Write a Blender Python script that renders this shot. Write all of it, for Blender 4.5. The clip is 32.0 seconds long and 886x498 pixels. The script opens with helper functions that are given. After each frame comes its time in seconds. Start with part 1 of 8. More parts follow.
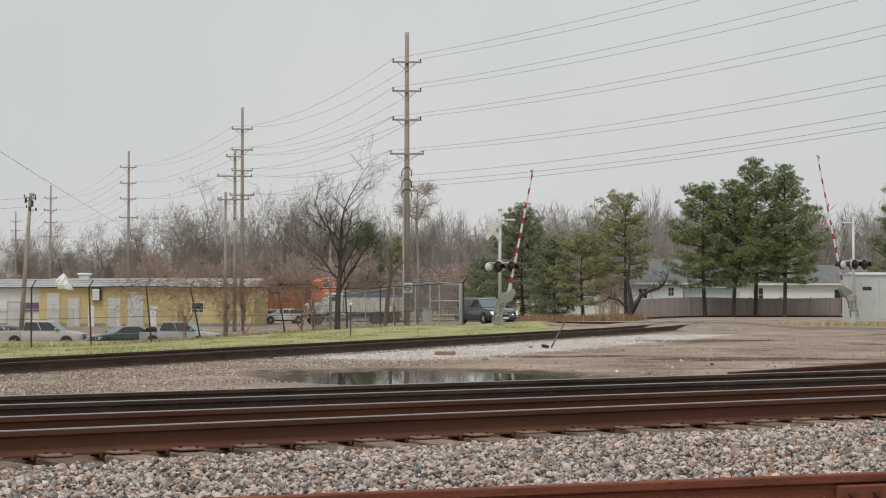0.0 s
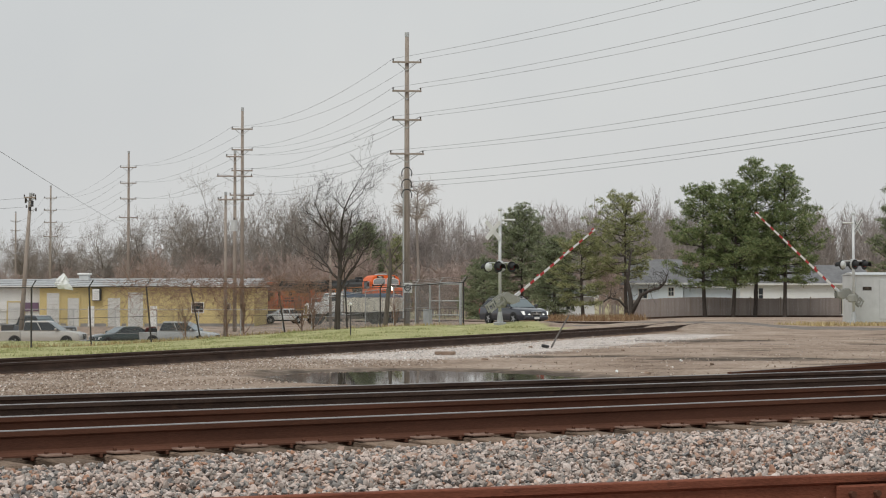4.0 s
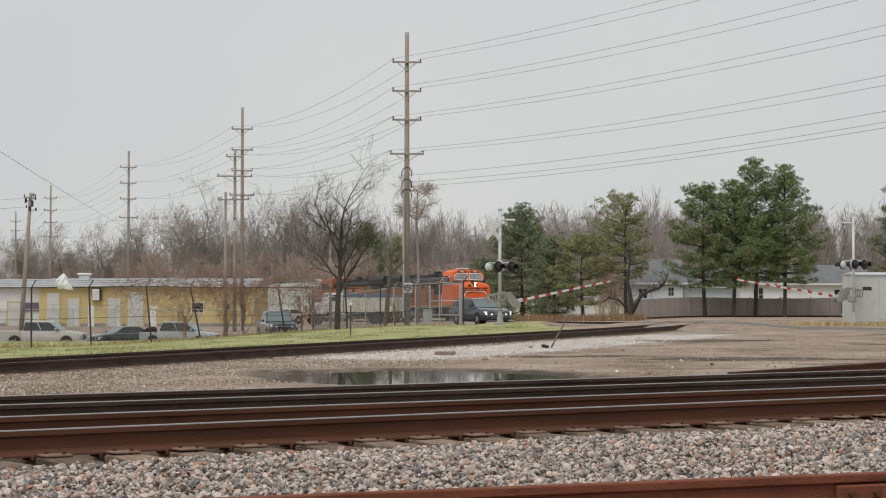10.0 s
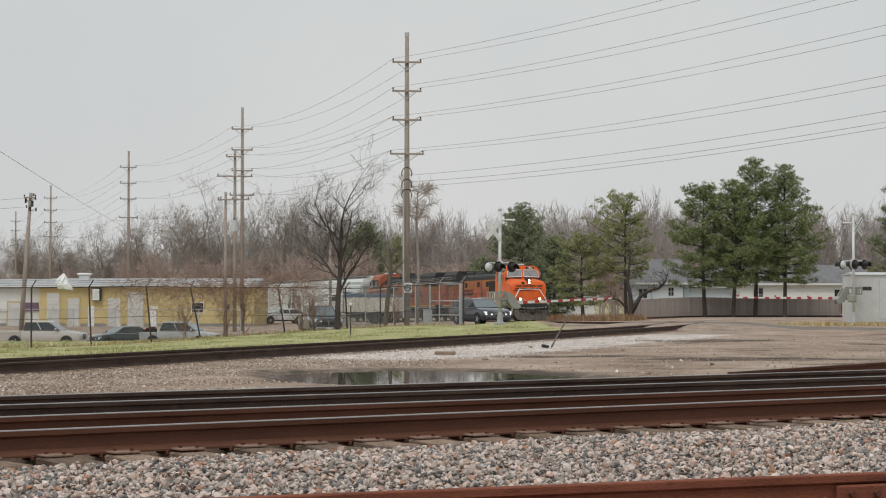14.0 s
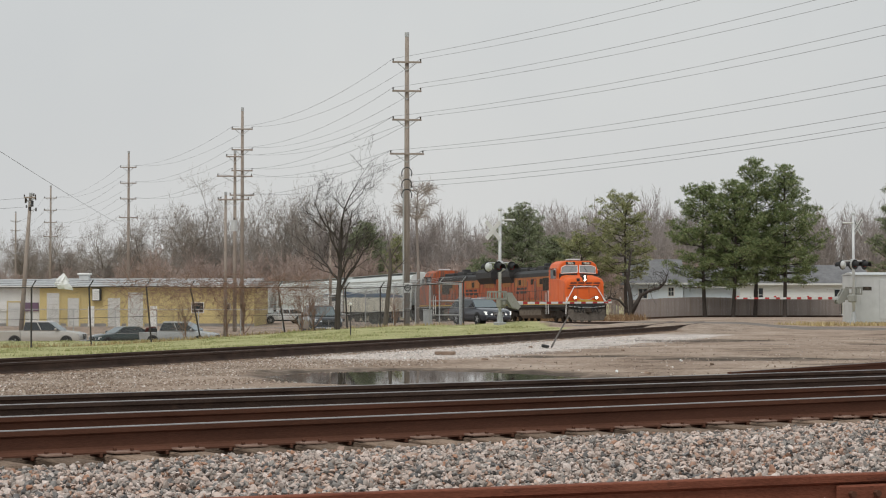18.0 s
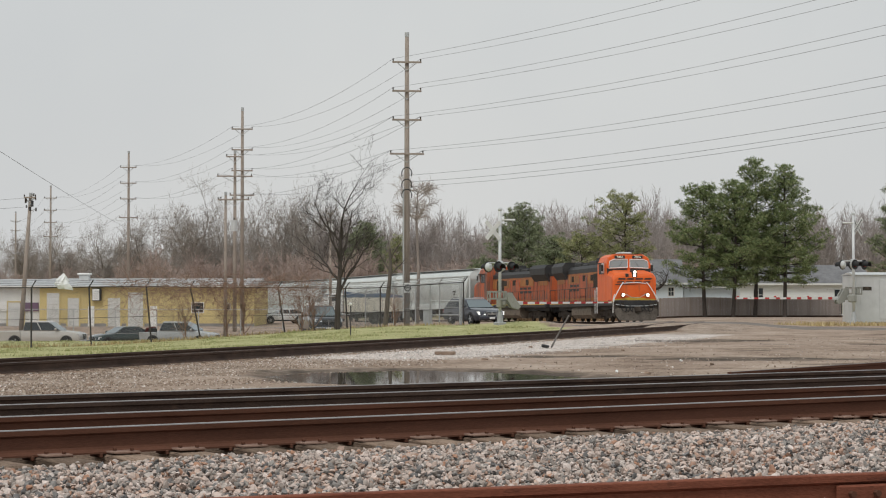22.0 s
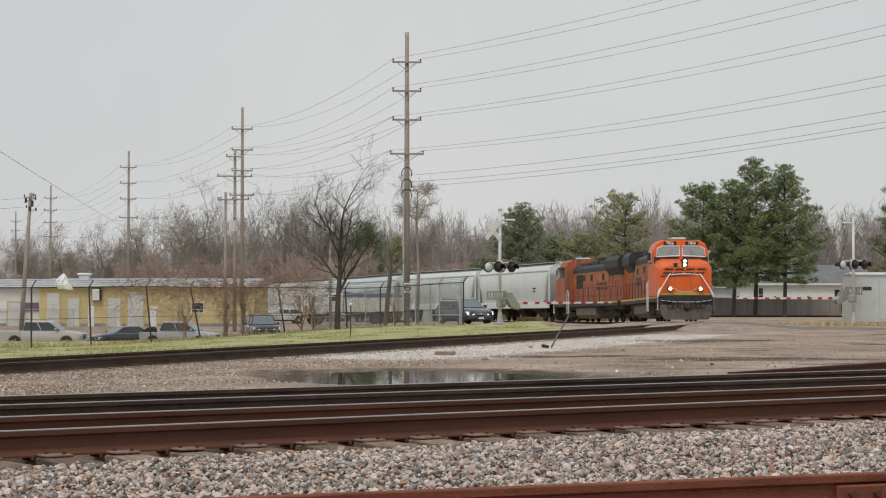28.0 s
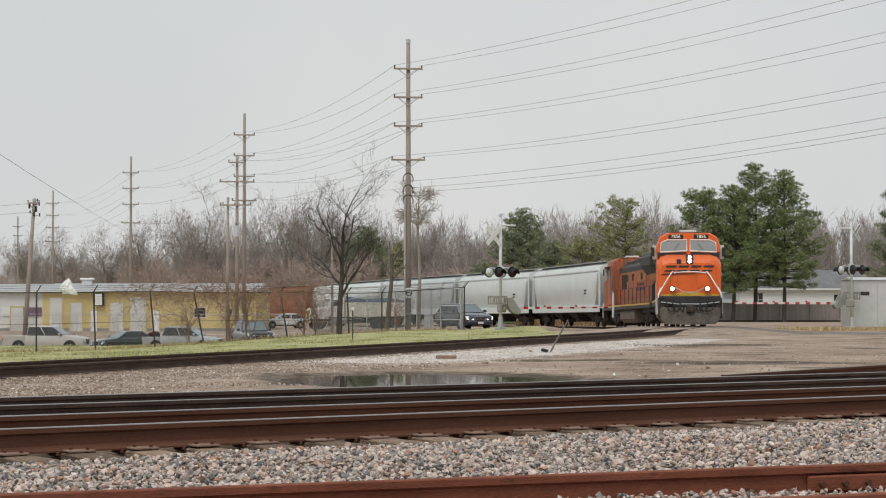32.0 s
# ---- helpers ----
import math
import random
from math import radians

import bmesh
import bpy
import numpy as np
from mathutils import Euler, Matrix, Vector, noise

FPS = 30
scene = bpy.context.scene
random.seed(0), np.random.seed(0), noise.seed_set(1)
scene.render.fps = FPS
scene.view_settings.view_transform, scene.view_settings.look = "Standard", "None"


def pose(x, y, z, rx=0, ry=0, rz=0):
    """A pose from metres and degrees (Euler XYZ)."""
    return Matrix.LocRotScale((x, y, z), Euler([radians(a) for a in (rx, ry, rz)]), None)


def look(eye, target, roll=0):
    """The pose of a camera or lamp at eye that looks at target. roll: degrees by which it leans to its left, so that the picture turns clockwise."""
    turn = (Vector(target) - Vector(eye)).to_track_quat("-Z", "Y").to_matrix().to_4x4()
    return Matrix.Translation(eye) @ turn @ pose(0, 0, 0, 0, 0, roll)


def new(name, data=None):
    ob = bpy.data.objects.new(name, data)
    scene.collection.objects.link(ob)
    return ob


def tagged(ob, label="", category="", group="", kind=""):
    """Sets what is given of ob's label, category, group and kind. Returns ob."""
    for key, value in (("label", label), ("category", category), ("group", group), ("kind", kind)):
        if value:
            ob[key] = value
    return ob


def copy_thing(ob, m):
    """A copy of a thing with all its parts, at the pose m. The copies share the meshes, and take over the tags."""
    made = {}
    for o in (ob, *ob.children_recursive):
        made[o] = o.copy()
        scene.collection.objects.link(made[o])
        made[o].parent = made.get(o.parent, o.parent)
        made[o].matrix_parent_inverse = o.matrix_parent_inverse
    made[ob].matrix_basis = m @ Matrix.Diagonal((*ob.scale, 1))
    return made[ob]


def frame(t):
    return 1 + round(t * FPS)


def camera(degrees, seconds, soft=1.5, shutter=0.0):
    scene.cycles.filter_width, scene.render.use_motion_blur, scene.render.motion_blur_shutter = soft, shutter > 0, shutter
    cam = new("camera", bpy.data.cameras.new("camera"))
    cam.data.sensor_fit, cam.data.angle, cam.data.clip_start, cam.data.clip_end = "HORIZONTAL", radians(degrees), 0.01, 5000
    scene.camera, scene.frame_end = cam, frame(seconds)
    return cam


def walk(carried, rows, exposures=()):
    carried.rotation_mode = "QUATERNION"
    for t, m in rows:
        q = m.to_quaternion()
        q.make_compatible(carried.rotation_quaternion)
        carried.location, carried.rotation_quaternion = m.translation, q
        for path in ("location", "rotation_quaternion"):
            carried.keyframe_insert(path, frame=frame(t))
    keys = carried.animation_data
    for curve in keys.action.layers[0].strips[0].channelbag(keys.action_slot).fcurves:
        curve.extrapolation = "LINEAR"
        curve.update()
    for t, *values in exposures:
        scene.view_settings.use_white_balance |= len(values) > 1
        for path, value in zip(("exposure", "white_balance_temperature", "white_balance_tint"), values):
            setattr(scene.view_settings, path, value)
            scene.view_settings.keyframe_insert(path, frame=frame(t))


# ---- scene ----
import functools

# ---- camera: stands still on a tripod beside the main line; swings and backs off a little at the very end ----
cam = camera(24.58, 32.0, soft=1.1)
EYE = (0.0, 0.0, 1.09)
STILL = look(EYE, (0, 100, 1.09 + 2.333))
walk(cam, [(0, STILL), (31.2, STILL), (31.5, pose(0, 0, 1.09, 91.385, 0, 0)),
           (31.8, pose(0, -0.5, 1.09, 91.42, 0, 0.02)), (32, pose(0, -0.85, 1.09, 91.475, 0, 0.03))],
     exposures=[(0, 0.0), (31.2, 0.0), (32, 0.08)])

# ---- overcast sky and a wide, weak sun ----
world = bpy.data.worlds.new("sky")
scene.world = world
world.use_nodes = True
wt = world.node_tree
bg = wt.nodes["Background"]
sky = wt.nodes.new("ShaderNodeTexSky")
sky.sky_type, sky.sun_disc = "NISHITA", False
sky.sun_elevation, sky.sun_rotation = radians(56.7), radians(204)
sky.air_density, sky.dust_density = 1.0, 6.0
grey = wt.nodes.new("ShaderNodeValToRGB")
grey.color_ramp.elements[0].position, grey.color_ramp.elements[0].color = 0.49, (6.42, 6.47, 6.42, 1)
grey.color_ramp.elements[1].position, grey.color_ramp.elements[1].color = 0.72, (5.6, 5.95, 6.02, 1)
sep = wt.nodes.new("ShaderNodeSeparateXYZ")
tex = wt.nodes.new("ShaderNodeTexCoord")
rem = wt.nodes.new("ShaderNodeMapRange")
rem.inputs[1].default_value, rem.inputs[2].default_value = -1, 1
cloud = wt.nodes.new("ShaderNodeTexNoise")
cloud.inputs["Scale"].default_value, cloud.inputs["Detail"].default_value = 5.0, 4
mixc = wt.nodes.new("ShaderNodeMix")
mixc.data_type = "RGBA"
mixc.inputs[0].default_value = 0.93
wt.links.new(tex.outputs["Generated"], sep.inputs[0])
wt.links.new(sep.outputs[2], rem.inputs[0])
wt.links.new(rem.outputs[0], grey.inputs[0])
wt.links.new(sky.outputs[0], mixc.inputs[6])
wt.links.new(grey.outputs[0], mixc.inputs[7])
tone = wt.nodes.new("ShaderNodeValToRGB")
tone.color_ramp.elements[0].position, tone.color_ramp.elements[0].color = 0.35, (0.965, 0.97, 0.98, 1)
tone.color_ramp.elements[1].position, tone.color_ramp.elements[1].color = 0.65, (1.035, 1.03, 1.025, 1)
soft_cloud = wt.nodes.new("ShaderNodeMix")
soft_cloud.data_type, soft_cloud.blend_type = "RGBA", "MULTIPLY"
soft_cloud.inputs[0].default_value = 1.0
wt.links.new(tex.outputs["Generated"], cloud.inputs[0])
wt.links.new(cloud.outputs[0], tone.inputs[0])
wt.links.new(mixc.outputs[2], soft_cloud.inputs[6])
wt.links.new(tone.outputs[0], soft_cloud.inputs[7])
wt.links.new(soft_cloud.outputs[2], bg.inputs[0])
bg.inputs[1].default_value = 0.105
sun = new("sun", bpy.data.lights.new("sun", "SUN"))
sun.data.energy, sun.data.angle, sun.data.color = 1.4, radians(25), (1.0, 0.97, 0.93)
sun.matrix_world = look((0, 0, 30), (8, 18, 0))


# ---- mesh helpers ----
class Shape:
    """Collects the faces of one mesh."""

    def __init__(self):
        self.v, self.f, self.m = [], [], []

    def add(self, vs, fs, m=0):
        n = len(self.v)
        self.v.extend(tuple(p) for p in vs)
        self.f.extend(tuple(i + n for i in f) for f in fs)
        self.m.extend([m] * len(fs))
        return self

    def box(self, x0, x1, y0, y1, z0, z1, m=0, bevel=0.0):
        if bevel:
            b = min(bevel, (x1 - x0) / 3, (y1 - y0) / 3, (z1 - z0) / 3)
            rings = []
            for z, i in ((z0, b), (z0 + b, 0), (z1 - b, 0), (z1, b)):
                xa, xb, ya, yb = x0 + i, x1 - i, y0 + i, y1 - i
                rings.append([(xa + b, ya, z), (xb - b, ya, z), (xb, ya + b, z), (xb, yb - b, z), (xb - b, yb, z), (xa + b, yb, z), (xa, yb - b, z), (xa, ya + b, z)])
            return self.loft(rings, m, True)
        vs = [(x, y, z) for z in (z0, z1) for x, y in ((x0, y0), (x1, y0), (x1, y1), (x0, y1))]
        return self.add(vs, [(3, 2, 1, 0), (4, 5, 6, 7), (0, 1, 5, 4), (1, 2, 6, 5), (2, 3, 7, 6), (3, 0, 4, 7)], m)

    def loft(self, rings, m=0, caps=True):
        n, k = len(rings[0]), len(rings)
        fs = [(i * n + j, i * n + (j + 1) % n, (i + 1) * n + (j + 1) % n, (i + 1) * n + j) for i in range(k - 1) for j in range(n)]
        if caps:
            fs += [tuple(reversed(range(n))), tuple(range((k - 1) * n, k * n))]
        return self.add([p for r in rings for p in r], fs, m)

    def tube(self, pts, radii, n=6, m=0, caps=True):
        """A round bar along a line of points."""
        if not hasattr(radii, "__len__"):
            radii = [radii] * len(pts)
        rings = []
        for i, p in enumerate(pts):
            p = Vector(p)
            d = (Vector(pts[min(i + 1, len(pts) - 1)]) - Vector(pts[max(i - 1, 0)])).normalized()
            a = d.orthogonal().normalized() if not rings else (ax - d * ax.dot(d)).normalized()
            ax = a
            b = d.cross(a)
            rings.append([p + (a * math.cos(2 * math.pi * j / n) + b * math.sin(2 * math.pi * j / n)) * radii[i] for j in range(n)])
        return self.loft(rings, m, caps)

    def prism(self, outline, axis, a, b, m=0):
        """An outline (two coordinates) drawn out along x, y or z from a to b."""
        put = {"x": lambda u, w, t: (t, u, w), "y": lambda u, w, t: (u, t, w), "z": lambda u, w, t: (u, w, t)}[axis]
        return self.loft([[put(u, w, t) for u, w in outline] for t in (a, b)], m, True)

    def ball(self, c, r, m=0, n=8, k=5, squash=(1, 1, 1)):
        rings = []
        for i in range(k + 1):
            th = math.pi * (i + 0.001) / (k + 0.002)
            rings.append([(c[0] + squash[0] * r * math.sin(th) * math.cos(2 * math.pi * j / n), c[1] + squash[1] * r * math.sin(th) * math.sin(2 * math.pi * j / n), c[2] - squash[2] * r * math.cos(th)) for j in range(n)])
        return self.loft(rings, m, True)

    def mesh(self, name, mats, smooth=False):
        me = bpy.data.meshes.new(name)
        me.from_pydata(self.v, [], self.f)
        for mat in mats if isinstance(mats, (list, tuple)) else [mats]:
            me.materials.append(mat)
        if any(self.m):
            me.polygons.foreach_set("material_index", self.m)
        if smooth:
            me.polygons.foreach_set("use_smooth", [True] * len(me.polygons))
        bm = bmesh.new()
        bm.from_mesh(me)
        bmesh.ops.recalc_face_normals(bm, faces=bm.faces)
        bm.to_mesh(me)
        bm.free()
        return me


def part(name, shape, material, parent=None, label="", smooth=False, at=None):
    """Links a shape, or a mesh that is shared, as one object under a thing."""
    me = shape if isinstance(shape, bpy.types.Mesh) else shape.mesh(name, material, smooth)
    ob = new(name, me)
    if parent is not None:
        ob.parent = parent
    if at is not None:
        ob.matrix_basis = at
    if label:
        ob["label"] = label
    return ob


def thing(name, m, label, category, group="", kind=""):
    ob = new(name)
    ob.empty_display_size = 0.2
    ob.matrix_basis = m
    return tagged(ob, label, category, group, kind)


def smooth_auto(me, degrees=35):
    me.polygons.foreach_set("use_smooth", [True] * len(me.polygons))
    me.set_sharp_from_angle(angle=radians(degrees))
    return me


def step(a, b, x):
    u = np.clip((np.asarray(x, float) - a) / (b - a), 0, 1)
    return u * u * (3 - 2 * u)


# ---- materials ----
def surf(name, c1, c2, scale=3.0, rough=0.7, metal=0.0, bump=0.3, grain=40.0, c3=None, amount3=0.35, vary=0.0, stretch=(1, 1, 1), depth=0.01, streak=False, coords="Object"):
    """A surface with two scales of variation: patches from c1 to c2, fine grain, and stains of c3."""
    m = bpy.data.materials.new(name)
    m.use_nodes = True
    t = m.node_tree
    b = t.nodes["Principled BSDF"]
    b.inputs["Roughness"].default_value, b.inputs["Metallic"].default_value = rough, metal
    b.inputs["Specular IOR Level"].default_value = 0.12 if rough >= 0.75 else 0.5
    tc = t.nodes.new("ShaderNodeTexCoord")
    mp = t.nodes.new("ShaderNodeMapping")
    mp.inputs["Scale"].default_value = stretch
    t.links.new(tc.outputs[coords], mp.inputs[0])
    n1, n2 = t.nodes.new("ShaderNodeTexNoise"), t.nodes.new("ShaderNodeTexNoise")
    n1.inputs["Scale"].default_value, n1.inputs["Detail"].default_value, n1.inputs["Roughness"].default_value = scale, 6, 0.6
    n2.inputs["Scale"].default_value, n2.inputs["Detail"].default_value = grain, 4
    t.links.new(mp.outputs[0], n1.inputs[0])
    t.links.new(mp.outputs[0], n2.inputs[0])
    r = t.nodes.new("ShaderNodeValToRGB")
    r.color_ramp.elements[0].position, r.color_ramp.elements[0].color = 0.33, (*c1, 1)
    r.color_ramp.elements[1].position, r.color_ramp.elements[1].color = 0.67, (*c2, 1)
    add = t.nodes.new("ShaderNodeMath")
    add.operation = "MULTIPLY_ADD"
    add.inputs[1].default_value = 0.45
    sub = t.nodes.new("ShaderNodeMath")
    sub.operation = "MULTIPLY_ADD"
    sub.inputs[1].default_value, sub.inputs[2].default_value = 0.75, -0.1
    t.links.new(n1.outputs[0], sub.inputs[0])
    t.links.new(n2.outputs[0], add.inputs[0])
    t.links.new(sub.outputs[0], add.inputs[2])
    t.links.new(add.outputs[0], r.inputs[0])
    col = r.outputs[0]
    if c3:
        n3 = t.nodes.new("ShaderNodeTexNoise")
        n3.inputs["Scale"].default_value, n3.inputs["Detail"].default_value, n3.inputs["Roughness"].default_value = scale * 2.3, 8, 0.7
        t.links.new(mp.outputs[0], n3.inputs[0])
        if streak:
            ms = t.nodes.new("ShaderNodeMapping")
            ms.inputs["Scale"].default_value = (1, 1, 0.12)
            t.links.new(tc.outputs[coords], ms.inputs[0])
            t.links.new(ms.outputs[0], n3.inputs[0])
        r3 = t.nodes.new("ShaderNodeValToRGB")
        r3.color_ramp.elements[0].position = 0.72 - amount3 * 0.5
        r3.color_ramp.elements[1].position = 0.86 - amount3 * 0.5
        t.links.new(n3.outputs[0], r3.inputs[0])
        mx = t.nodes.new("ShaderNodeMix")
        mx.data_type = "RGBA"
        mx.inputs[7].default_value = (*c3, 1)
        t.links.new(r3.outputs[0], mx.inputs[0])
        t.links.new(col, mx.inputs[6])
        col = mx.outputs[2]
    if vary:
        oi = t.nodes.new("ShaderNodeObjectInfo")
        mr = t.nodes.new("ShaderNodeMapRange")
        mr.inputs[3].default_value, mr.inputs[4].default_value = 1 - vary, 1 + vary
        t.links.new(oi.outputs["Random"], mr.inputs[0])
        hs = t.nodes.new("ShaderNodeHueSaturation")
        t.links.new(mr.outputs[0], hs.inputs["Value"])
        t.links.new(col, hs.inputs["Color"])
        col = hs.outputs[0]
    t.links.new(col, b.inputs["Base Color"])
    if bump:
        bp = t.nodes.new("ShaderNodeBump")
        bp.inputs["Strength"].default_value, bp.inputs["Distance"].default_value = bump, depth
        t.links.new(n2.outputs[0], bp.inputs["Height"])
        t.links.new(bp.outputs[0], b.inputs["Normal"])
    return m


def island(name, ramp, rough=0.9, spread=1.0, grain=60.0):
    """Colour by piece (each loose piece takes its own tone) with fine grain."""
    m = bpy.data.materials.new(name)
    m.use_nodes = True
    t = m.node_tree
    b = t.nodes["Principled BSDF"]
    b.inputs["Roughness"].default_value = rough
    b.inputs["Specular IOR Level"].default_value = 0.15
    g = t.nodes.new("ShaderNodeNewGeometry")
    r = t.nodes.new("ShaderNodeValToRGB")
    while len(r.color_ramp.elements) < len(ramp):
        r.color_ramp.elements.new(0.5)
    for e, (p, c) in zip(r.color_ramp.elements, ramp):
        e.position, e.color = p, (*c, 1)
    t.links.new(g.outputs["Random Per Island"], r.inputs[0])
    n = t.nodes.new("ShaderNodeTexNoise")
    n.inputs["Scale"].default_value = grain
    tc = t.nodes.new("ShaderNodeTexCoord")
    t.links.new(tc.outputs["Object"], n.inputs[0])
    mr = t.nodes.new("ShaderNodeMapRange")
    mr.inputs[3].default_value, mr.inputs[4].default_value = 0.7, 1.3
    t.links.new(n.outputs[0], mr.inputs[0])
    hs = t.nodes.new("ShaderNodeHueSaturation")
    t.links.new(mr.outputs[0], hs.inputs["Value"])
    t.links.new(r.outputs[0], hs.inputs["Color"])
    t.links.new(hs.outputs[0], b.inputs["Base Color"])
    return m


def glow(name, colour, strength):
    m = bpy.data.materials.new(name)
    m.use_nodes = True
    b = m.node_tree.nodes["Principled BSDF"]
    b.inputs["Base Color"].default_value = (*colour, 1)
    b.inputs["Emission Color"].default_value = (*colour, 1)
    b.inputs["Emission Strength"].default_value = strength
    return m


def plain(name, colour, rough=0.5, metal=0.0, coat=0.0):
    m = bpy.data.materials.new(name)
    m.use_nodes = True
    b = m.node_tree.nodes["Principled BSDF"]
    b.inputs["Base Color"].default_value = (*colour, 1)
    b.inputs["Roughness"].default_value, b.inputs["Metallic"].default_value = rough, metal
    b.inputs["Coat Weight"].default_value = coat
    return m


RAIL_RUST = surf("rusty rail steel", (0.088, 0.041, 0.027), (0.148, 0.067, 0.044), 1.5, 0.8, 0.0, 0.3, 60, (0.055, 0.032, 0.026), 0.2, stretch=(0.4, 0.4, 3))
RAIL_RED = surf("red rust rail steel", (0.16, 0.055, 0.034), (0.28, 0.10, 0.062), 2.5, 0.8, 0.0, 0.4, 60, (0.07, 0.03, 0.022), 0.3, stretch=(0.6, 0.6, 2))
RAIL_DARK = surf("dark weathered rail steel", (0.05, 0.034, 0.028), (0.11, 0.075, 0.06), 2.5, 0.8, 0.0, 0.4, 60, (0.12, 0.075, 0.055), 0.3, stretch=(0.6, 0.6, 2))
RAIL_HEAD = surf("worn shiny rail head", (0.30, 0.272, 0.258), (0.40, 0.368, 0.352), 6, 0.3, 1.0, 0.03, 60)
RAIL_DULL = surf("dull rail head", (0.10, 0.07, 0.06), (0.17, 0.12, 0.10), 6, 0.5, 0.6, 0.1, 60)
TIE = surf("weathered creosote tie", (0.15, 0.105, 0.078), (0.36, 0.265, 0.20), 4, 0.9, 0, 0.7, 30, (0.05, 0.04, 0.033), 0.35, vary=0.3, stretch=(1, 6, 6))
BALLAST = island("crushed granite ballast", [(0.0, (0.10, 0.095, 0.092)), (0.10, (0.20, 0.19, 0.185)), (0.22, (0.32, 0.295, 0.27)), (0.34, (0.45, 0.375, 0.33)), (0.50, (0.60, 0.49, 0.435)), (0.64, (0.64, 0.485, 0.405)), (0.70, (0.42, 0.23, 0.15)), (0.76, (0.35, 0.275, 0.235)), (0.86, (0.74, 0.635, 0.58)), (0.95, (0.54, 0.475, 0.43)), (1.0, (0.22, 0.175, 0.15))])
BALLAST_PALE = island("pale washed gravel", [(0.0, (0.30, 0.28, 0.265)), (0.2, (0.52, 0.48, 0.45)), (0.5, (0.74, 0.68, 0.64)), (0.75, (0.66, 0.57, 0.51)), (0.9, (0.86, 0.81, 0.78)), (1.0, (0.45, 0.37, 0.32))])
POLE_WOOD = surf("weathered pole wood", (0.27, 0.225, 0.19), (0.42, 0.365, 0.32), 1.5, 0.9, 0, 0.5, 25, (0.15, 0.12, 0.10), 0.3, stretch=(4, 4, 0.4))
WIRE = plain("dark wire", (0.10, 0.10, 0.105), 0.6)
GALV = surf("galvanised steel", (0.42, 0.43, 0.43), (0.55, 0.56, 0.56), 3, 0.45, 0.5, 0.1, 40, (0.34, 0.33, 0.31), 0.25)
SILVER = surf("aluminium paint", (0.55, 0.56, 0.56), (0.66, 0.67, 0.67), 2, 0.45, 0.25, 0.08, 40, (0.42, 0.41, 0.39), 0.25, streak=True)
BLACK = surf("black painted steel", (0.012, 0.012, 0.013), (0.03, 0.03, 0.03), 3, 0.5, 0, 0.1, 40)
RUBBER = plain("tyre rubber", (0.018, 0.018, 0.018), 0.85)
WHITE = surf("white paint", (0.70, 0.70, 0.68), (0.80, 0.80, 0.78), 2, 0.55, 0, 0.05, 40, (0.52, 0.50, 0.46), 0.2, streak=True)
RED = surf("red reflective stripe", (0.42, 0.025, 0.03), (0.52, 0.045, 0.04), 4, 0.5, 0, 0.05, 40)
GLASS = plain("dark window glass", (0.03, 0.035, 0.04), 0.08)


# ---- the plan: ground heights, main line, the curve that the train takes ----
MAIN_A = radians(35.2)
MAIN_D, MAIN_N = Vector((math.cos(MAIN_A), math.sin(MAIN_A), 0)), Vector((-math.sin(MAIN_A), math.cos(MAIN_A), 0))
MAIN_P = Vector((0, 15.57, 0))


def main_at(along, off, z=0.0):
    p = MAIN_P + MAIN_D * along + MAIN_N * off
    return Vector((p.x, p.y, z))


# the curve, from the far end towards the camera: x, y, height of the rail's top
CURVE = [(-200, 560, -2.5), (-150, 470, -2.4), (-95, 375, -2.3), (-55, 300, -2.2), (-25, 247, -1.95), (-12, 219, -1.6), (-6.4, 206, -1.36), (-2.6, 195, -1.2), (1.75, 184, -1.08), (6.92, 166, -0.92), (9.6, 154.8, -0.82), (11.7, 143.2, -0.70),
         (12.95, 131.6, -0.55), (13.35, 122, -0.42), (13.2, 112.2, -0.28), (12.1, 99.7, -0.13), (9.2, 85, -0.11), (4.1, 69, -0.09), (-3.7, 47, -0.06), (-7.8, 35.7, -0.04), (-13.6, 22, -0.03), (-20, 10, -0.03)]


def curve_table():
    pts = [Vector(p) for p in CURVE]
    pts = [pts[0] * 2 - pts[1]] + pts + [pts[-1] * 2 - pts[-2]]
    out = []
    for i in range(1, len(pts) - 2):
        p0, p1, p2, p3 = pts[i - 1:i + 3]
        d0, d1, d2 = (p1 - p0).length ** 0.5, (p2 - p1).length ** 0.5, (p3 - p2).length ** 0.5
        m1 = ((p1 - p0) / d0 - (p2 - p0) / (d0 + d1) + (p2 - p1) / d1) * d1
        m2 = ((p2 - p1) / d1 - (p3 - p1) / (d1 + d2) + (p3 - p2) / d2) * d1
        for k in range(40):
            u = k / 40
            out.append(p1 * (2 * u ** 3 - 3 * u ** 2 + 1) + m1 * (u ** 3 - 2 * u ** 2 + u) + p2 * (-2 * u ** 3 + 3 * u ** 2) + m2 * (u ** 3 - u ** 2))
    out.append(pts[-2])
    a = np.array(out)
    for _ in range(240):
        a[1:-1] = 0.25 * a[:-2] + 0.5 * a[1:-1] + 0.25 * a[2:]
    s = np.concatenate([[0], np.cumsum(np.linalg.norm(np.diff(a, axis=0), axis=1))])
    return s, a


CURVE_S, CURVE_XYZ = curve_table()


def curve_at(s):
    return Vector([float(np.interp(s, CURVE_S, CURVE_XYZ[:, i])) for i in range(3)])


def curve_s_of_y(y):
    return float(np.interp(-y, -CURVE_XYZ[:, 1], CURVE_S))


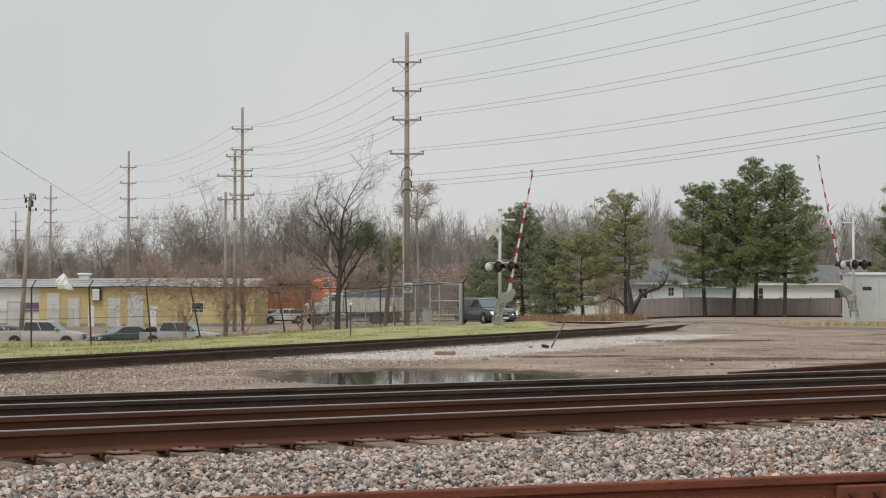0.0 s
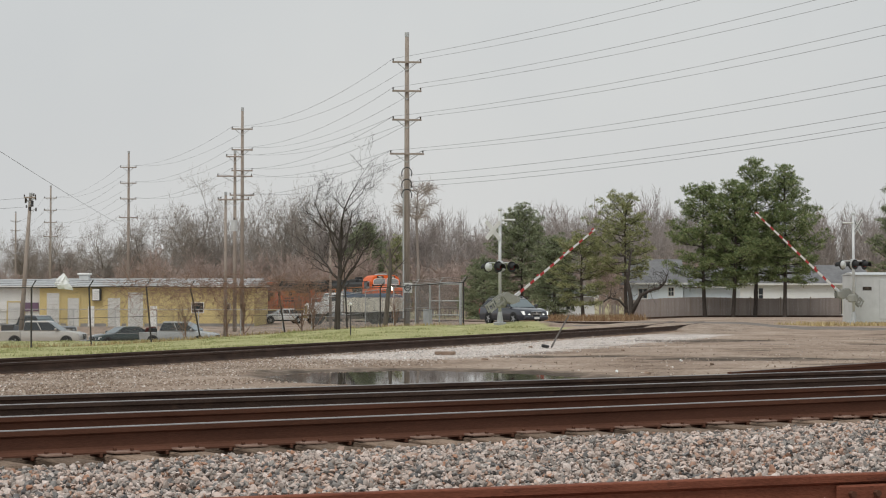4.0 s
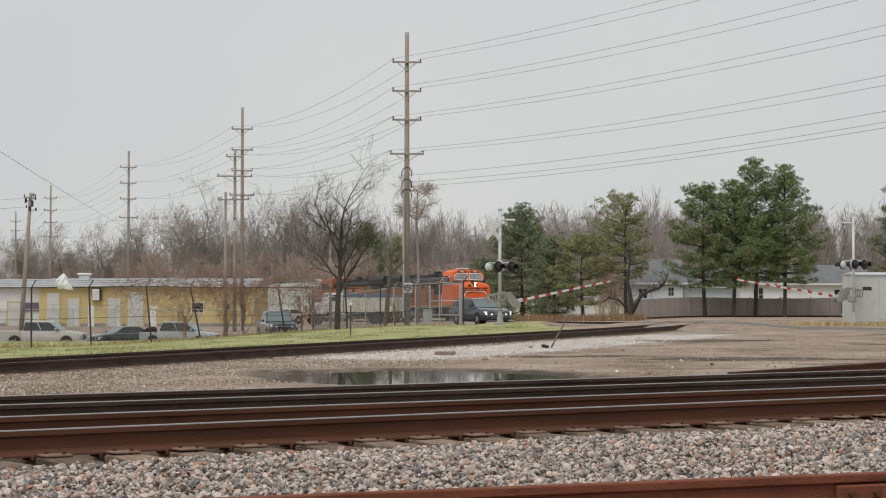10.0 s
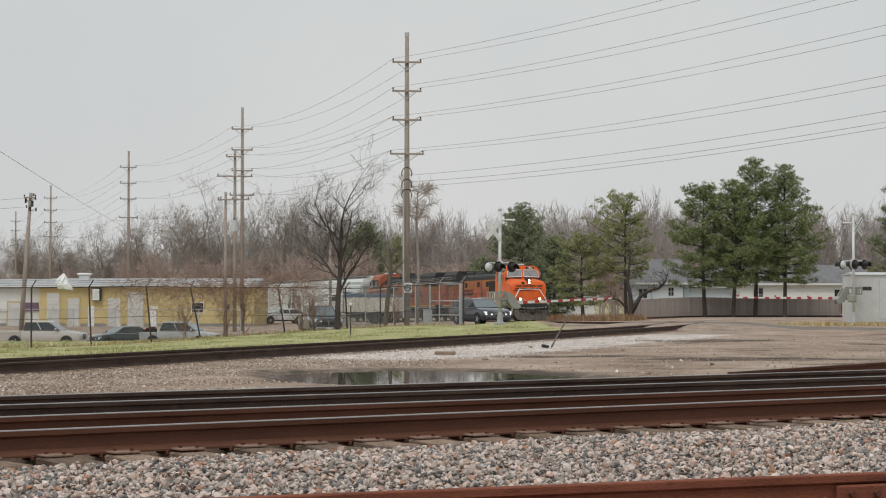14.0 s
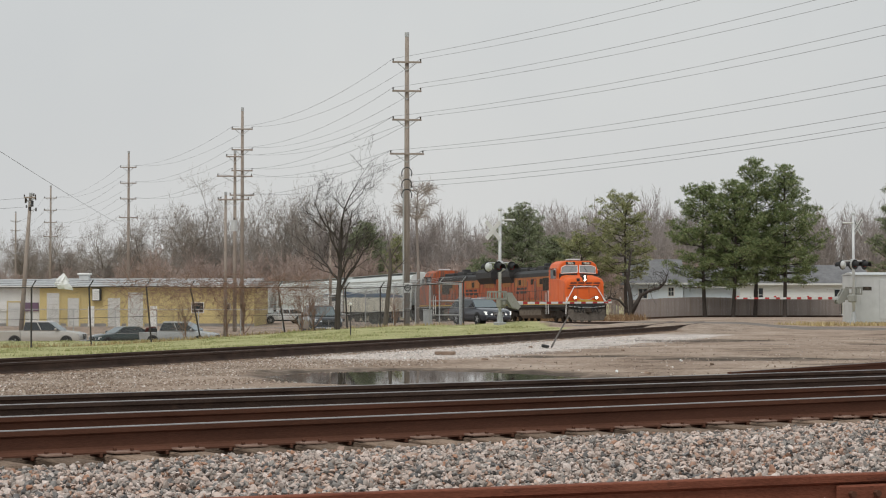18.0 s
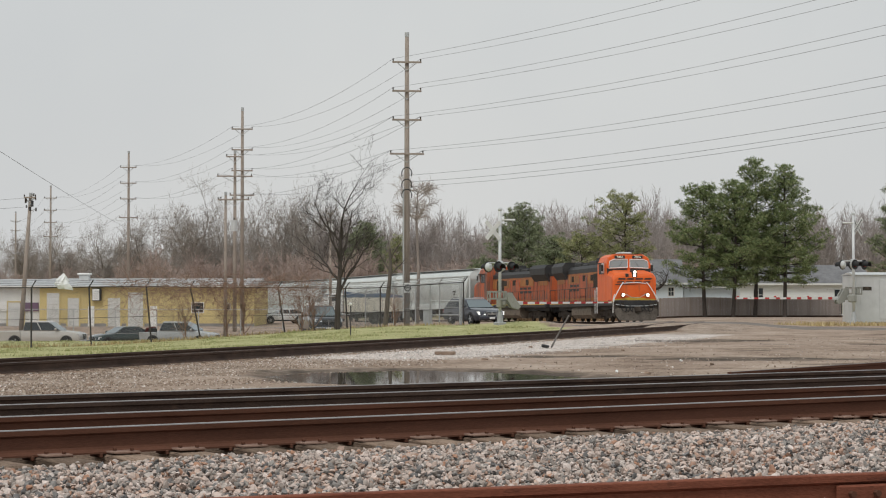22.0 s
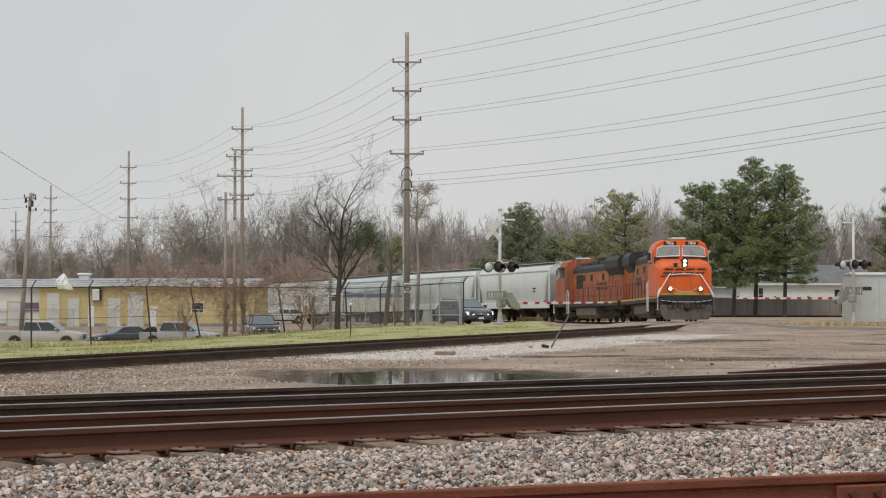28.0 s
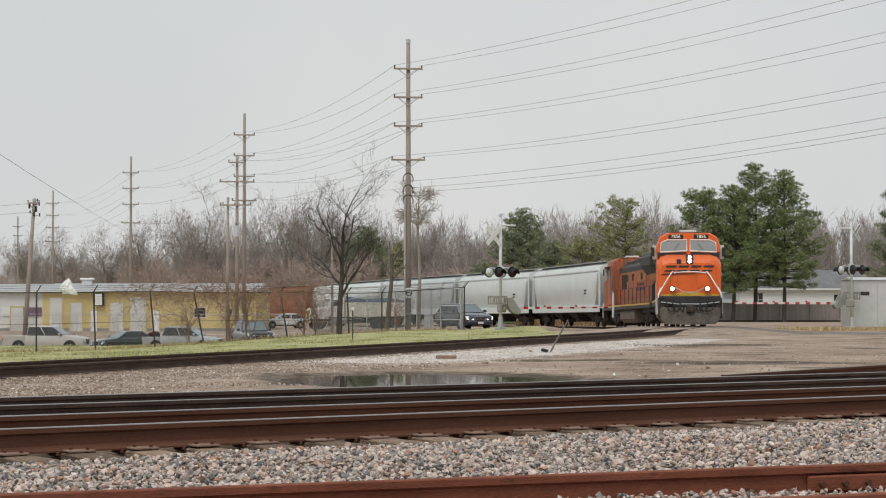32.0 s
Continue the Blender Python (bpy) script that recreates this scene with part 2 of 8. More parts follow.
def ground_z(x, y):
    """Height of the ground."""
    x, y = np.asarray(x, float), np.asarray(y, float)
    z = np.interp(y, [0, 26, 45, 70, 100, 130, 160, 186, 270, 390, 640, 3000], [-0.28, -0.28, -0.28, -0.31, -0.36, -0.68, -0.92, -1.1, -1.82, -2.4, -2.7, -2.7])
    z = z - 0.74 * step(0, -17, x) * step(46, 80, y) * (1 - step(120, 180, y)) - 0.62 * step(2, -14, x) * step(96, 132, y) * (1 - step(160, 230, y))
    z = z - 0.38 * step(-9.5, -15, x) * step(104, 128, y) * (1 - step(148, 175, y))
    # a low grassy bank beside the road
    z = z + 0.24 * step(0.5, 4.5, x) * (1 - step(4.8, 6.6, x)) * (1 - step(0.6, 2.6, np.abs(y - 104 + 0.8 * x)))
    z = z + 0.30 * step(14, 24, x) * step(120, 175, y)
    off = (x - 0) * MAIN_N.x + (y - 15.57) * MAIN_N.y
    bed = step(-9.5, -7.5, off) * (1 - step(6.6, 9.0, off))
    return z * (1 - bed) - (0.03 + 0.02 * step(-2.1, -1.4, off) + 0.15 * step(-0.62, -0.40, off)) * bed


def gz(x, y):
    return float(ground_z(x, y))


ROAD = [(-60, 168), (-30, 152), (-10, 131), (1.5, 111), (10.5, 98.5), (20, 89), (40, 80), (120, 60)]


def road_distance(x, y):
    best = np.full(np.shape(x), 1e9)
    for (xa, ya), (xb, yb) in zip(ROAD, ROAD[1:]):
        dx, dy = xb - xa, yb - ya
        u = np.clip(((x - xa) * dx + (y - ya) * dy) / (dx * dx + dy * dy), 0, 1)
        best = np.minimum(best, np.hypot(x - xa - u * dx, y - ya - u * dy))
    return best


def curve_side(x, y):
    """Metres from the curve's centre line, positive on the camera's right of it."""
    cy = CURVE_XYZ[::-1, 1]
    cx = np.interp(y, cy, CURVE_XYZ[::-1, 0])
    slope = np.interp(y, cy, np.gradient(CURVE_XYZ[::-1, 0], cy))
    return (x - cx) / np.sqrt(1 + slope ** 2)


def build_ground():
    xs = np.concatenate([-np.geomspace(2600, 46, 26), np.arange(-44, 44.1, 0.55), np.geomspace(46, 2600, 26)])
    ys = np.concatenate([-np.geomspace(500, 5, 10), np.arange(-4, 24, 1.0), np.arange(24, 60, 0.45), np.arange(60, 130, 0.8), np.geomspace(131, 3400, 60)])
    gx, gy = np.meshgrid(xs, ys)
    z = ground_z(gx, gy)
    near = (gy > 20) & (gy < 130)
    for i in np.argwhere(near & (np.abs(gx) < 44)):
        a, b = gx[tuple(i)], gy[tuple(i)]
        z[tuple(i)] += 0.035 * noise.noise((a * 0.6, b * 0.6, 0)) + 0.02 * noise.noise((a * 1.9, b * 1.9, 3))
    side = curve_side(gx, gy)
    cz = np.interp(gy, CURVE_XYZ[::-1, 1], CURVE_XYZ[::-1, 2]) - 0.21
    w = (1 - step(1.6, 3.4, np.abs(side))) * step(16, 24, gy)
    z = z * (1 - w) + cz * w
    rd = road_distance(gx, gy)
    w = step(82, 88, gy) * (1 - step(105, 112, gy)) * (1 - step(2.2, 5.5, np.abs(side)))
    z = z * (1 - w) + (cz + 0.195) * w
    # the puddle's hollow
    off = gx * MAIN_N.x + (gy - 15.57) * MAIN_N.y
    along = gx * MAIN_D.x + (gy - 15.57) * MAIN_D.y
    px, py = gx + 0.3, gy - 35.2
    pud = (px * 0.96 + py * 0.28) ** 2 / 2.8 ** 2 + (py * 0.96 - px * 0.28) ** 2 / 4.0 ** 2
    z = z - 0.09 * (1 - step(0.55, 1.25, pud))
    nx, ny = len(xs), len(ys)
    verts = np.stack([gx, gy, z], -1).reshape(-1, 3)
    idx = np.arange(nx * ny).reshape(ny, nx)
    faces = np.stack([idx[:-1, :-1], idx[:-1, 1:], idx[1:, 1:], idx[1:, :-1]], -1).reshape(-1, 4)
    me = bpy.data.meshes.new("ground")
    me.from_pydata(verts.tolist(), [], faces.tolist())
    me.polygons.foreach_set("use_smooth", [True] * len(me.polygons))
    grass = step(-1.9, -3.0, side) * step(30, 34, gy) * (1 - step(110, 122, gy)) * (1 - step(3.9, 5.4, gx + (gy - 100) * 0.15)) * step(3.0, 3.6, rd) * (1 - step(1.5, 3, gx) * step(-4.6, -3.2, side))
    grass = np.maximum(grass, step(187, 192, gy) * step(16, 20, gx) * 0.45)
    grass = np.maximum(grass, step(100, 108, gy) * (1 - step(111, 117, gy)) * step(15, 19, gx) * 0.5 * step(3.5, 5, rd))
    grass = np.maximum(grass, step(200, 240, gy) * 0.5)
    gravel = (1 - step(2.2, 3.6, np.abs(side - 0.7))) * (1 - step(90, 104, gy)) + step(8.0, 6.0, np.abs(off + 0.5)) + 0.75 * step(10, 4, np.abs(off - 12)) * step(-2, -9, gx) * (1 - step(40, 52, gy))
    gravel = np.clip(gravel, 0, 1) * (1 - grass)
    wet_and_gap_shade = 0.8 * (1 - step(0.9, 1.55, pud)) + 0.55 * step(6.8, 7.6, off) * (1 - step(8.6, 11, off))
    for bx, by, ax, ay in ((6.9, 44.5, 3.2, 1.3), (10.2, 41.0, 3.6, 1.0), (8.3, 64, 3.4, 2.2), (3.2, 46.5, 2.6, 0.8)):
        wet_and_gap_shade = wet_and_gap_shade + 0.75 * (1 - step(0.3, 1.3, ((gx - bx) / ax) ** 2 + ((gy - by) / ay) ** 2))
    # the track bed darkens too: shade between the ballast stones, put into the colour
    wet_and_gap_shade = np.maximum(wet_and_gap_shade, step(8.6, 7.6, np.abs(off + 0.3)))
    for bx, by, ax, ay in ((13.0, 59, 4.5, 0.9), (16, 66, 5.0, 1.0), (9.5, 52, 2.4, 0.6), (19, 55, 4.0, 0.7), (5.0, 57, 1.6, 0.7)):
        wet_and_gap_shade = wet_and_gap_shade + 0.6 * (1 - step(0.3, 1.3, ((gx - bx) / ax) ** 2 + ((gy - by + 0.12 * (gx - bx)) / ay) ** 2))
    pale = (1 - step(1.5, 2.7, np.abs(side - 2.5))) * step(38, 50, gy) * (1 - step(68, 82, gy))
    road = (1 - step(3.2, 3.9, rd)) * step(58, 60, gy)
    for name, values in (("grass", grass), ("gravel", gravel), ("wet_and_gap_shade", np.clip(wet_and_gap_shade, 0, 1)), ("road", road), ("pale", pale)):
        at = me.attributes.new(name, "FLOAT", "POINT")
        at.data.foreach_set("value", values.reshape(-1).astype(np.float32))
    me.materials.append(ground_material())
    tagged(new("ground", me), "bare dirt, gravel and spring grass beside the tracks", "ground", kind="structure")


def ground_material():
    m = bpy.data.materials.new("ground")
    m.use_nodes = True
    t = m.node_tree
    b = t.nodes["Principled BSDF"]
    b.inputs["Roughness"].default_value, b.inputs["Specular IOR Level"].default_value = 0.95, 0.08
    geo = t.nodes.new("ShaderNodeNewGeometry")

    def tex(scale, detail=6, rough=0.6):
        n = t.nodes.new("ShaderNodeTexNoise")
        n.inputs["Scale"].default_value, n.inputs["Detail"].default_value, n.inputs["Roughness"].default_value = scale, detail, rough
        t.links.new(geo.outputs["Position"], n.inputs[0])
        return n.outputs[0]

    def ramp(fac, stops):
        r = t.nodes.new("ShaderNodeValToRGB")
        while len(r.color_ramp.elements) < len(stops):
            r.color_ramp.elements.new(0.5)
        for e, (p, c) in zip(r.color_ramp.elements, stops):
            e.position, e.color = p, (*c, 1)
        t.links.new(fac, r.inputs[0])
        return r.outputs[0]

    def mask(name, soft=0.35):
        a = t.nodes.new("ShaderNodeAttribute")
        a.attribute_name = name
        n = t.nodes.new("ShaderNodeMath")
        n.operation = "MULTIPLY_ADD"
        n.inputs[1].default_value, n.inputs[2].default_value = 1.6, -0.8
        t.links.new(tex(1.3, 8, 0.7), n.inputs[0])
        s = t.nodes.new("ShaderNodeMath")
        s.operation = "ADD"
        t.links.new(a.outputs["Fac"], s.inputs[0])
        t.links.new(n.outputs[0], s.inputs[1])
        r = t.nodes.new("ShaderNodeMapRange")
        r.inputs[1].default_value, r.inputs[2].default_value = 0.5 - soft / 2, 0.5 + soft / 2
        t.links.new(s.outputs[0], r.inputs[0])
        return r.outputs[0]

    def mix(f, a, c):
        x = t.nodes.new("ShaderNodeMix")
        x.data_type = "RGBA"
        t.links.new(f, x.inputs[0])
        t.links.new(a, x.inputs[6])
        t.links.new(c, x.inputs[7])
        return x.outputs[2]

    def blend(a, c, f=0.5):
        x = t.nodes.new("ShaderNodeMath")
        x.operation = "MULTIPLY_ADD"
        x.inputs[1].default_value = f
        y = t.nodes.new("ShaderNodeMath")
        y.operation = "MULTIPLY"
        y.inputs[1].default_value = 1 - f
        t.links.new(c, y.inputs[0])
        t.links.new(a, x.inputs[0])
        t.links.new(y.outputs[0], x.inputs[2])
        return x.outputs[0]

    dirt = ramp(blend(tex(0.35, 8, 0.65), tex(9, 6, 0.7), 0.55), [(0.37, (0.13, 0.092, 0.068)), (0.45, (0.295, 0.222, 0.172)), (0.54, (0.41, 0.322, 0.258)), (0.63, (0.52, 0.43, 0.36))])
    gravel = ramp(blend(tex(1.2, 6), tex(22, 3, 0.8), 0.35), [(0.38, (0.13, 0.095, 0.07)), (0.5, (0.34, 0.265, 0.21)), (0.62, (0.55, 0.46, 0.385))])
    grass = ramp(blend(tex(0.5, 8, 0.7), tex(14, 4, 0.8), 0.5), [(0.37, (0.235, 0.25, 0.11)), (0.46, (0.35, 0.355, 0.165)), (0.54, (0.455, 0.435, 0.225)), (0.63, (0.555, 0.50, 0.305))])
    tar = ramp(blend(tex(0.6, 6), tex(30, 3), 0.5), [(0.38, (0.165, 0.145, 0.128)), (0.62, (0.275, 0.245, 0.22))])
    # muddy brown; the same dark tone stands for shade among the ballast
    wet_and_gap_shade = ramp(tex(3, 5), [(0.3, (0.07, 0.056, 0.045)), (0.7, (0.13, 0.105, 0.085))])
    c = mix(mask("gravel"), dirt, gravel)
    c = mix(mask("pale", 0.5), c, ramp(blend(tex(1.2, 6), tex(22, 3, 0.8), 0.3), [(0.38, (0.34, 0.30, 0.27)), (0.5, (0.60, 0.54, 0.50)), (0.62, (0.78, 0.72, 0.68))]))
    c = mix(mask("wet_and_gap_shade", 0.6), c, wet_and_gap_shade)
    c = mix(mask("grass", 0.25), c, grass)
    c = mix(mask("road", 0.5), c, tar)
    t.links.new(c, b.inputs["Base Color"])
    bp = t.nodes.new("ShaderNodeBump")
    bp.inputs["Strength"].default_value, bp.inputs["Distance"].default_value = 0.9, 0.05
    t.links.new(blend(tex(3, 6), tex(20, 4, 0.8), 0.5), bp.inputs["Height"])
    t.links.new(bp.outputs[0], b.inputs["Normal"])
    return m


build_ground()


def build_puddle():
    water = plain("still muddy water", (0.035, 0.032, 0.028), 0.03)
    water.node_tree.nodes["Principled BSDF"].inputs["Specular IOR Level"].default_value = 0.6
    n = 72
    sh = Shape()
    ring = []
    for i in range(n):
        a = 2 * math.pi * i / n
        r = 1.1 + 0.2 * noise.noise((math.cos(a) * 2, math.sin(a) * 2, 7))
        u, w = 2.8 * r * math.cos(a), 4.0 * r * math.sin(a)
        ring.append((-0.3 + u * 0.96 - w * 0.28, 35.2 + u * 0.28 + w * 0.96, 0))
    sh.add(ring, [tuple(range(n))])
    ob = part("puddle", sh, water)
    ob.location.z = -0.325
    tagged(ob, "long shallow rain puddle on muddy ground between tracks", "puddle", kind="structure")


build_puddle()


# ---- tracks ----
RAIL_PROFILE = [(-0.07, 0.0), (-0.07, 0.012), (-0.02, 0.03), (-0.009, 0.045), (-0.009, 0.125), (-0.034, 0.14), (-0.036, 0.174), (-0.031, 0.18),
                (0.031, 0.18), (0.036, 0.174), (0.034, 0.14), (0.009, 0.125), (0.009, 0.045), (0.02, 0.03), (0.07, 0.012), (0.07, 0.0)]


def rail_mesh(name, pts, mats):
    """A flat-bottomed rail through points at the height of its foot; the running surface takes the second material."""
    sh = Shape()
    rings = []
    for i, p in enumerate(pts):
        d = Vector(pts[min(i + 1, len(pts) - 1)]) - Vector(pts[max(i - 1, 0)])
        d.z = 0
        d.normalize()
        side = Vector((d.y, -d.x, 0))
        rings.append([Vector(p) + side * u + Vector((0, 0, w)) for u, w in RAIL_PROFILE])
    n = len(RAIL_PROFILE)
    sh.loft(rings)
    me = sh.mesh(name, mats)
    top = [p.index for p in me.polygons if p.index % n in (7, 8) and p.index < (len(pts) - 1) * n]
    for i in top:
        me.polygons[i].material_index = 1
    return me


def tie_mesh(wide=0.23, long=2.8, tall=0.18):
    return Shape().box(-long / 2, long / 2, -wide / 2, wide / 2, -tall, 0, bevel=0.014).mesh("tie", TIE)


TIE_MESH = tie_mesh()
PLATE_DUST = surf("dusty rusted tie plate", (0.20, 0.125, 0.095), (0.33, 0.225, 0.18), 5, 0.9, 0.0, 0.3, 60, (0.10, 0.06, 0.045), 0.3)
PLATE_MESH = Shape().box(-0.19, 0.19, -0.1, 0.1, 0, 0.016, bevel=0.004).mesh("tie_plate", PLATE_DUST)
SPIKE_MESH = Shape().box(-0.012, 0.016, -0.011, 0.011, 0, 0.02, bevel=0.004).box(-0.008, 0.008, -0.008, 0.008, -0.05, 0.014).mesh("spike", RAIL_RUST)
ANCHOR_MESH = Shape().box(-0.085, 0.085, -0.011, 0.011, -0.028, 0.002, bevel=0.004).mesh("rail_anchor", RAIL_RUST)


def straight_track(name, label, off, a0, a1, top, mats, dense=True, turn=0.0, pivot=None, phase=0.0):
    """A track parallel to the main line, its near rail at off metres from the line's origin; rail top at the given height."""
    ang = MAIN_A + turn
    d, n = Vector((math.cos(ang), math.sin(ang), 0)), Vector((-math.sin(ang), math.cos(ang), 0))
    o = pivot if pivot is not None else main_at(0, off)
    base = thing(name, pose(0, 0, 0), label, "railway track", "railway tracks")
    foot = top - 0.18
    for k in (0.0, 1.505):
        pts = [o + d * a + n * k + Vector((0, 0, foot)) for a in np.linspace(a0, a1, 12)]
        part("rail", rail_mesh("rail", pts, mats), None, base)
    count = int((a1 - a0) / 0.5008)
    for i in range(count):
        a = a0 + 0.2504 + i * 0.5008 + phase
        m = Matrix.Translation(o + d * a + n * (0.7525 + random.uniform(-0.03, 0.03)) + Vector((0, 0, foot + 0.004 + random.uniform(-0.016, 0.0)))) @ Matrix.Rotation(ang + math.pi / 2 + random.uniform(-0.02, 0.02), 4, "Z")
        part("tie", TIE_MESH, None, base, at=m)
        if dense and abs(a) < 9:
            for k in (0.0, 1.505):
                q = Matrix.Translation(o + d * a + n * k + Vector((0, 0, foot + 0.003))) @ Matrix.Rotation(ang + math.pi / 2, 4, "Z")
                part("tie_plate", PLATE_MESH, None, base, at=q)
                if k == 0:
                    for sx, sy in ((-0.09, 0.05), (0.09, -0.05), (-0.15, -0.05)):
                        part("spike", SPIKE_MESH, None, base, at=q @ pose(sx, sy, 0.016, 0, 0, 180 if sx < 0 else 0))
                    for sy in (-0.14, 0.14):
                        part("rail_anchor", ANCHOR_MESH, None, base, at=q @ pose(0, sy, 0.0, 0, 0, 180))
    return base


def bent_track(name, label, s0, s1, gap, mats):
    base = thing(name, pose(0, 0, 0), label, "railway track", "railway tracks")
    ss = np.arange(s0, s1, 1.5)
    for k in (-0.7525, 0.7525):
        pts = []
        for s in ss:
            p, q = curve_at(s), curve_at(s + 0.5)
            d = (q - p).normalized()
            pts.append(p + Vector((d.y, -d.x, 0)) * k + Vector((0, 0, -0.18)))
        part("rail", rail_mesh("rail", pts, mats), None, base)
    s = s0
    while s < s1 - 1:
        p, q = curve_at(s), curve_at(s + 0.5)
        part("tie", TIE_MESH, None, base, at=Matrix.Translation(p + Vector((0, 0, -0.196))) @ Matrix.Rotation(math.atan2(q.y - p.y, q.x - p.x) + math.pi / 2, 4, "Z"))
        s += gap
    return base


def build_tracks():
    straight_track("railway_track", "main line track with polished rails on grey ballast", 0, -14, 42, 0.20, [RAIL_RUST, RAIL_HEAD], phase=-0.02)
    straight_track("railway_track", "second main line track with polished rails", 4.31, -14, 42, 0.13, [RAIL_DARK, RAIL_HEAD], dense=False)
    # the nearest, rust-red spur, turned a little against the main line
    straight_track("railway_track", "rust-red little-used siding track on ballast", 0, -9, 30, 0.19, [RAIL_RED, RAIL_RED], turn=radians(-13), pivot=Vector((0.37, 8.05, 0)))
    # a branch that leaves the main line
    straight_track("railway_track", "rusty branch track leaving the main line", 0, 3.6, 40, -0.03, [RAIL_RUST, RAIL_DULL], dense=False, turn=radians(19.5), pivot=Vector((3.4, 26.4, 0)))
    s_in = curve_s_of_y(330)
    bent_track("railway_track", "curved dark rusty connecting track in gravel", s_in, CURVE_S[-1], 0.55, [RAIL_DARK, RAIL_DULL])


build_tracks()


# ---- the train: two locomotives and covered hoppers ----
ORANGE = surf("orange locomotive paint", (0.74, 0.112, 0.012), (0.84, 0.155, 0.022), 1.2, 0.42, 0, 0.04, 30, (0.36, 0.10, 0.04), 0.28, streak=True)
DULL_ORANGE = surf("faded grimy orange paint", (0.40, 0.082, 0.027), (0.57, 0.128, 0.04), 1.0, 0.6, 0, 0.05, 30, (0.14, 0.085, 0.065), 0.52, streak=True)
LOCO_BLACK = surf("sooty black roof paint", (0.016, 0.016, 0.018), (0.04, 0.038, 0.036), 1.5, 0.6, 0, 0.1, 30, (0.07, 0.06, 0.05), 0.2)
YELLOW_DULL = surf("faded dull yellow paint", (0.34, 0.125, 0.03), (0.47, 0.185, 0.045), 1.5, 0.6, 0, 0.04, 40, (0.18, 0.085, 0.045), 0.42, streak=True)
YELLOW = surf("yellow stripe paint", (0.60, 0.36, 0.03), (0.70, 0.44, 0.05), 2, 0.5, 0, 0.04, 40, (0.4, 0.22, 0.04), 0.25)
GRIME = surf("grimy running gear", (0.03, 0.026, 0.023), (0.09, 0.075, 0.062), 2.5, 0.85, 0.1, 0.4, 25, (0.14, 0.11, 0.085), 0.3)
TANK = surf("dusty fuel tank", (0.13, 0.11, 0.09), (0.24, 0.20, 0.16), 2, 0.8, 0, 0.2, 25, (0.07, 0.06, 0.05), 0.35)
PLOW = surf("dusty dark plough steel", (0.07, 0.06, 0.052), (0.15, 0.13, 0.11), 2.0, 0.85, 0, 0.3, 25, (0.04, 0.035, 0.03), 0.35)
MECH = surf("dull olive grey housing", (0.26, 0.26, 0.235), (0.36, 0.36, 0.325), 2.0, 0.7, 0, 0.1, 30, (0.2, 0.19, 0.165), 0.3)
HOPPER = surf("pale grey hopper paint", (0.62, 0.66, 0.65), (0.71, 0.745, 0.73), 0.6, 0.55, 0, 0.05, 30, (0.50, 0.51, 0.49), 0.3, streak=True)
HOPPER_B = surf("bluish grey hopper paint", (0.52, 0.57, 0.58), (0.62, 0.66, 0.67), 0.6, 0.55, 0, 0.05, 30, (0.32, 0.33, 0.32), 0.35, streak=True)
RUST_CAR = surf("rust-brown freight car paint", (0.28, 0.10, 0.05), (0.40, 0.16, 0.08), 0.7, 0.7, 0, 0.05, 30, (0.18, 0.09, 0.06), 0.4, streak=True)
WINDSHIELD = plain("pale reflecting windscreen", (0.35, 0.38, 0.38), 0.06, 0.55)
LAMP = glow("warm headlamp", (1.0, 0.86, 0.62), 6)
LAMP_WIDE = glow("bright headlamp lens", (1.0, 0.9, 0.72), 9)
WHITE_BAR = plain("white handrail paint", (0.78, 0.78, 0.76), 0.5)
NUMBER = glow("lit number board", (0.72, 0.72, 0.60), 0.35)


def lettering(text, size, material, parent, m, name="lettering"):
    cu = bpy.data.curves.new(name, "FONT")
    cu.body, cu.size, cu.align_x, cu.align_y, cu.extrude = text, size, "CENTER", "CENTER", 0.004
    ob = new(name, cu)
    me = bpy.data.meshes.new_from_object(ob)
    bpy.data.objects.remove(ob)
    me.materials.clear()
    me.materials.append(material)
    return part(name, me, None, parent, at=m)


def bogie(parent, x, axles, gap, label=""):
    """A truck: side frames, bolster, wheels and springs; x is its centre."""
    b = part("truck_frame", truck_shape(axles, gap), GRIME, parent, at=pose(x, 0, 0))
    wheel = Shape()
    wheel.tube([(0, -0.07, 0), (0, 0.07, 0)], 0.5, 20).tube([(0, -0.085, 0), (0, 0.085, 0)], 0.2, 12)
    me = wheel.mesh("wheel", GRIME)
    for i in range(axles):
        for s in (-0.75, 0.75):
            part("wheel", me, None, b, at=pose((i - (axles - 1) / 2) * gap, s, 0.5))
    return b


@functools.lru_cache(None)
def truck_shape(axles, gap):
    sh = Shape()
    h = (axles - 1) / 2 * gap
    for s in (-1, 1):
        y0, y1 = (0.93, 1.07) if s > 0 else (-1.07, -0.93)
        sh.prism([(-h - 0.35, 0.42), (-h - 0.3, 0.72), (-h * 0.5, 0.72), (-h * 0.35, 0.86), (h * 0.35, 0.86), (h * 0.5, 0.72), (h + 0.3, 0.72), (h + 0.35, 0.42), (h * 0.55, 0.42), (h * 0.4, 0.25), (-h * 0.4, 0.25), (-h * 0.55, 0.42)], "y", y0, y1)
        for i in range(axles):
            cx = (i - (axles - 1) / 2) * gap
            sh.box(cx - 0.17, cx + 0.17, y0 - 0.05, y1 + 0.05, 0.33, 0.66, bevel=0.03)
            for k in (-0.35, 0.35):
                sh.tube([(cx + k, s * 1.0, 0.36), (cx + k, s * 1.0, 0.6)], 0.09, 8)
    sh.box(-0.3, 0.3, -1.0, 1.0, 0.55, 0.9, bevel=0.03)
    return sh


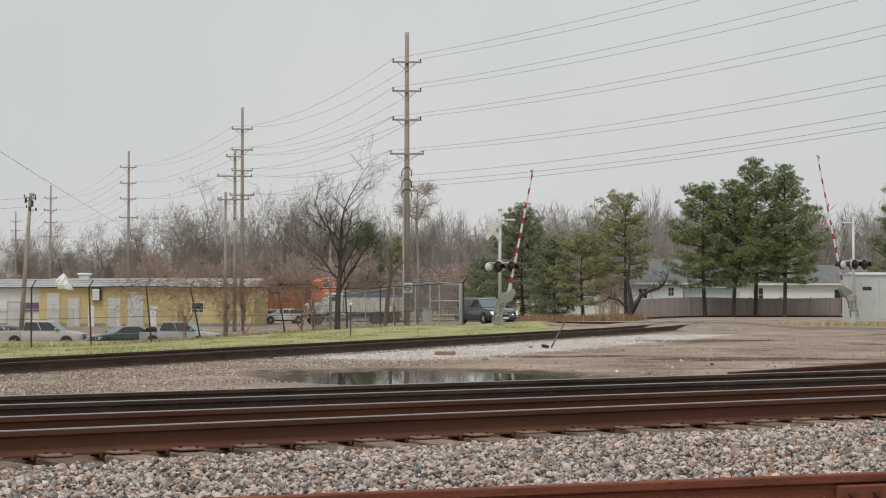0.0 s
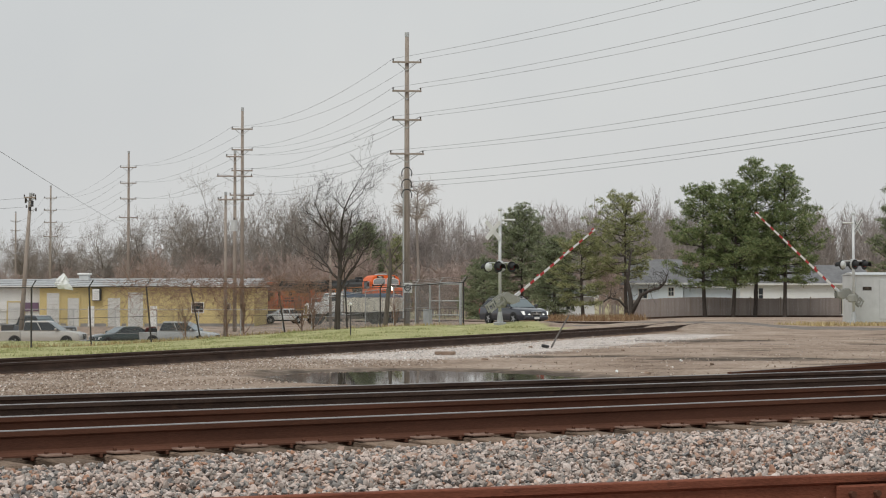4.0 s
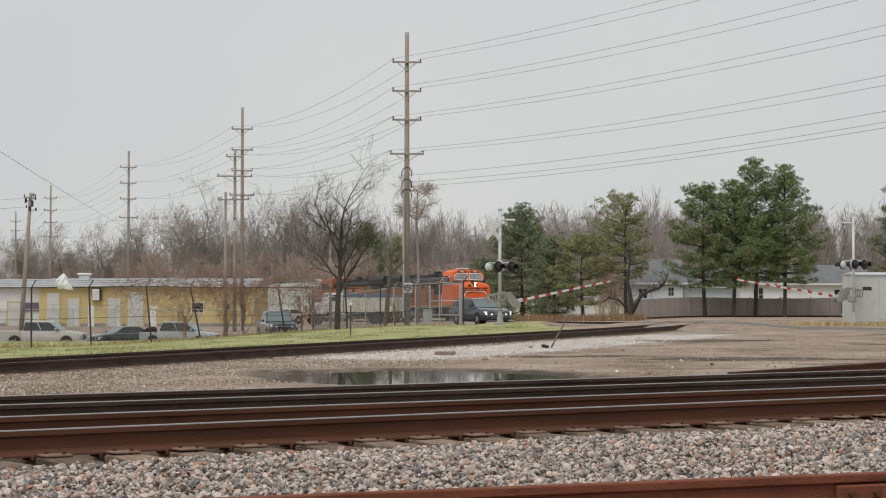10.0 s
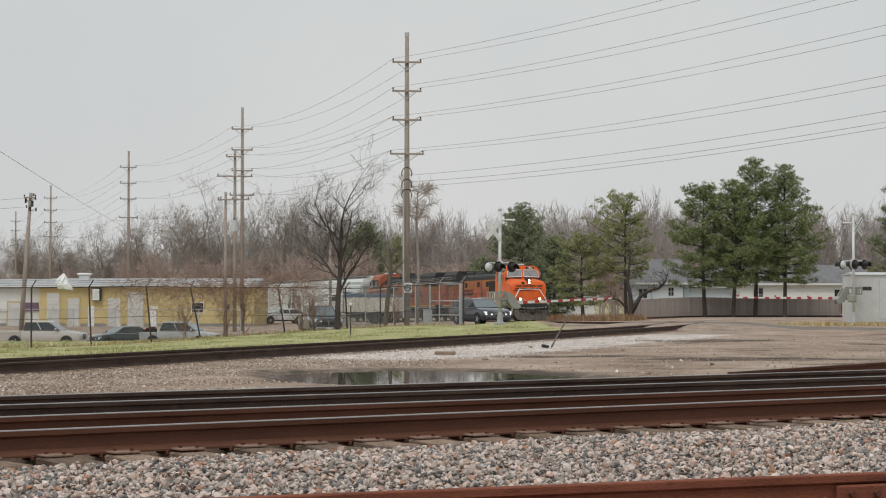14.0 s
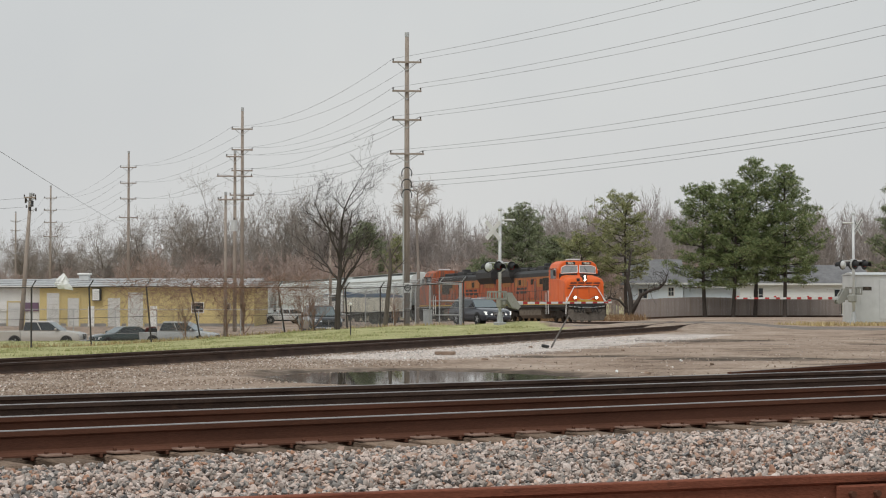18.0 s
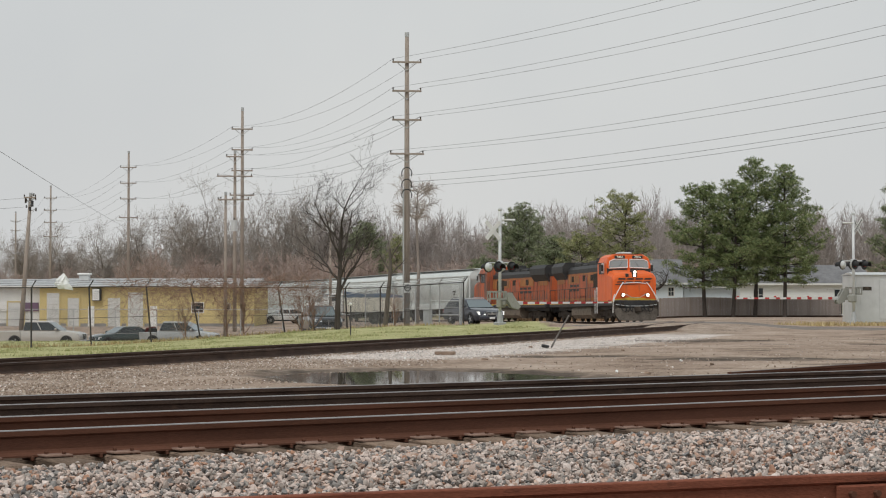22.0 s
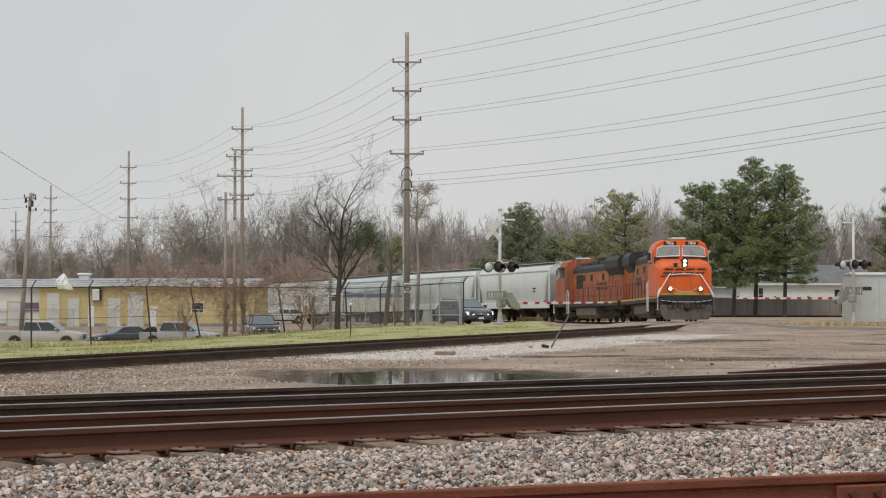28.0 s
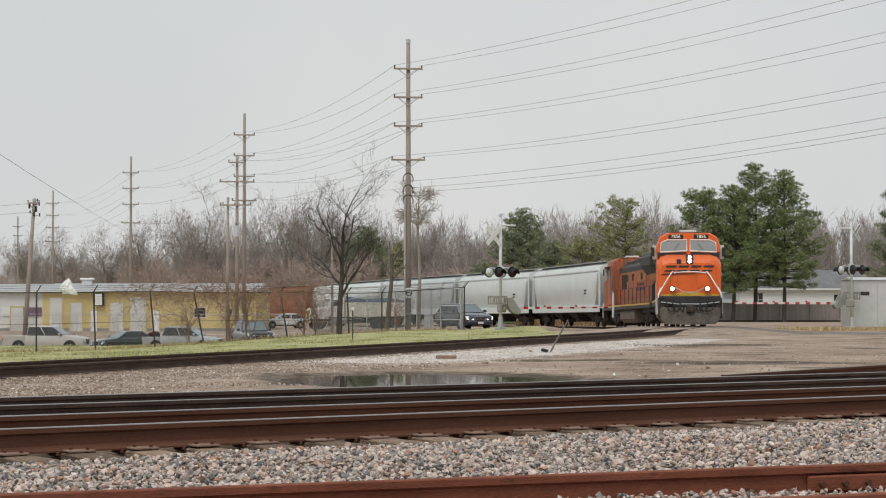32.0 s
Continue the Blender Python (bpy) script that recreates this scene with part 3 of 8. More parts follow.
def locomotive(m, label, lead, orange, number):
    """A six-axle road diesel: x forwards, rail top at z = 0, 22.3 m over its couplers."""
    t = thing("locomotive", m, label, "locomotive", "train")
    t.scale = (1, 0.99, 0.965)
    # frame, walkways and steps
    part("underframe", Shape().box(-10.4, 10.3, -1.5, 1.5, 1.12, 1.46, bevel=0.03).box(-9.6, 9.6, -0.9, 0.9, 0.86, 1.12), LOCO_BLACK, t)
    part("sill_stripe", Shape().box(-10.2, 10.1, -1.515, -1.503, 1.34, 1.44).box(-10.2, 10.1, 1.503, 1.515, 1.34, 1.44), YELLOW, t, "yellow edge stripe")
    part("fuel_tank", Shape().prism([(-1.25, 1.1), (-1.38, 0.9), (-1.38, 0.5), (-1.1, 0.24), (1.1, 0.24), (1.38, 0.5), (1.38, 0.9), (1.25, 1.1)], "x", -3.2, 3.0), TANK, t, "dusty fuel tank")
    for x in (-6.9, 6.9):
        bogie(t, x, 3, 1.85)
    # long hood
    hood = Shape()
    ring = lambda x, w, z0, z1: [(x, -w, z0), (x, -w, z1 - 0.25), (x, -w + 0.22, z1), (x, w - 0.22, z1), (x, w, z1 - 0.25), (x, w, z0)]
    hood.loft([ring(-10.0, 0.95, 1.46, 4.05), ring(-9.8, 1.0, 1.46, 4.15), ring(5.7, 1.0, 1.46, 4.15)])
    part("hood", hood, orange, t)
    roof = Shape().loft([[(x, -1.015, 3.62), (x, -1.015, 3.92), (x, -0.79, 4.17), (x, 0.79, 4.17), (x, 1.015, 3.92), (x, 1.015, 3.62)] for x in (-10.02, 5.65)])
    part("hood_roof", roof, LOCO_BLACK, t, "black sooty roof band")
    part("radiator_housing", Shape().loft([[(x, -w, 3.75), (x, -w, 4.25), (x, -w + 0.25, 4.55), (x, w - 0.25, 4.55), (x, w, 4.25), (x, w, 3.75)] for x, w in ((-10.0, 1.42), (-6.1, 1.42))])
         .loft([[(x, -1.0, 3.2), (x, -1.42, 3.8), (x, 1.42, 3.8), (x, 1.0, 3.2)] for x in (-9.95, -6.15)]), LOCO_BLACK, t, "flared black radiator")
    for x0, x1, z in ((-5.6, -3.4, 4.46), (-2.9, -1.2, 4.35), (-0.7, 1.4, 4.5), (2.2, 4.9, 4.42)):
        part("roof_housing", Shape().box(x0, x1, -0.62, 0.62, 4.15, z, bevel=0.06), LOCO_BLACK, t)
    part("exhaust_stack", Shape().box(0.2, 0.9, -0.3, 0.3, 4.4, 4.72, bevel=0.05), LOCO_BLACK, t)
    stripe = Shape()
    for s in (-1, 1):
        stripe.box(-9.7, 5.6, s * 1.004 - 0.004, s * 1.004 + 0.004, 3.5, 3.6).box(-9.7, 5.6, s * 1.004 - 0.004, s * 1.004 + 0.004, 1.62, 1.74)
    part("hood_stripe", stripe, YELLOW_DULL, t, "thin dull yellow stripes")
    door = Shape().box(-0.38, 0.38, -0.012, 0.012, -0.8, 0.8, bevel=0.008).mesh("hood_door", orange)
    for s in (-1, 1):
        for i in range(16):
            part("hood_door", door, None, t, at=pose(-9.2 + i * 0.93, s * 1.012, 2.6))
    for s in (-1, 1):
        part("side_intake", Shape().box(2.4, 4.4, s * 1.03 - 0.03, s * 1.03 + 0.03, 2.5, 3.5, bevel=0.02), GRIME, t)
        part("dark_panel", Shape().box(-2.2, 0.6, s * 1.035 - 0.02, s * 1.035 + 0.02, 1.9, 3.3, bevel=0.015), DULL_ORANGE, t)
        for i in range(4):
            u = -5.4 + i * 1.15
            part("brand_bar", Shape().prism([(u, 2.3), (u + 0.9, 2.3), (u + 1.0, 2.5), (u + 0.1, 2.5)], "y", s * 1.028, s * 1.036).prism([(u + 0.14, 2.62), (u + 1.04, 2.62), (u + 1.12, 2.8), (u + 0.22, 2.8)], "y", s * 1.028, s * 1.036), LOCO_BLACK, t)
        for x0, x1, z0, z1 in ((4.5, 5.62, 2.75, 3.46), (0.7, 2.3, 2.8, 3.46), (-5.9, -2.3, 2.9, 3.46), (-9.6, -7.2, 2.9, 3.4)):
            part("hood_panel", Shape().box(x0, x1, s * 1.03 - 0.012, s * 1.03 + 0.012, z0, z1, bevel=0.008), YELLOW_DULL, t, "dull yellow panel")
        for x0, x1 in ((-4.6, -3.9), (-1.0, -0.2), (1.5, 2.3)):
            part("louvre", Shape().box(x0, x1, s * 1.04 - 0.02, s * 1.04 + 0.02, 3.0, 3.44, bevel=0.01), GRIME, t)
    # cab and nose
    cab = Shape()
    cr = lambda x, w, zr: [(x, -w, 1.46), (x, -w, zr - 0.62), (x, -w + 0.16, zr - 0.2), (x, -w + 0.5, zr), (x, w - 0.5, zr), (x, w - 0.16, zr - 0.2), (x, w, zr - 0.62), (x, w, 1.46)]
    cab.loft([cr(5.7, 1.54, 4.66), cr(5.9, 1.56, 4.72), cr(8.1, 1.56, 4.72), cr(8.35, 1.53, 4.66)])
    part("cab", cab, ORANGE if lead else orange, t)
    nose = Shape()
    nr = lambda x, w, z: [(x, -w, 1.46), (x, -w, z - 0.34), (x, -w + 0.16, z - 0.10), (x, -w + 0.5, z), (x, w - 0.5, z), (x, w - 0.16, z - 0.10), (x, w, z - 0.34), (x, w, 1.46)]
    nose.loft([nr(8.3, 1.54, 3.62), nr(8.7, 1.54, 3.57), nr(9.7, 1.53, 3.42), nr(9.88, 1.5, 3.32), nr(9.95, 1.45, 3.14)])
    part("nose", nose, ORANGE if lead else orange, t)
    part("cab_roof", Shape().prism([(-1.0, 4.705), (-0.85, 4.75), (0.85, 4.75), (1.0, 4.705)], "x", 5.75, 8.2), DULL_ORANGE, t, "pale grimy roof")
    part("roof_dome", Shape().box(6.3, 7.6, -0.42, 0.42, 4.74, 4.9, bevel=0.07), SILVER, t, "grey antenna housing")
    for s in (-1, 1):
        face = Shape().prism([(s * 0.10, 3.84), (s * 0.10, 4.32), (s * 1.02, 4.32), (s * 1.30, 4.2), (s * 1.34, 3.78)], "x", 8.352, 8.375)
        w = part("windscreen", face, WINDSHIELD, t, "pale reflecting windscreen")
        ring = [(s * 0.08, 3.80), (s * 0.08, 4.36), (s * 1.03, 4.36), (s * 1.33, 4.22), (s * 1.38, 3.74), (s * 0.08, 3.80)]
        part("window_frame", Shape().tube([(8.375, yy, zz) for yy, zz in ring], 0.038, 5), WHITE_BAR, w, "white window frame")
        part("wiper", Shape().tube([(8.40, s * 0.7, 3.85), (8.40, s * 0.45, 4.2)], 0.012, 4), BLACK, w)
        part("side_window", Shape().box(6.25, 7.6, s * 1.566 - 0.008, s * 1.566 + 0.008, 3.35, 4.05, bevel=0.005), GLASS, t)
        part("awning", Shape().prism([(6.1, 4.08), (6.1, 4.14), (7.75, 4.14), (7.75, 4.08)], "y", s * 1.56, s * 1.78), LOCO_BLACK, t)
        part("mirror", Shape().box(7.85, 7.92, s * 1.75 - 0.09, s * 1.75 + 0.09, 3.55, 4.0, bevel=0.02), LOCO_BLACK, t)
        n = part("number_board", Shape().box(8.33, 8.40, s * 0.62 - 0.36, s * 0.62 + 0.36, 4.42, 4.63, bevel=0.02), BLACK, t, "black number board")
        lettering(number, 0.23, NUMBER, n, pose(8.405, s * 0.62, 4.525, 90, 0, 90), "digits")
        part("dark_brow", Shape().prism([(s * 0.1, 3.74), (s * 0.1, 3.62), (s * 0.7, 3.48), (s * 1.5, 3.1), (s * 1.52, 3.74)], "x", 8.352, 8.37), LOCO_BLACK, t)
        part("wind_deflector", Shape().box(7.75, 7.79, s * 1.66 - 0.1, s * 1.66 + 0.1, 3.4, 4.12, bevel=0.01), SILVER, t, "pale wind deflector")
        # ditch lights, steps, handrails
        dl = part("ditch_light", Shape().tube([(10.05, s * 0.84, 1.86), (10.22, s * 0.84, 1.86)], 0.15, 12), LOCO_BLACK, t)
        part("lens", Shape().tube([(10.22, s * 0.84, 1.86), (10.235, s * 0.84, 1.86)], 0.1, 12), LAMP if lead else GLASS, dl)
        part("handrail", Shape().tube([(9.99, s * 0.72, 2.62), (10.03, s * 0.82, 2.72), (10.12, s * 0.98, 2.5), (10.22, s * 1.36, 1.85), (10.32, s * 1.52, 1.55), (10.34, s * 1.52, 0.62)], 0.036, 6), WHITE_BAR, t, "white handrail")
        part("handrail", Shape().tube([(9.8, s * 1.3, 2.55), (9.85, s * 1.3, 2.1), (10.05, s * 1.5, 1.62), (10.1, s * 1.54, 0.62)], 0.034, 6), WHITE_BAR, t, "white handrail")
        for z in (0.45, 0.75, 1.05):
            part("step", Shape().box(9.85, 10.35, s * 1.4 - 0.15, s * 1.4 + 0.15, z, z + 0.04), LOCO_BLACK, t)
        rail = Shape().tube([(-10.2, s * 1.5, 1.46), (-10.2, s * 1.5, 2.45), (5.4, s * 1.5, 2.45)], 0.022, 6)
        for i in range(9):
            rail.tube([(-8.4 + i * 1.7, s * 1.5, 1.46), (-8.4 + i * 1.7, s * 1.5, 2.45)], 0.02, 6)
        part("side_handrail", rail, LOCO_BLACK, t)
        part("grab_rail", Shape().tube([(5.5, s * 1.53, 0.6), (5.5, s * 1.53, 2.2), (5.35, s * 1.5, 2.45)], 0.035, 6).tube([(4.9, s * 1.53, 0.6), (4.9, s * 1.53, 2.3)], 0.03, 6), WHITE_BAR, t, "white grab rail")
    hl = part("headlight", Shape().box(9.3, 9.99, -0.17, 0.17, 3.08, 3.58, bevel=0.04), LOCO_BLACK, t)
    for z in (3.22, 3.44):
        part("lens", Shape().tube([(9.99, 0, z), (10.01, 0, z)], 0.085, 12), LAMP_WIDE if lead else GLASS, hl)
    part("nose_door", Shape().box(9.955, 9.975, 0.35, 0.95, 1.9, 3.1, bevel=0.01), ORANGE if lead else orange, t)
    # the slanted letters of the railway's mark, as plain bars with a tapering swash
    for i in range(4):
        u = -1.2 + i * 0.6
        part("brand_bar", Shape().prism([(u - 0.02, 2.72), (u + 0.46, 2.72), (u + 0.5, 2.80), (u + 0.02, 2.80)], "x", 9.96, 9.985).prism([(u + 0.06, 2.92), (u + 0.54, 2.92), (u + 0.58, 3.02), (u + 0.1, 3.02)], "x", 9.96, 9.985), LOCO_BLACK, t)
    part("brand_bar", Shape().prism([(-1.36, 2.55), (0.25, 2.60), (0.25, 2.625), (-1.3, 2.615)], "x", 9.96, 9.985), LOCO_BLACK, t)
    part("bell_box", Shape().box(9.7, 9.98, -0.62, -0.40, 3.1, 3.33, bevel=0.02), LOCO_BLACK, t)
    part("nose_band", Shape().prism([(-1.40, 1.50), (-1.40, 1.58), (-0.75, 1.62), (-0.3, 1.72), (0.3, 1.72), (0.75, 1.62), (1.40, 1.58), (1.40, 1.50)], "x", 9.953, 9.968), YELLOW, t, "yellow band with a raised point")
    part("front_rail", Shape().tube([(9.99, -0.72, 2.66), (10.03, -0.3, 2.70), (10.03, 0.3, 2.70), (9.99, 0.72, 2.66)], 0.03, 6), WHITE_BAR, t, "white handrail")
    part("chain", Shape().tube([(10.2, -0.7, 1.92), (10.25, -0.3, 1.70), (10.25, 0.0, 1.66), (10.25, 0.3, 1.70), (10.2, 0.7, 1.92)], 0.022, 5), GALV, t)
    part("pilot_beam", Shape().box(10.0, 10.35, -1.5, 1.5, 0.95, 1.5, bevel=0.04), LOCO_BLACK, t)
    plow = Shape()
    plow.loft([[(10.35, -1.45, 0.95), (10.5, -1.45, 0.5), (10.7, -1.22, 0.1), (10.5, -1.22, 0.1), (10.3, -1.45, 0.5), (10.2, -1.45, 0.95)], [(10.6, 0, 0.95), (10.85, 0, 0.5), (11.0, 0, 0.08), (10.8, 0, 0.08), (10.6, 0, 0.5), (10.4, 0, 0.95)], [(10.35, 1.45, 0.95), (10.5, 1.45, 0.5), (10.7, 1.22, 0.1), (10.5, 1.22, 0.1), (10.3, 1.45, 0.5), (10.2, 1.45, 0.95)]])
    part("snow_plow", plow, PLOW, t, "grey-brown dusty plough")
    part("uncoupling_bar", Shape().tube([(10.42, -1.4, 1.2), (10.5, -0.6, 1.1), (10.5, 0.6, 1.1), (10.42, 1.4, 1.2)], 0.03, 5), GALV, t)
    for s in (-1, 1):
        part("step_well", Shape().box(9.9, 10.38, s * 1.38 - 0.16, s * 1.38 + 0.16, 0.4, 1.4).box(10.36, 10.40, s * 1.0 - 0.2, s * 1.0 + 0.2, 1.02, 1.3), GRIME, t)
    for x, s in ((10.4, 1), (-10.4, -1)):
        part("coupler", Shape().box(x - 0.3, x + 0.5 if s > 0 else x + 0.3, -0.14, 0.14, 0.72, 1.02, bevel=0.04).box(x + s * 0.35 - 0.2, x + s * 0.35 + 0.2, -0.2, 0.2, 0.68, 1.06, bevel=0.05), GRIME, t)
        for y in (-1.15, -0.85, -0.5, 0.5, 0.85, 1.15):
            part("brake_hose", Shape().tube([(x, y, 1.3), (x + s * 0.22, y * 0.98, 1.18), (x + s * 0.3, y * 0.9, 0.8), (x + s * 0.3, y * 0.72, 0.72), (x + s * 0.22, y * 0.6, 0.98)], 0.032, 5), RUBBER, t)
    return t


def hopper(m, label, paint):
    """A three-bay covered hopper, 18.6 m over the body, rounded sides and sloping ends."""
    t = thing("hopper_car", m, label, "freight car", "train")
    L, W = 10.0, 1.56
    cut = lambda x, z0: [(x, -W + 0.14, z0), (x, -W, max(z0, 1.7) + 0.25), (x, -W - 0.03, 2.9), (x, -W + 0.02, 3.7), (x, -W + 0.22, 4.2), (x, -0.75, 4.5), (x, 0.75, 4.5), (x, W - 0.22, 4.2), (x, W - 0.02, 3.7), (x, W + 0.03, 2.9), (x, W, max(z0, 1.7) + 0.25), (x, W - 0.14, z0)]
    body = Shape()
    body.loft([[(x, y, max(z, zf)) for x, y, z in cut(x, 1.45)] for x, zf in ((-L, 3.7), (-L + 0.05, 3.55), (-L + 1.3, 1.45), (L - 1.3, 1.45), (L - 0.05, 3.55), (L, 3.7))])
    me = body.mesh("body", paint)
    smooth_auto(me, 40)
    part("body", me, None, t)
    rib = Shape().box(-0.03, 0.03, -0.02, 0.02, 0, 2.6, bevel=0.01).mesh("side_rib", paint)
    for s in (-1, 1):
        part("side_sill", Shape().box(-L - 0.1, L + 0.1, s * 1.52 - 0.07, s * 1.52 + 0.07, 1.02, 1.5, bevel=0.02), paint, t)
        part("eave_rail", Shape().box(-L, L, s * 1.5 - 0.05, s * 1.5 + 0.05, 3.86, 3.98, bevel=0.02), paint, t)
        for e in (-1, 1):
            part("corner_post", Shape().box(e * L - 0.06, e * L + 0.06, s * 1.45 - 0.06, s * 1.45 + 0.06, 1.3, 3.95, bevel=0.02), paint, t)
            part("end_brace", Shape().tube([(e * (L - 1.3), s * 1.45, 1.5), (e * (L - 0.05), s * 1.45, 3.6)], 0.05, 6), paint, t)
        lad = Shape().tube([(-L + 0.15, s * 1.62, 1.2), (-L + 0.15, s * 1.62, 4.2)], 0.02, 5).tube([(-L + 0.55, s * 1.62, 1.2), (-L + 0.55, s * 1.62, 4.2)], 0.02, 5)
        for k in range(9):
            lad.tube([(-L + 0.15, s * 1.62, 1.3 + k * 0.33), (-L + 0.55, s * 1.62, 1.3 + k * 0.33)], 0.014, 4)
        part("ladder", lad, paint, t)
        part("marking", Shape().box(6.2, 6.9, s * 1.595 - 0.004, s * 1.595 + 0.004, 2.5, 2.62).box(6.2, 6.8, s * 1.595 - 0.004, s * 1.595 + 0.004, 2.3, 2.4), GRIME, t)
    part("centre_sill", Shape().box(-L - 0.4, L + 0.4, -0.3, 0.3, 0.85, 1.35, bevel=0.03), GRIME, t)
    part("end_floor", Shape().box(-L - 0.1, -L + 2, -1.45, 1.45, 1.3, 1.38).box(L - 2, L + 0.1, -1.45, 1.45, 1.3, 1.38), GRIME, t)
    for x in (-4.8, 0, 4.8):
        part("discharge_chute", Shape().loft([[(x - a, -w, z), (x + a, -w, z), (x + a, w, z), (x - a, w, z)] for a, w, z in ((2.3, 1.42, 1.47), (0.55, 0.5, 0.55), (0.5, 0.45, 0.35))]), GRIME, t)
    walk_sh = Shape()
    for s in (-0.9, 0.9):
        walk_sh.box(-L - 0.1, L + 0.1, s - 0.28, s + 0.28, 4.5, 4.55)
    part("roof_walk", walk_sh, GALV, t)
    hatch = Shape().box(-0.75, 0.75, -0.4, 0.4, 0, 0.12, bevel=0.03).mesh("hatch", paint)
    for i in range(9):
        part("hatch", hatch, None, t, at=pose(-8.0 + i * 2.0, 0, 4.48))
    for x in (-7.7, 7.7):
        bogie(t, x, 2, 1.78)
    for e in (-1, 1):
        part("coupler", Shape().box(min(e * 10.2, e * 10.85), max(e * 10.2, e * 10.85), -0.14, 0.14, 0.72, 1.02, bevel=0.03), GRIME, t)
    return t


# the train creeps at an even pace; its front stands at this place of the curve at 31.2 s
FRONT_S, PACE = curve_s_of_y(98.7), 3.88


def train_rows(back, wheelbase):
    """Rows for a car whose centre is that far behind the train's front."""
    rows = []
    for t in np.arange(0, 32.01, 1.0):
        s = FRONT_S + PACE * (float(t) - 31.2) - back
        a, b = curve_at(s - wheelbase / 2), curve_at(s + wheelbase / 2)
        d = b - a
        m = Matrix.Translation((a + b) / 2) @ Matrix.Rotation(math.atan2(d.y, d.x), 4, "Z") @ Matrix.Rotation(-math.atan2(d.z, math.hypot(d.x, d.y)), 4, "Y")
        rows.append((float(t), m))
    return rows


MOVERS = []


def build_train():
    lead = locomotive(pose(0, 0, 0), "orange diesel freight locomotive with lit headlights on the curve", True, DULL_ORANGE, "7856")
    MOVERS.append((lead, train_rows(11.0, 13.8)))
    second = locomotive(pose(0, 0, 0), "grimy orange second diesel locomotive behind the leader", False, DULL_ORANGE, "5512")
    turned = Matrix.Rotation(math.pi, 4, "Z")
    MOVERS.append((second, [(t, m @ turned) for t, m in train_rows(33.0, 13.8)]))
    grey = hopper(pose(0, 0, 0), "pale grey covered hopper car in the train", HOPPER)
    blue = hopper(pose(0, 0, 0), "bluish grey covered hopper car in the train", HOPPER_B)
    rust = hopper(pose(0, 0, 0), "rust-brown covered hopper car in the train", RUST_CAR)
    used = set()
    for i, kind in enumerate([grey, grey, blue, grey, rust, rust, grey, blue, grey, grey, grey]):
        car = kind if id(kind) not in used else copy_thing(kind, pose(0, 0, 0))
        used.add(id(kind))
        MOVERS.append((car, train_rows(44.0 + 10.7 + i * 21.6, 15.4)))


build_train()


# ---- utility poles and wires ----
POLES = {}


def utility_pole(name, x, y, top, arms, label, lean=(0, 0), radius=0.19, direction=0.0, low=()):
    """arms: (distance below the top, length); direction: the arms' turn about the pole, in degrees."""
    z0 = gz(x, y) - 0.15
    h = top - z0
    t = thing("utility_pole", pose(x, y, z0), label, "utility pole", "utility poles")
    part("pole", Shape().tube([(0, 0, 0), (lean[0] * 0.5, lean[1] * 0.5, h * 0.5), (lean[0], lean[1], h)], [radius, radius * 0.85, radius * 0.62], 10), POLE_WOOD, t, smooth=True)
    part("cap", Shape().tube([(lean[0], lean[1], h - 0.25), (lean[0], lean[1], h + 0.02)], radius * 0.7, 10), GALV, t)
    ends = []
    a = radians(direction)
    c, s = math.cos(a), math.sin(a)
    for down, length in arms:
        k = (h - down) / h
        ox, oy, z = lean[0] * k, lean[1] * k, h - down
        arm = part("crossarm", Shape().box(-length / 2, length / 2, -0.05, 0.05, -0.055, 0.055, bevel=0.012), POLE_WOOD, t, at=pose(ox, oy - 0.2, z, 0, 0, direction))
        for e in (-1, 1):
            part("brace", Shape().tube([(e * length * 0.32, 0, -0.06), (0, 0.05, -0.5)], 0.025, 5), GALV, arm)
            part("insulator", Shape().tube([(e * length * 0.47, 0, 0.06), (e * length * 0.47, 0, 0.2)], [0.03, 0.05], 6), GRIME, arm)
            ends.append(Vector((x + ox + e * length * 0.47 * c, y + oy - 0.2 + e * length * 0.47 * s, z0 + z + 0.2)))
    POLES[name] = ends
    return t


def wire(a, b, sag, radius=0.012, parent=None):
    pts = []
    for i in range(25):
        u = i / 24
        p = Vector(a).lerp(Vector(b), u)
        p.z -= sag * 4 * u * (1 - u)
        pts.append(p)
    part("wire", Shape().tube(pts, radius, 4, caps=False), WIRE, parent)


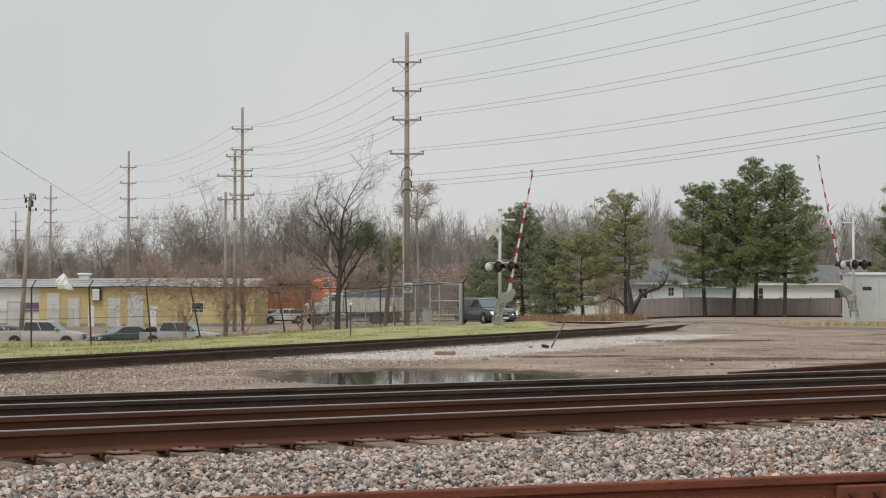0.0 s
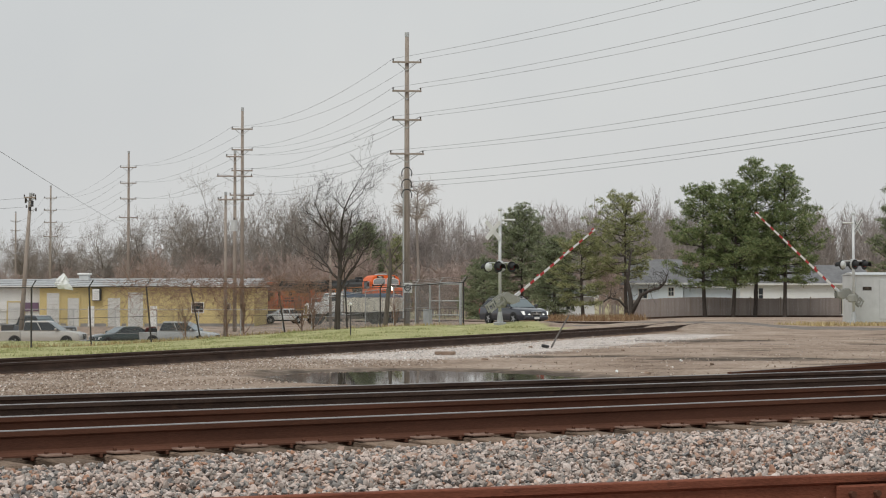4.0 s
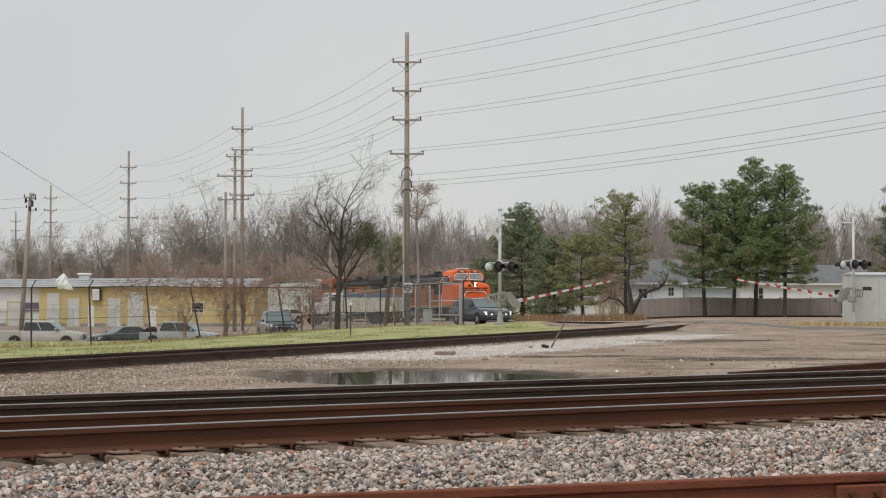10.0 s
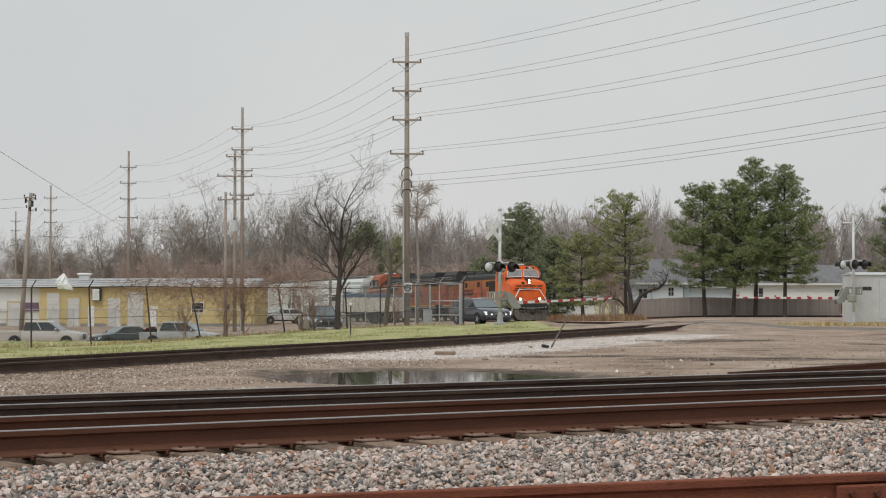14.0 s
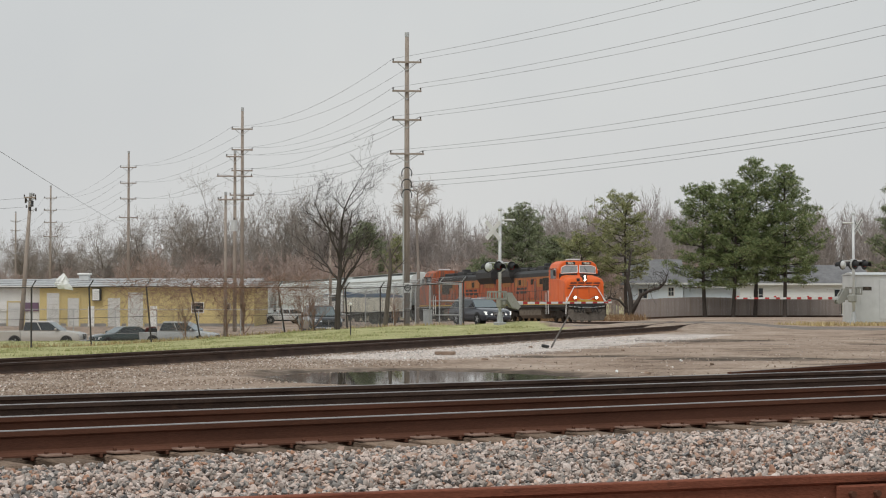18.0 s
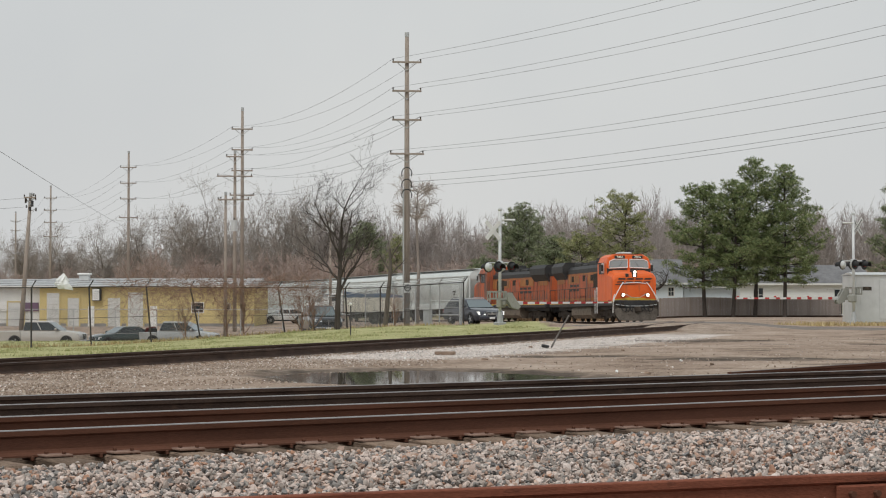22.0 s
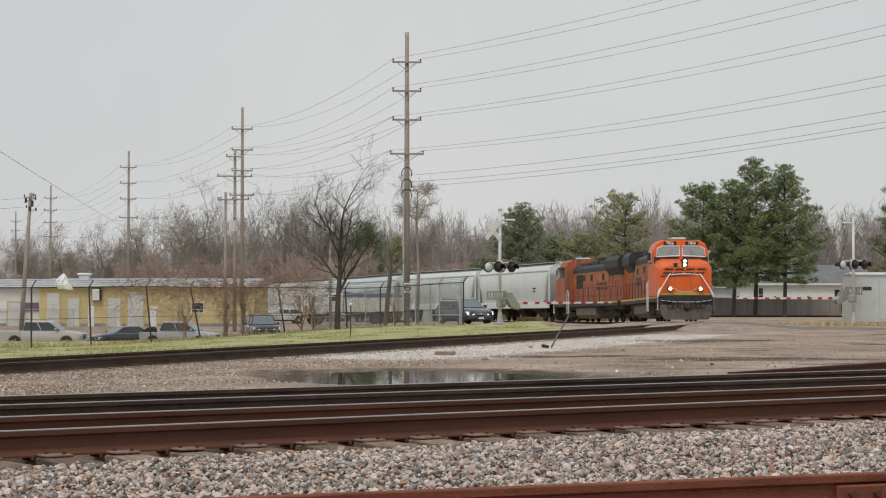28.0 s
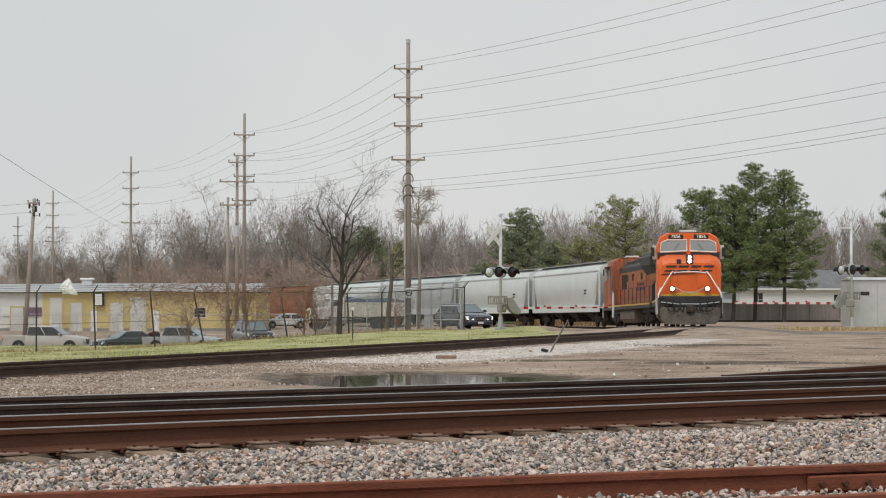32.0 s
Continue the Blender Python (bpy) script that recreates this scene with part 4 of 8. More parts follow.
def build_poles():
    arms = [(1.78, 1.75), (3.5, 1.75), (5.22, 1.75), (7.25, 2.05)]
    utility_pole("a", -2.15, 121, 16.82, arms, "tall grey wooden utility pole with four crossarms", radius=0.19, direction=8)
    utility_pole("b", -16.6, 168, 16.7, arms, "tall brown wooden utility pole with several crossarms", radius=0.175, direction=8)
    utility_pole("c", -34.2, 221, 16.9, arms, "tall distant wooden utility pole with crossarms", radius=0.175, direction=8)
    utility_pole("d", -55.6, 288, 16.8, arms, "tall distant wooden utility pole with crossarms", radius=0.175, direction=8)
    utility_pole("e", -78, 371, 16.6, arms, "tall distant wooden utility pole with crossarms", radius=0.2, direction=8)
    utility_pole("f", 30, 58, 18.2, arms, "tall wooden utility pole with four crossarms beside the yard", radius=0.22, direction=20)
    utility_pole("g", -17.0, 166, 13.0, [(0.5, 1.4), (2.1, 2.9), (4.0, 2.4)], "shorter wooden utility pole with wide crossarms", radius=0.17, direction=8)
    utility_pole("h", -16.9, 158, 9.2, [(0.6, 1.2)], "low wooden utility pole with a transformer", radius=0.15)
    utility_pole("i", -28.7, 138, 8.1, [(0.3, 0.8)], "leaning wooden utility pole with a cluster of fittings", lean=(0.7, 0), radius=0.17)
    utility_pole("j", -8.3, 150, 7.4, [(0.2, 0.6)], "thin grey wooden pole with a white box", radius=0.11)
    lines = new("overhead_wires")
    tagged(lines, "long sagging power lines strung between tall wooden poles", "power line")
    for one, two, sag in (("f", "a", 0.9), ("a", "b", 1.0), ("b", "c", 1.0), ("c", "d", 1.2), ("d", "e", 1.4)):
        for p, q in zip(POLES[one], POLES[two]):
            wire(p, q, sag, 0.009, lines)
    for p, q in zip(POLES["g"], POLES["a"][4:]):
        wire(p, q, 0.8, 0.009, lines)
    for z, k in ((7.6, 1.5), (7.9, 1.6), (8.3, 1.5)):
        wire((-2.1, 121, z), (34, 62, z + 2.7), k * 0.6, 0.010, lines)
    wire((-34.2, 221, 8.4), (-22, 95, 8.7), 0.15, 0.012, lines)
    wire((-28, 138, 7.8), (-90, 150, 7.5), 1.0, 0.012, lines)
    wire((-28, 138, 7.2), (-90, 150, 7.0), 1.0, 0.012, lines)


build_poles()


# ---- grade crossing signals ----
HOOD = surf("black signal hood", (0.01, 0.01, 0.011), (0.022, 0.022, 0.022), 4, 0.6, 0, 0.05, 40)
LENS = plain("dark red lens", (0.12, 0.008, 0.01), 0.15)
LENS_GREY = plain("grey back of a lamp head", (0.60, 0.62, 0.62), 0.5)


def crossing_signal(m, label, arm_length, mast_h, lamp_z, pivot_z, buck=0.95):
    """Origin on the ground at the mast; +x is the way that the lowered arm points, the road's traffic comes from -y."""
    t = thing("crossing_signal", m, label, "crossing signal", "grade crossing signals")
    part("base", Shape().box(-0.24, 0.24, -0.24, 0.24, -0.3, 0.2, bevel=0.04).tube([(0, 0, 0.2), (0, 0, 0.7)], [0.16, 0.1], 12), GALV, t, "cast base")
    part("mast", Shape().tube([(0, 0, 0.2), (0, 0, mast_h)], 0.075, 12), SILVER, t, smooth=True)
    for a in (45, -45):
        blade = part("crossbuck_blade", Shape().box(-0.61, 0.61, -0.012, 0.012, -0.115, 0.115, bevel=0.004), WHITE, t, "white crossbuck blade", at=pose(-0.5, -0.10 + (0.03 if a > 0 else 0), mast_h - buck, 0, a, 0))
        # its words, too small to read
        for k in range(-4, 5):
            if a > 0 or abs(k) > 0:
                part("text_bar", Shape().box(k * 0.125 - 0.035, k * 0.125 + 0.035, 0.012, 0.016, -0.06, 0.06), BLACK, blade)
    part("sign_arm", Shape().tube([(0, 0, mast_h - 0.42), (0.95, 0, mast_h - 0.42)], 0.045, 6), WHITE, t)
    part("lamp_arm", Shape().tube([(-0.45, -0.3, lamp_z + 0.2), (0.45, -0.3, lamp_z + 0.2)], 0.03, 8).tube([(-0.45, 0.3, lamp_z + 0.2), (0.45, 0.3, lamp_z + 0.2)], 0.03, 8)
         .tube([(0, -0.3, lamp_z + 0.2), (0, 0.3, lamp_z + 0.2)], 0.03, 8).box(-0.12, 0.12, -0.12, 0.12, lamp_z + 0.1, lamp_z + 0.3, bevel=0.02), SILVER, t)
    for x in (-0.42, 0.42):
        for s in (-1, 1):
            h = part("lamp_head", Shape().tube([(0, s * 0.05, 0), (0, s * 0.09, 0)], 0.27, 20), HOOD, t, at=pose(x, s * 0.33, lamp_z))
            part("housing", Shape().tube([(0, s * 0.046, 0), (0, s * 0.0, 0), (0, s * -0.1, 0)], [0.225, 0.215, 0.1], 16), LENS_GREY, h, "pale grey lamp back")
            part("lens", Shape().tube([(0, s * 0.09, 0), (0, s * 0.12, 0)], 0.15, 16), LENS, h)
            vis = []
            for y in (0.09, 0.42):
                vis.append([(0.19 * math.cos(radians(a)), s * y, 0.19 * math.sin(radians(a)) - (0.04 if y > 0.2 else 0)) for a in range(-20, 201, 20)] + [(0.175 * math.cos(radians(a)), s * y, 0.175 * math.sin(radians(a)) - (0.04 if y > 0.2 else 0)) for a in range(200, -21, -20)])
            part("hood", Shape().loft(vis), HOOD, h)
    part("gate_mechanism", Shape().box(-0.17, 0.20, -0.26, 0.12, pivot_z - 0.22, pivot_z + 0.2, bevel=0.05).box(-0.08, 0.12, -0.42, -0.26, pivot_z - 0.1, pivot_z + 0.1, bevel=0.03), MECH, t, "grey gate drive housing")
    part("bell", Shape().ball((0, 0, mast_h + 0.08), 0.11), SILVER, t)
    arm = part("gate_arm", Shape().box(0.25, 1.0, -0.05, 0.05, -0.09, 0.09, bevel=0.02), SILVER, t, "striped gate arm", at=pose(0.05, -0.48, pivot_z))
    x0, i = 1.0, 0
    while x0 < arm_length - 0.05:
        ln = min((0.30, 0.46)[i % 2], arm_length - x0)
        w = 0.068 - 0.03 * x0 / arm_length
        part("stripe", Shape().box(x0, x0 + ln, -0.014, 0.014, -w, w), RED if i % 2 == 0 else WHITE, arm)
        x0, i = x0 + ln, i + 1
    for k in (0.35, 0.65, 0.98):
        part("arm_lamp", Shape().box(arm_length * k - 0.07, arm_length * k + 0.07, -0.04, 0.04, 0.05, 0.13, bevel=0.02), RED, arm)
    for s in (-0.5, -0.3):
        part("counterweight", Shape().prism([(-0.1, 0.5), (0.22, 0.52), (0.5, 0.17), (0.78, -0.18), (0.62, -0.32), (0.2, -0.2), (-0.02, 0.1)], "y", s - 0.03 + 0.40, s + 0.03 + 0.40), MECH, arm)
        for x0, x1 in ((-1.15, -0.72), (-0.64, -0.1)):
            part("weight_frame", Shape().box(x0, x1, s + 0.38, s + 0.42, 0.52, 0.6).box(x0, x1, s + 0.38, s + 0.42, 0.18, 0.26).box(x0, x0 + 0.06, s + 0.38, s + 0.42, 0.26, 0.52).box(x1 - 0.06, x1, s + 0.38, s + 0.42, 0.26, 0.52), MECH, arm)
    return t, arm


LEFT_ANGLES = [(0, 75.8), (0.5, 67), (1, 60), (1.5, 55), (2, 50), (2.5, 45.2), (3, 40.3), (3.5, 36.2), (4.5, 30.4), (5.5, 25.6), (6, 23.6), (7, 19.5), (8, 15.6), (9, 12.3), (10, 9.3), (11, 6.7), (12, 4.6), (13, 3.1), (14, 2.0), (15.5, 0.9), (17, 0.3), (20, 0.2), (32, 0.2)]
RIGHT_ANGLES = [(0, 74.9), (0.5, 69), (1, 62), (1.5, 56.6), (2, 52), (2.5, 47.2), (3, 42), (3.5, 38), (4.5, 31), (5.5, 25.4), (6, 22.7), (7, 17.6), (8, 13.5), (9, 10), (10, 7.1), (11, 4.7), (12, 2.7), (13, 1.2), (14, 0.3), (16, 0), (32, 0)]


def build_signals():
    one, arm1 = crossing_signal(pose(2.8, 100, -0.36, 0, 0, 37), "silver railway crossing signal with gate beside the grass", 6.85, 5.65, 2.90, 1.12, 0.95)
    MOVERS.append((arm1, [(t, pose(0.05, -0.48, 1.12, 0, -a, 0)) for t, a in LEFT_ANGLES]))
    two, arm2 = crossing_signal(pose(22.0, 109, gz(22, 109), 0, 0, 180 + 43), "silver railway crossing signal with gate beside a bungalow", 7.9, 5.9, 3.25, 1.45, 0.6)
    MOVERS.append((arm2, [(t, pose(0.05, -0.48, 1.45, 0, -a, -9)) for t, a in RIGHT_ANGLES]))
    x, y = 23.4, 111.5
    b = thing("signal_bungalow", pose(x, y, gz(x, y), 0, 0, 8), "silver steel signal equipment hut on short legs", "equipment hut")
    part("body", Shape().box(-1.15, 1.6, -0.95, 1.2, 0.15, 2.75, bevel=0.03), SILVER, b)
    part("roof", Shape().prism([(-1.05, 2.75), (0.1, 2.9), (1.3, 2.75)], "x", -1.2, 1.65), SILVER, b)
    part("door", Shape().box(0.2, 1.1, -0.985, -0.952, 0.35, 2.5, bevel=0.01), SILVER, b)
    part("label_plate", Shape().box(-0.75, -0.25, -0.965, -0.953, 1.9, 2.1), GRIME, b)
    for s in (-0.9, 1.3):
        part("leg", Shape().box(s - 0.06, s + 0.06, -0.8, -0.68, -0.2, 0.18), GALV, b)


build_signals()


# ---- vehicles ----
def paint(name, c, metal=0.3):
    m = surf(name, tuple(v * 0.85 for v in c), c, 0.8, 0.28, metal, 0.0, 30, tuple(v * 0.7 + 0.03 for v in c), 0.2)
    m.node_tree.nodes["Principled BSDF"].inputs["Coat Weight"].default_value = 1.0
    m.node_tree.nodes["Principled BSDF"].inputs["Coat Roughness"].default_value = 0.06
    return m


SLATE = paint("dark slate blue car paint", (0.035, 0.038, 0.052), 0.15)
PALE = paint("champagne silver truck paint", (0.50, 0.475, 0.435), 0.15)
DARK_GREEN = paint("dark green car paint", (0.02, 0.035, 0.032))
STEEL_BLUE = paint("grey blue car paint", (0.23, 0.27, 0.31))
SILVER_CAR = paint("silver grey truck paint", (0.38, 0.39, 0.38), 0.15)
SCRAP_RED = surf("dark red scrap", (0.06, 0.02, 0.018), (0.13, 0.045, 0.04), 3, 0.8, 0, 0.2, 20)
CHARCOAL = paint("charcoal truck paint", (0.05, 0.053, 0.062))
WHITE_CAR = paint("white car paint", (0.72, 0.73, 0.73), 0)
CHROME = plain("chrome", (0.6, 0.6, 0.6), 0.15, 1.0)
# one glass in two tones: the windscreen's paler colour carries the sky's reflection
CAR_GLASS = plain("dark-toned car glass", (0.05, 0.055, 0.058), 0.04, 0.3)
CAR_SCREEN = plain("windscreen glass with sky reflection in its colour", (0.26, 0.30, 0.31), 0.05, 0.75)
RIM = plain("dull alloy rim", (0.48, 0.48, 0.48), 0.4, 0.5)
HEADLAMP = plain("clear headlamp", (0.65, 0.67, 0.68), 0.1, 0.4)
HEADLAMP_ON = glow("lit car headlamp", (0.9, 0.9, 0.86), 0.5)
TAIL = plain("red tail lamp", (0.25, 0.01, 0.01), 0.2)
PLASTIC = plain("black plastic trim", (0.02, 0.02, 0.02), 0.6)


def car(name, m, label, category, paint_m, length, width, height, cabin, hood_z, belt_z, deck_z, wheel_r=0.33, axles=(1.45, -1.3), bed=None, lit=False, tall_grille=False, group="parked vehicles"):
    """x forwards, origin on the ground below its middle. cabin: x of windscreen foot, windscreen top, rear window top, rear window foot."""
    t = thing(name, m, label, category, group)
    h, w, g = length / 2, width / 2, wheel_r * 0.75
    x0, x1, x2, x3 = cabin

    def ring(x, k, top, floor=g):
        return [(x, -w * k * 0.93, floor), (x, -w * k, floor + 0.16), (x, -w * k, top - 0.22), (x, -w * k * 0.93, top - 0.05), (x, -w * k * 0.8, top), (x, w * k * 0.8, top), (x, w * k * 0.93, top - 0.05), (x, w * k, top - 0.22), (x, w * k, floor + 0.16), (x, w * k * 0.93, floor)]

    body = Shape()
    nose_z = hood_z - (0.06 if tall_grille else 0.16)
    mid = (h - 0.55 + x0) / 2
    rings = [ring(h, 0.76, nose_z - 0.10, g + 0.06), ring(h - 0.05, 0.86, nose_z - 0.03, g + 0.02), ring(h - 0.16, 0.94, nose_z + 0.03), ring(h - 0.5, 0.99, (nose_z + hood_z) / 2 + 0.04), ring(mid, 1.0, hood_z), ring(x0 - 0.05, 1.0, belt_z)]
    if bed is None:
        rings += [ring(x3, 1.0, belt_z + 0.02), ring(-h + 0.45, 0.98, deck_z), ring(-h + 0.1, 0.93, deck_z - 0.05), ring(-h, 0.82, deck_z - 0.2, g + 0.08)]
        body.loft(rings)
    else:
        rings += [ring(x3 - 0.12, 1.0, belt_z)]
        body.loft(rings)
        body.loft([ring(x3 - 0.15, 1.0, g + 0.42), ring(-h + 0.05, 0.98, g + 0.42)])
        for s in (-1, 1):
            body.box(-h, x3 - 0.15, min(s * w * 0.98, s * (w * 0.98 - 0.12)), max(s * w * 0.98, s * (w * 0.98 - 0.12)), g + 0.1, bed, bevel=0.04)
        body.box(-h - 0.02, -h + 0.08, -w * 0.95, w * 0.95, g + 0.15, bed, bevel=0.03)
    me = body.mesh("body", paint_m)
    smooth_auto(me, 40)
    b = part("body", me, None, t)
    # cabin with its windows
    zr, wr, wb = height, w * 0.74, w * 0.93
    frame_ring = lambda z, f: [(x0 + (x1 - x0) * f, -wb + (wb - wr) * f, z), (x0 + (x1 - x0) * f, wb - (wb - wr) * f, z), (x3 + (x2 - x3) * f, wb - (wb - wr) * f, z), (x3 + (x2 - x3) * f, -wb + (wb - wr) * f, z)]
    rims = [frame_ring(belt_z - 0.06, 0.0), frame_ring(zr - 0.09, 0.92), frame_ring(zr - 0.04, 1.03), frame_ring(zr - 0.01, 1.22), frame_ring(zr, 1.45)]
    cab = Shape().loft(rims)
    cm = cab.mesh("cabin", paint_m)
    c = part("cabin", cm, None, t)

    def pane(name, p, n):
        a, b2, c2, d = [Vector(q) for q in p]
        mid = (a + b2 + c2 + d) / 4
        nn = Vector(n).normalized() * 0.008
        quad = [q.lerp(mid, 0.06) for q in (a, b2, c2, d)]
        part(name, Shape().loft([[q - nn for q in quad], [q + nn for q in quad]]), CAR_GLASS if name == "side_window" else CAR_SCREEN, c)

    f0 = frame_ring(belt_z - 0.0, 0.04)
    f1 = frame_ring(zr - 0.09, 0.90)
    pane("windscreen", (f0[0], f0[1], f1[1], f1[0]), (1, 0, 0.8))
    pane("rear_window", (f0[2], f0[3], f1[3], f1[2]), (-1, 0, 0.6))
    doors = 2
    for s, i, j in ((1, 1, 2), (-1, 0, 3)):
        for k in range(doors):
            u, v = k / doors, (k + 1) / doors
            lerp = lambda p, q, r: Vector(p).lerp(Vector(q), r)
            pane("side_window", (lerp(f0[i], f0[j], u), lerp(f0[i], f0[j], v), lerp(f1[i], f1[j], v), lerp(f1[i], f1[j], u)), (0, s, 0.25))
        part("window_trim", Shape().tube([lerp(f0[i], f0[j], 0.02) + Vector((0, s * 0.02, -0.015)), lerp(f0[i], f0[j], 0.98) + Vector((0, s * 0.02, -0.015))], 0.018, 5), CHROME, c)
        part("door_mirror", Shape().box(x0 - 0.35, x0 - 0.2, s * (w + 0.1) - 0.1, s * (w + 0.1) + 0.1, belt_z, belt_z + 0.16, bevel=0.04), paint_m, t)
        part("sill", Shape().box(-h + 0.8, h - 0.8, s * w * 0.94 - 0.03, s * w * 0.94 + 0.03, g - 0.02, g + 0.13, bevel=0.02), PLASTIC, t)
        part("headlight", Shape().loft([[(h + 0.015 - e, s * w * 0.44, nose_z - 0.24), (h - 0.05 - e, s * w * 0.9, nose_z - 0.22), (h - 0.12 - e, s * w * 0.93, nose_z - 0.03), (h - 0.03 - e, s * w * 0.48, nose_z - 0.07)] for e in (-0.012, 0.16)]), HEADLAMP_ON if lit else HEADLAMP, t)
        part("tail_light", Shape().box(-h - 0.01, -h + 0.12, s * w * 0.84 - 0.12, s * w * 0.84 + 0.12, (bed or deck_z) - 0.4, (bed or deck_z) - 0.12, bevel=0.03), TAIL, t)
    if not tall_grille:
        # a shield grille in a bright frame with a round badge
        out = [(-w * 0.4, nose_z - 0.06), (w * 0.4, nose_z - 0.06), (w * 0.3, nose_z - 0.3), (w * 0.22, nose_z - 0.42), (-w * 0.22, nose_z - 0.42), (-w * 0.3, nose_z - 0.3)]
        part("grille", Shape().prism(out, "x", h - 0.06, h + 0.015), PLASTIC, t)
        part("grille_frame", Shape().tube([(h + 0.02, a, b3) for a, b3 in out + out[:1]], 0.022, 5), CHROME, t, "chrome grille frame")
        for k in (0.14, 0.2):
            part("grille_bar", Shape().box(h + 0.012, h + 0.026, -w * 0.32, w * 0.32, nose_z - k - 0.012, nose_z - k + 0.012), CHROME, t, "chrome grille bar")
        part("badge", Shape().tube([(h + 0.02, 0, nose_z - 0.15), (h + 0.035, 0, nose_z - 0.15)], 0.07, 14), CHROME, t)
    else:
        part("grille", Shape().box(h - 0.04, h + 0.02, -w * 0.42, w * 0.42, nose_z - 0.42, nose_z - 0.1, bevel=0.02), PLASTIC, t)
        part("grille_bar", Shape().box(h + 0.0, h + 0.03, -w * 0.44, w * 0.44, nose_z - 0.21, nose_z - 0.17, bevel=0.01).box(h, h + 0.03, -0.03, 0.03, nose_z - 0.42, nose_z - 0.1), CHROME, t, "chrome grille bar")
    part("bumper", Shape().box(h - 0.15, h + 0.06, -w * 0.86, w * 0.86, g + 0.05, g + 0.24, bevel=0.05), CHROME if tall_grille else paint_m, t)
    part("rear_bumper", Shape().box(-h - 0.06, -h + 0.15, -w * 0.9, w * 0.9, g + 0.05, g + 0.25, bevel=0.05), CHROME if bed else paint_m, t)
    part("plate", Shape().box(h + 0.055, h + 0.07, -0.17, 0.17, g + 0.08, g + 0.2), WHITE, t)
    tyre = Shape()
    prof = [(-0.11, 0.62), (-0.115, 0.9), (-0.085, 1.0), (0.085, 1.0), (0.115, 0.9), (0.11, 0.62)]
    tyre.loft([[(wheel_r * r * math.cos(a), y, wheel_r * r * math.sin(a)) for y, r in prof] for a in [2 * math.pi * i / 20 for i in range(21)]], caps=False)
    tm = tyre.mesh("tyre", RUBBER)
    rim = Shape().tube([(0, -0.05, 0), (0, 0.05, 0)], wheel_r * 0.64, 16).tube([(0, -0.085, 0), (0, 0.085, 0)], wheel_r * 0.16, 10)
    for i in range(5):
        a = 2 * math.pi * i / 5
        rim.tube([(0, -0.06, 0), (wheel_r * 0.6 * math.cos(a), -0.06, wheel_r * 0.6 * math.sin(a))], 0.035, 5).tube([(0, 0.06, 0), (wheel_r * 0.6 * math.cos(a), 0.06, wheel_r * 0.6 * math.sin(a))], 0.035, 5)
    rm = rim.mesh("rim", RIM)
    well = Shape().tube([(0, -0.02, 0), (0, 0.02, 0)], wheel_r * 1.16, 18).mesh("wheel_arch", PLASTIC)
    for x in axles:
        for s in (-1, 1):
            part("wheel_arch", well, None, t, at=pose(x, s * (w - 0.012), wheel_r + 0.02))
            wh = new("wheel")
            wh.parent = t
            wh.matrix_basis = pose(x, s * (w - 0.10), wheel_r)
            part("tyre", tm, None, wh)
            part("rim", rm, None, wh, at=pose(0, s * 0.03, 0))
    if bed is None and height < 1.6 and name == "station_wagon":
        for s in (-1, 1):
            part("roof_rail", Shape().tube([(x1 - 0.2, s * wr * 0.95, zr), (x1 - 0.35, s * wr * 0.95, zr + 0.06), (x2 + 0.3, s * wr * 0.95, zr + 0.06), (x2 + 0.1, s * wr * 0.95, zr)], 0.02, 6), CHROME, t)
    return t


def roll_wheels(vehicle, radius, travelled):
    """Turns the wheels by the metres travelled: rows of (seconds, metres)."""
    ts = [t for t, d in travelled]
    ds = [d for t, d in travelled]
    times = [0.0]
    while times[-1] < 31.99:
        a = float(np.interp(times[-1], ts, ds))
        gap = 4.0
        while gap > 0.11 and abs(float(np.interp(times[-1] + gap, ts, ds)) - a) > 1.1 * radius:
            gap *= 0.7
        nxt = [t for t in ts if times[-1] + 0.06 < t < times[-1] + gap]
        times.append(min(32.0, nxt[0] if nxt else times[-1] + gap))
    for w in [o for o in vehicle.children if o.name.startswith("wheel") and o.type == "EMPTY"]:
        x, y, z = w.matrix_basis.translation
        MOVERS.append((w, [(t, pose(x, y, z, 0, math.degrees(float(np.interp(t, ts, ds)) / radius), 0)) for t in times]))


def heading(dx, dy):
    return math.degrees(math.atan2(dy, dx))


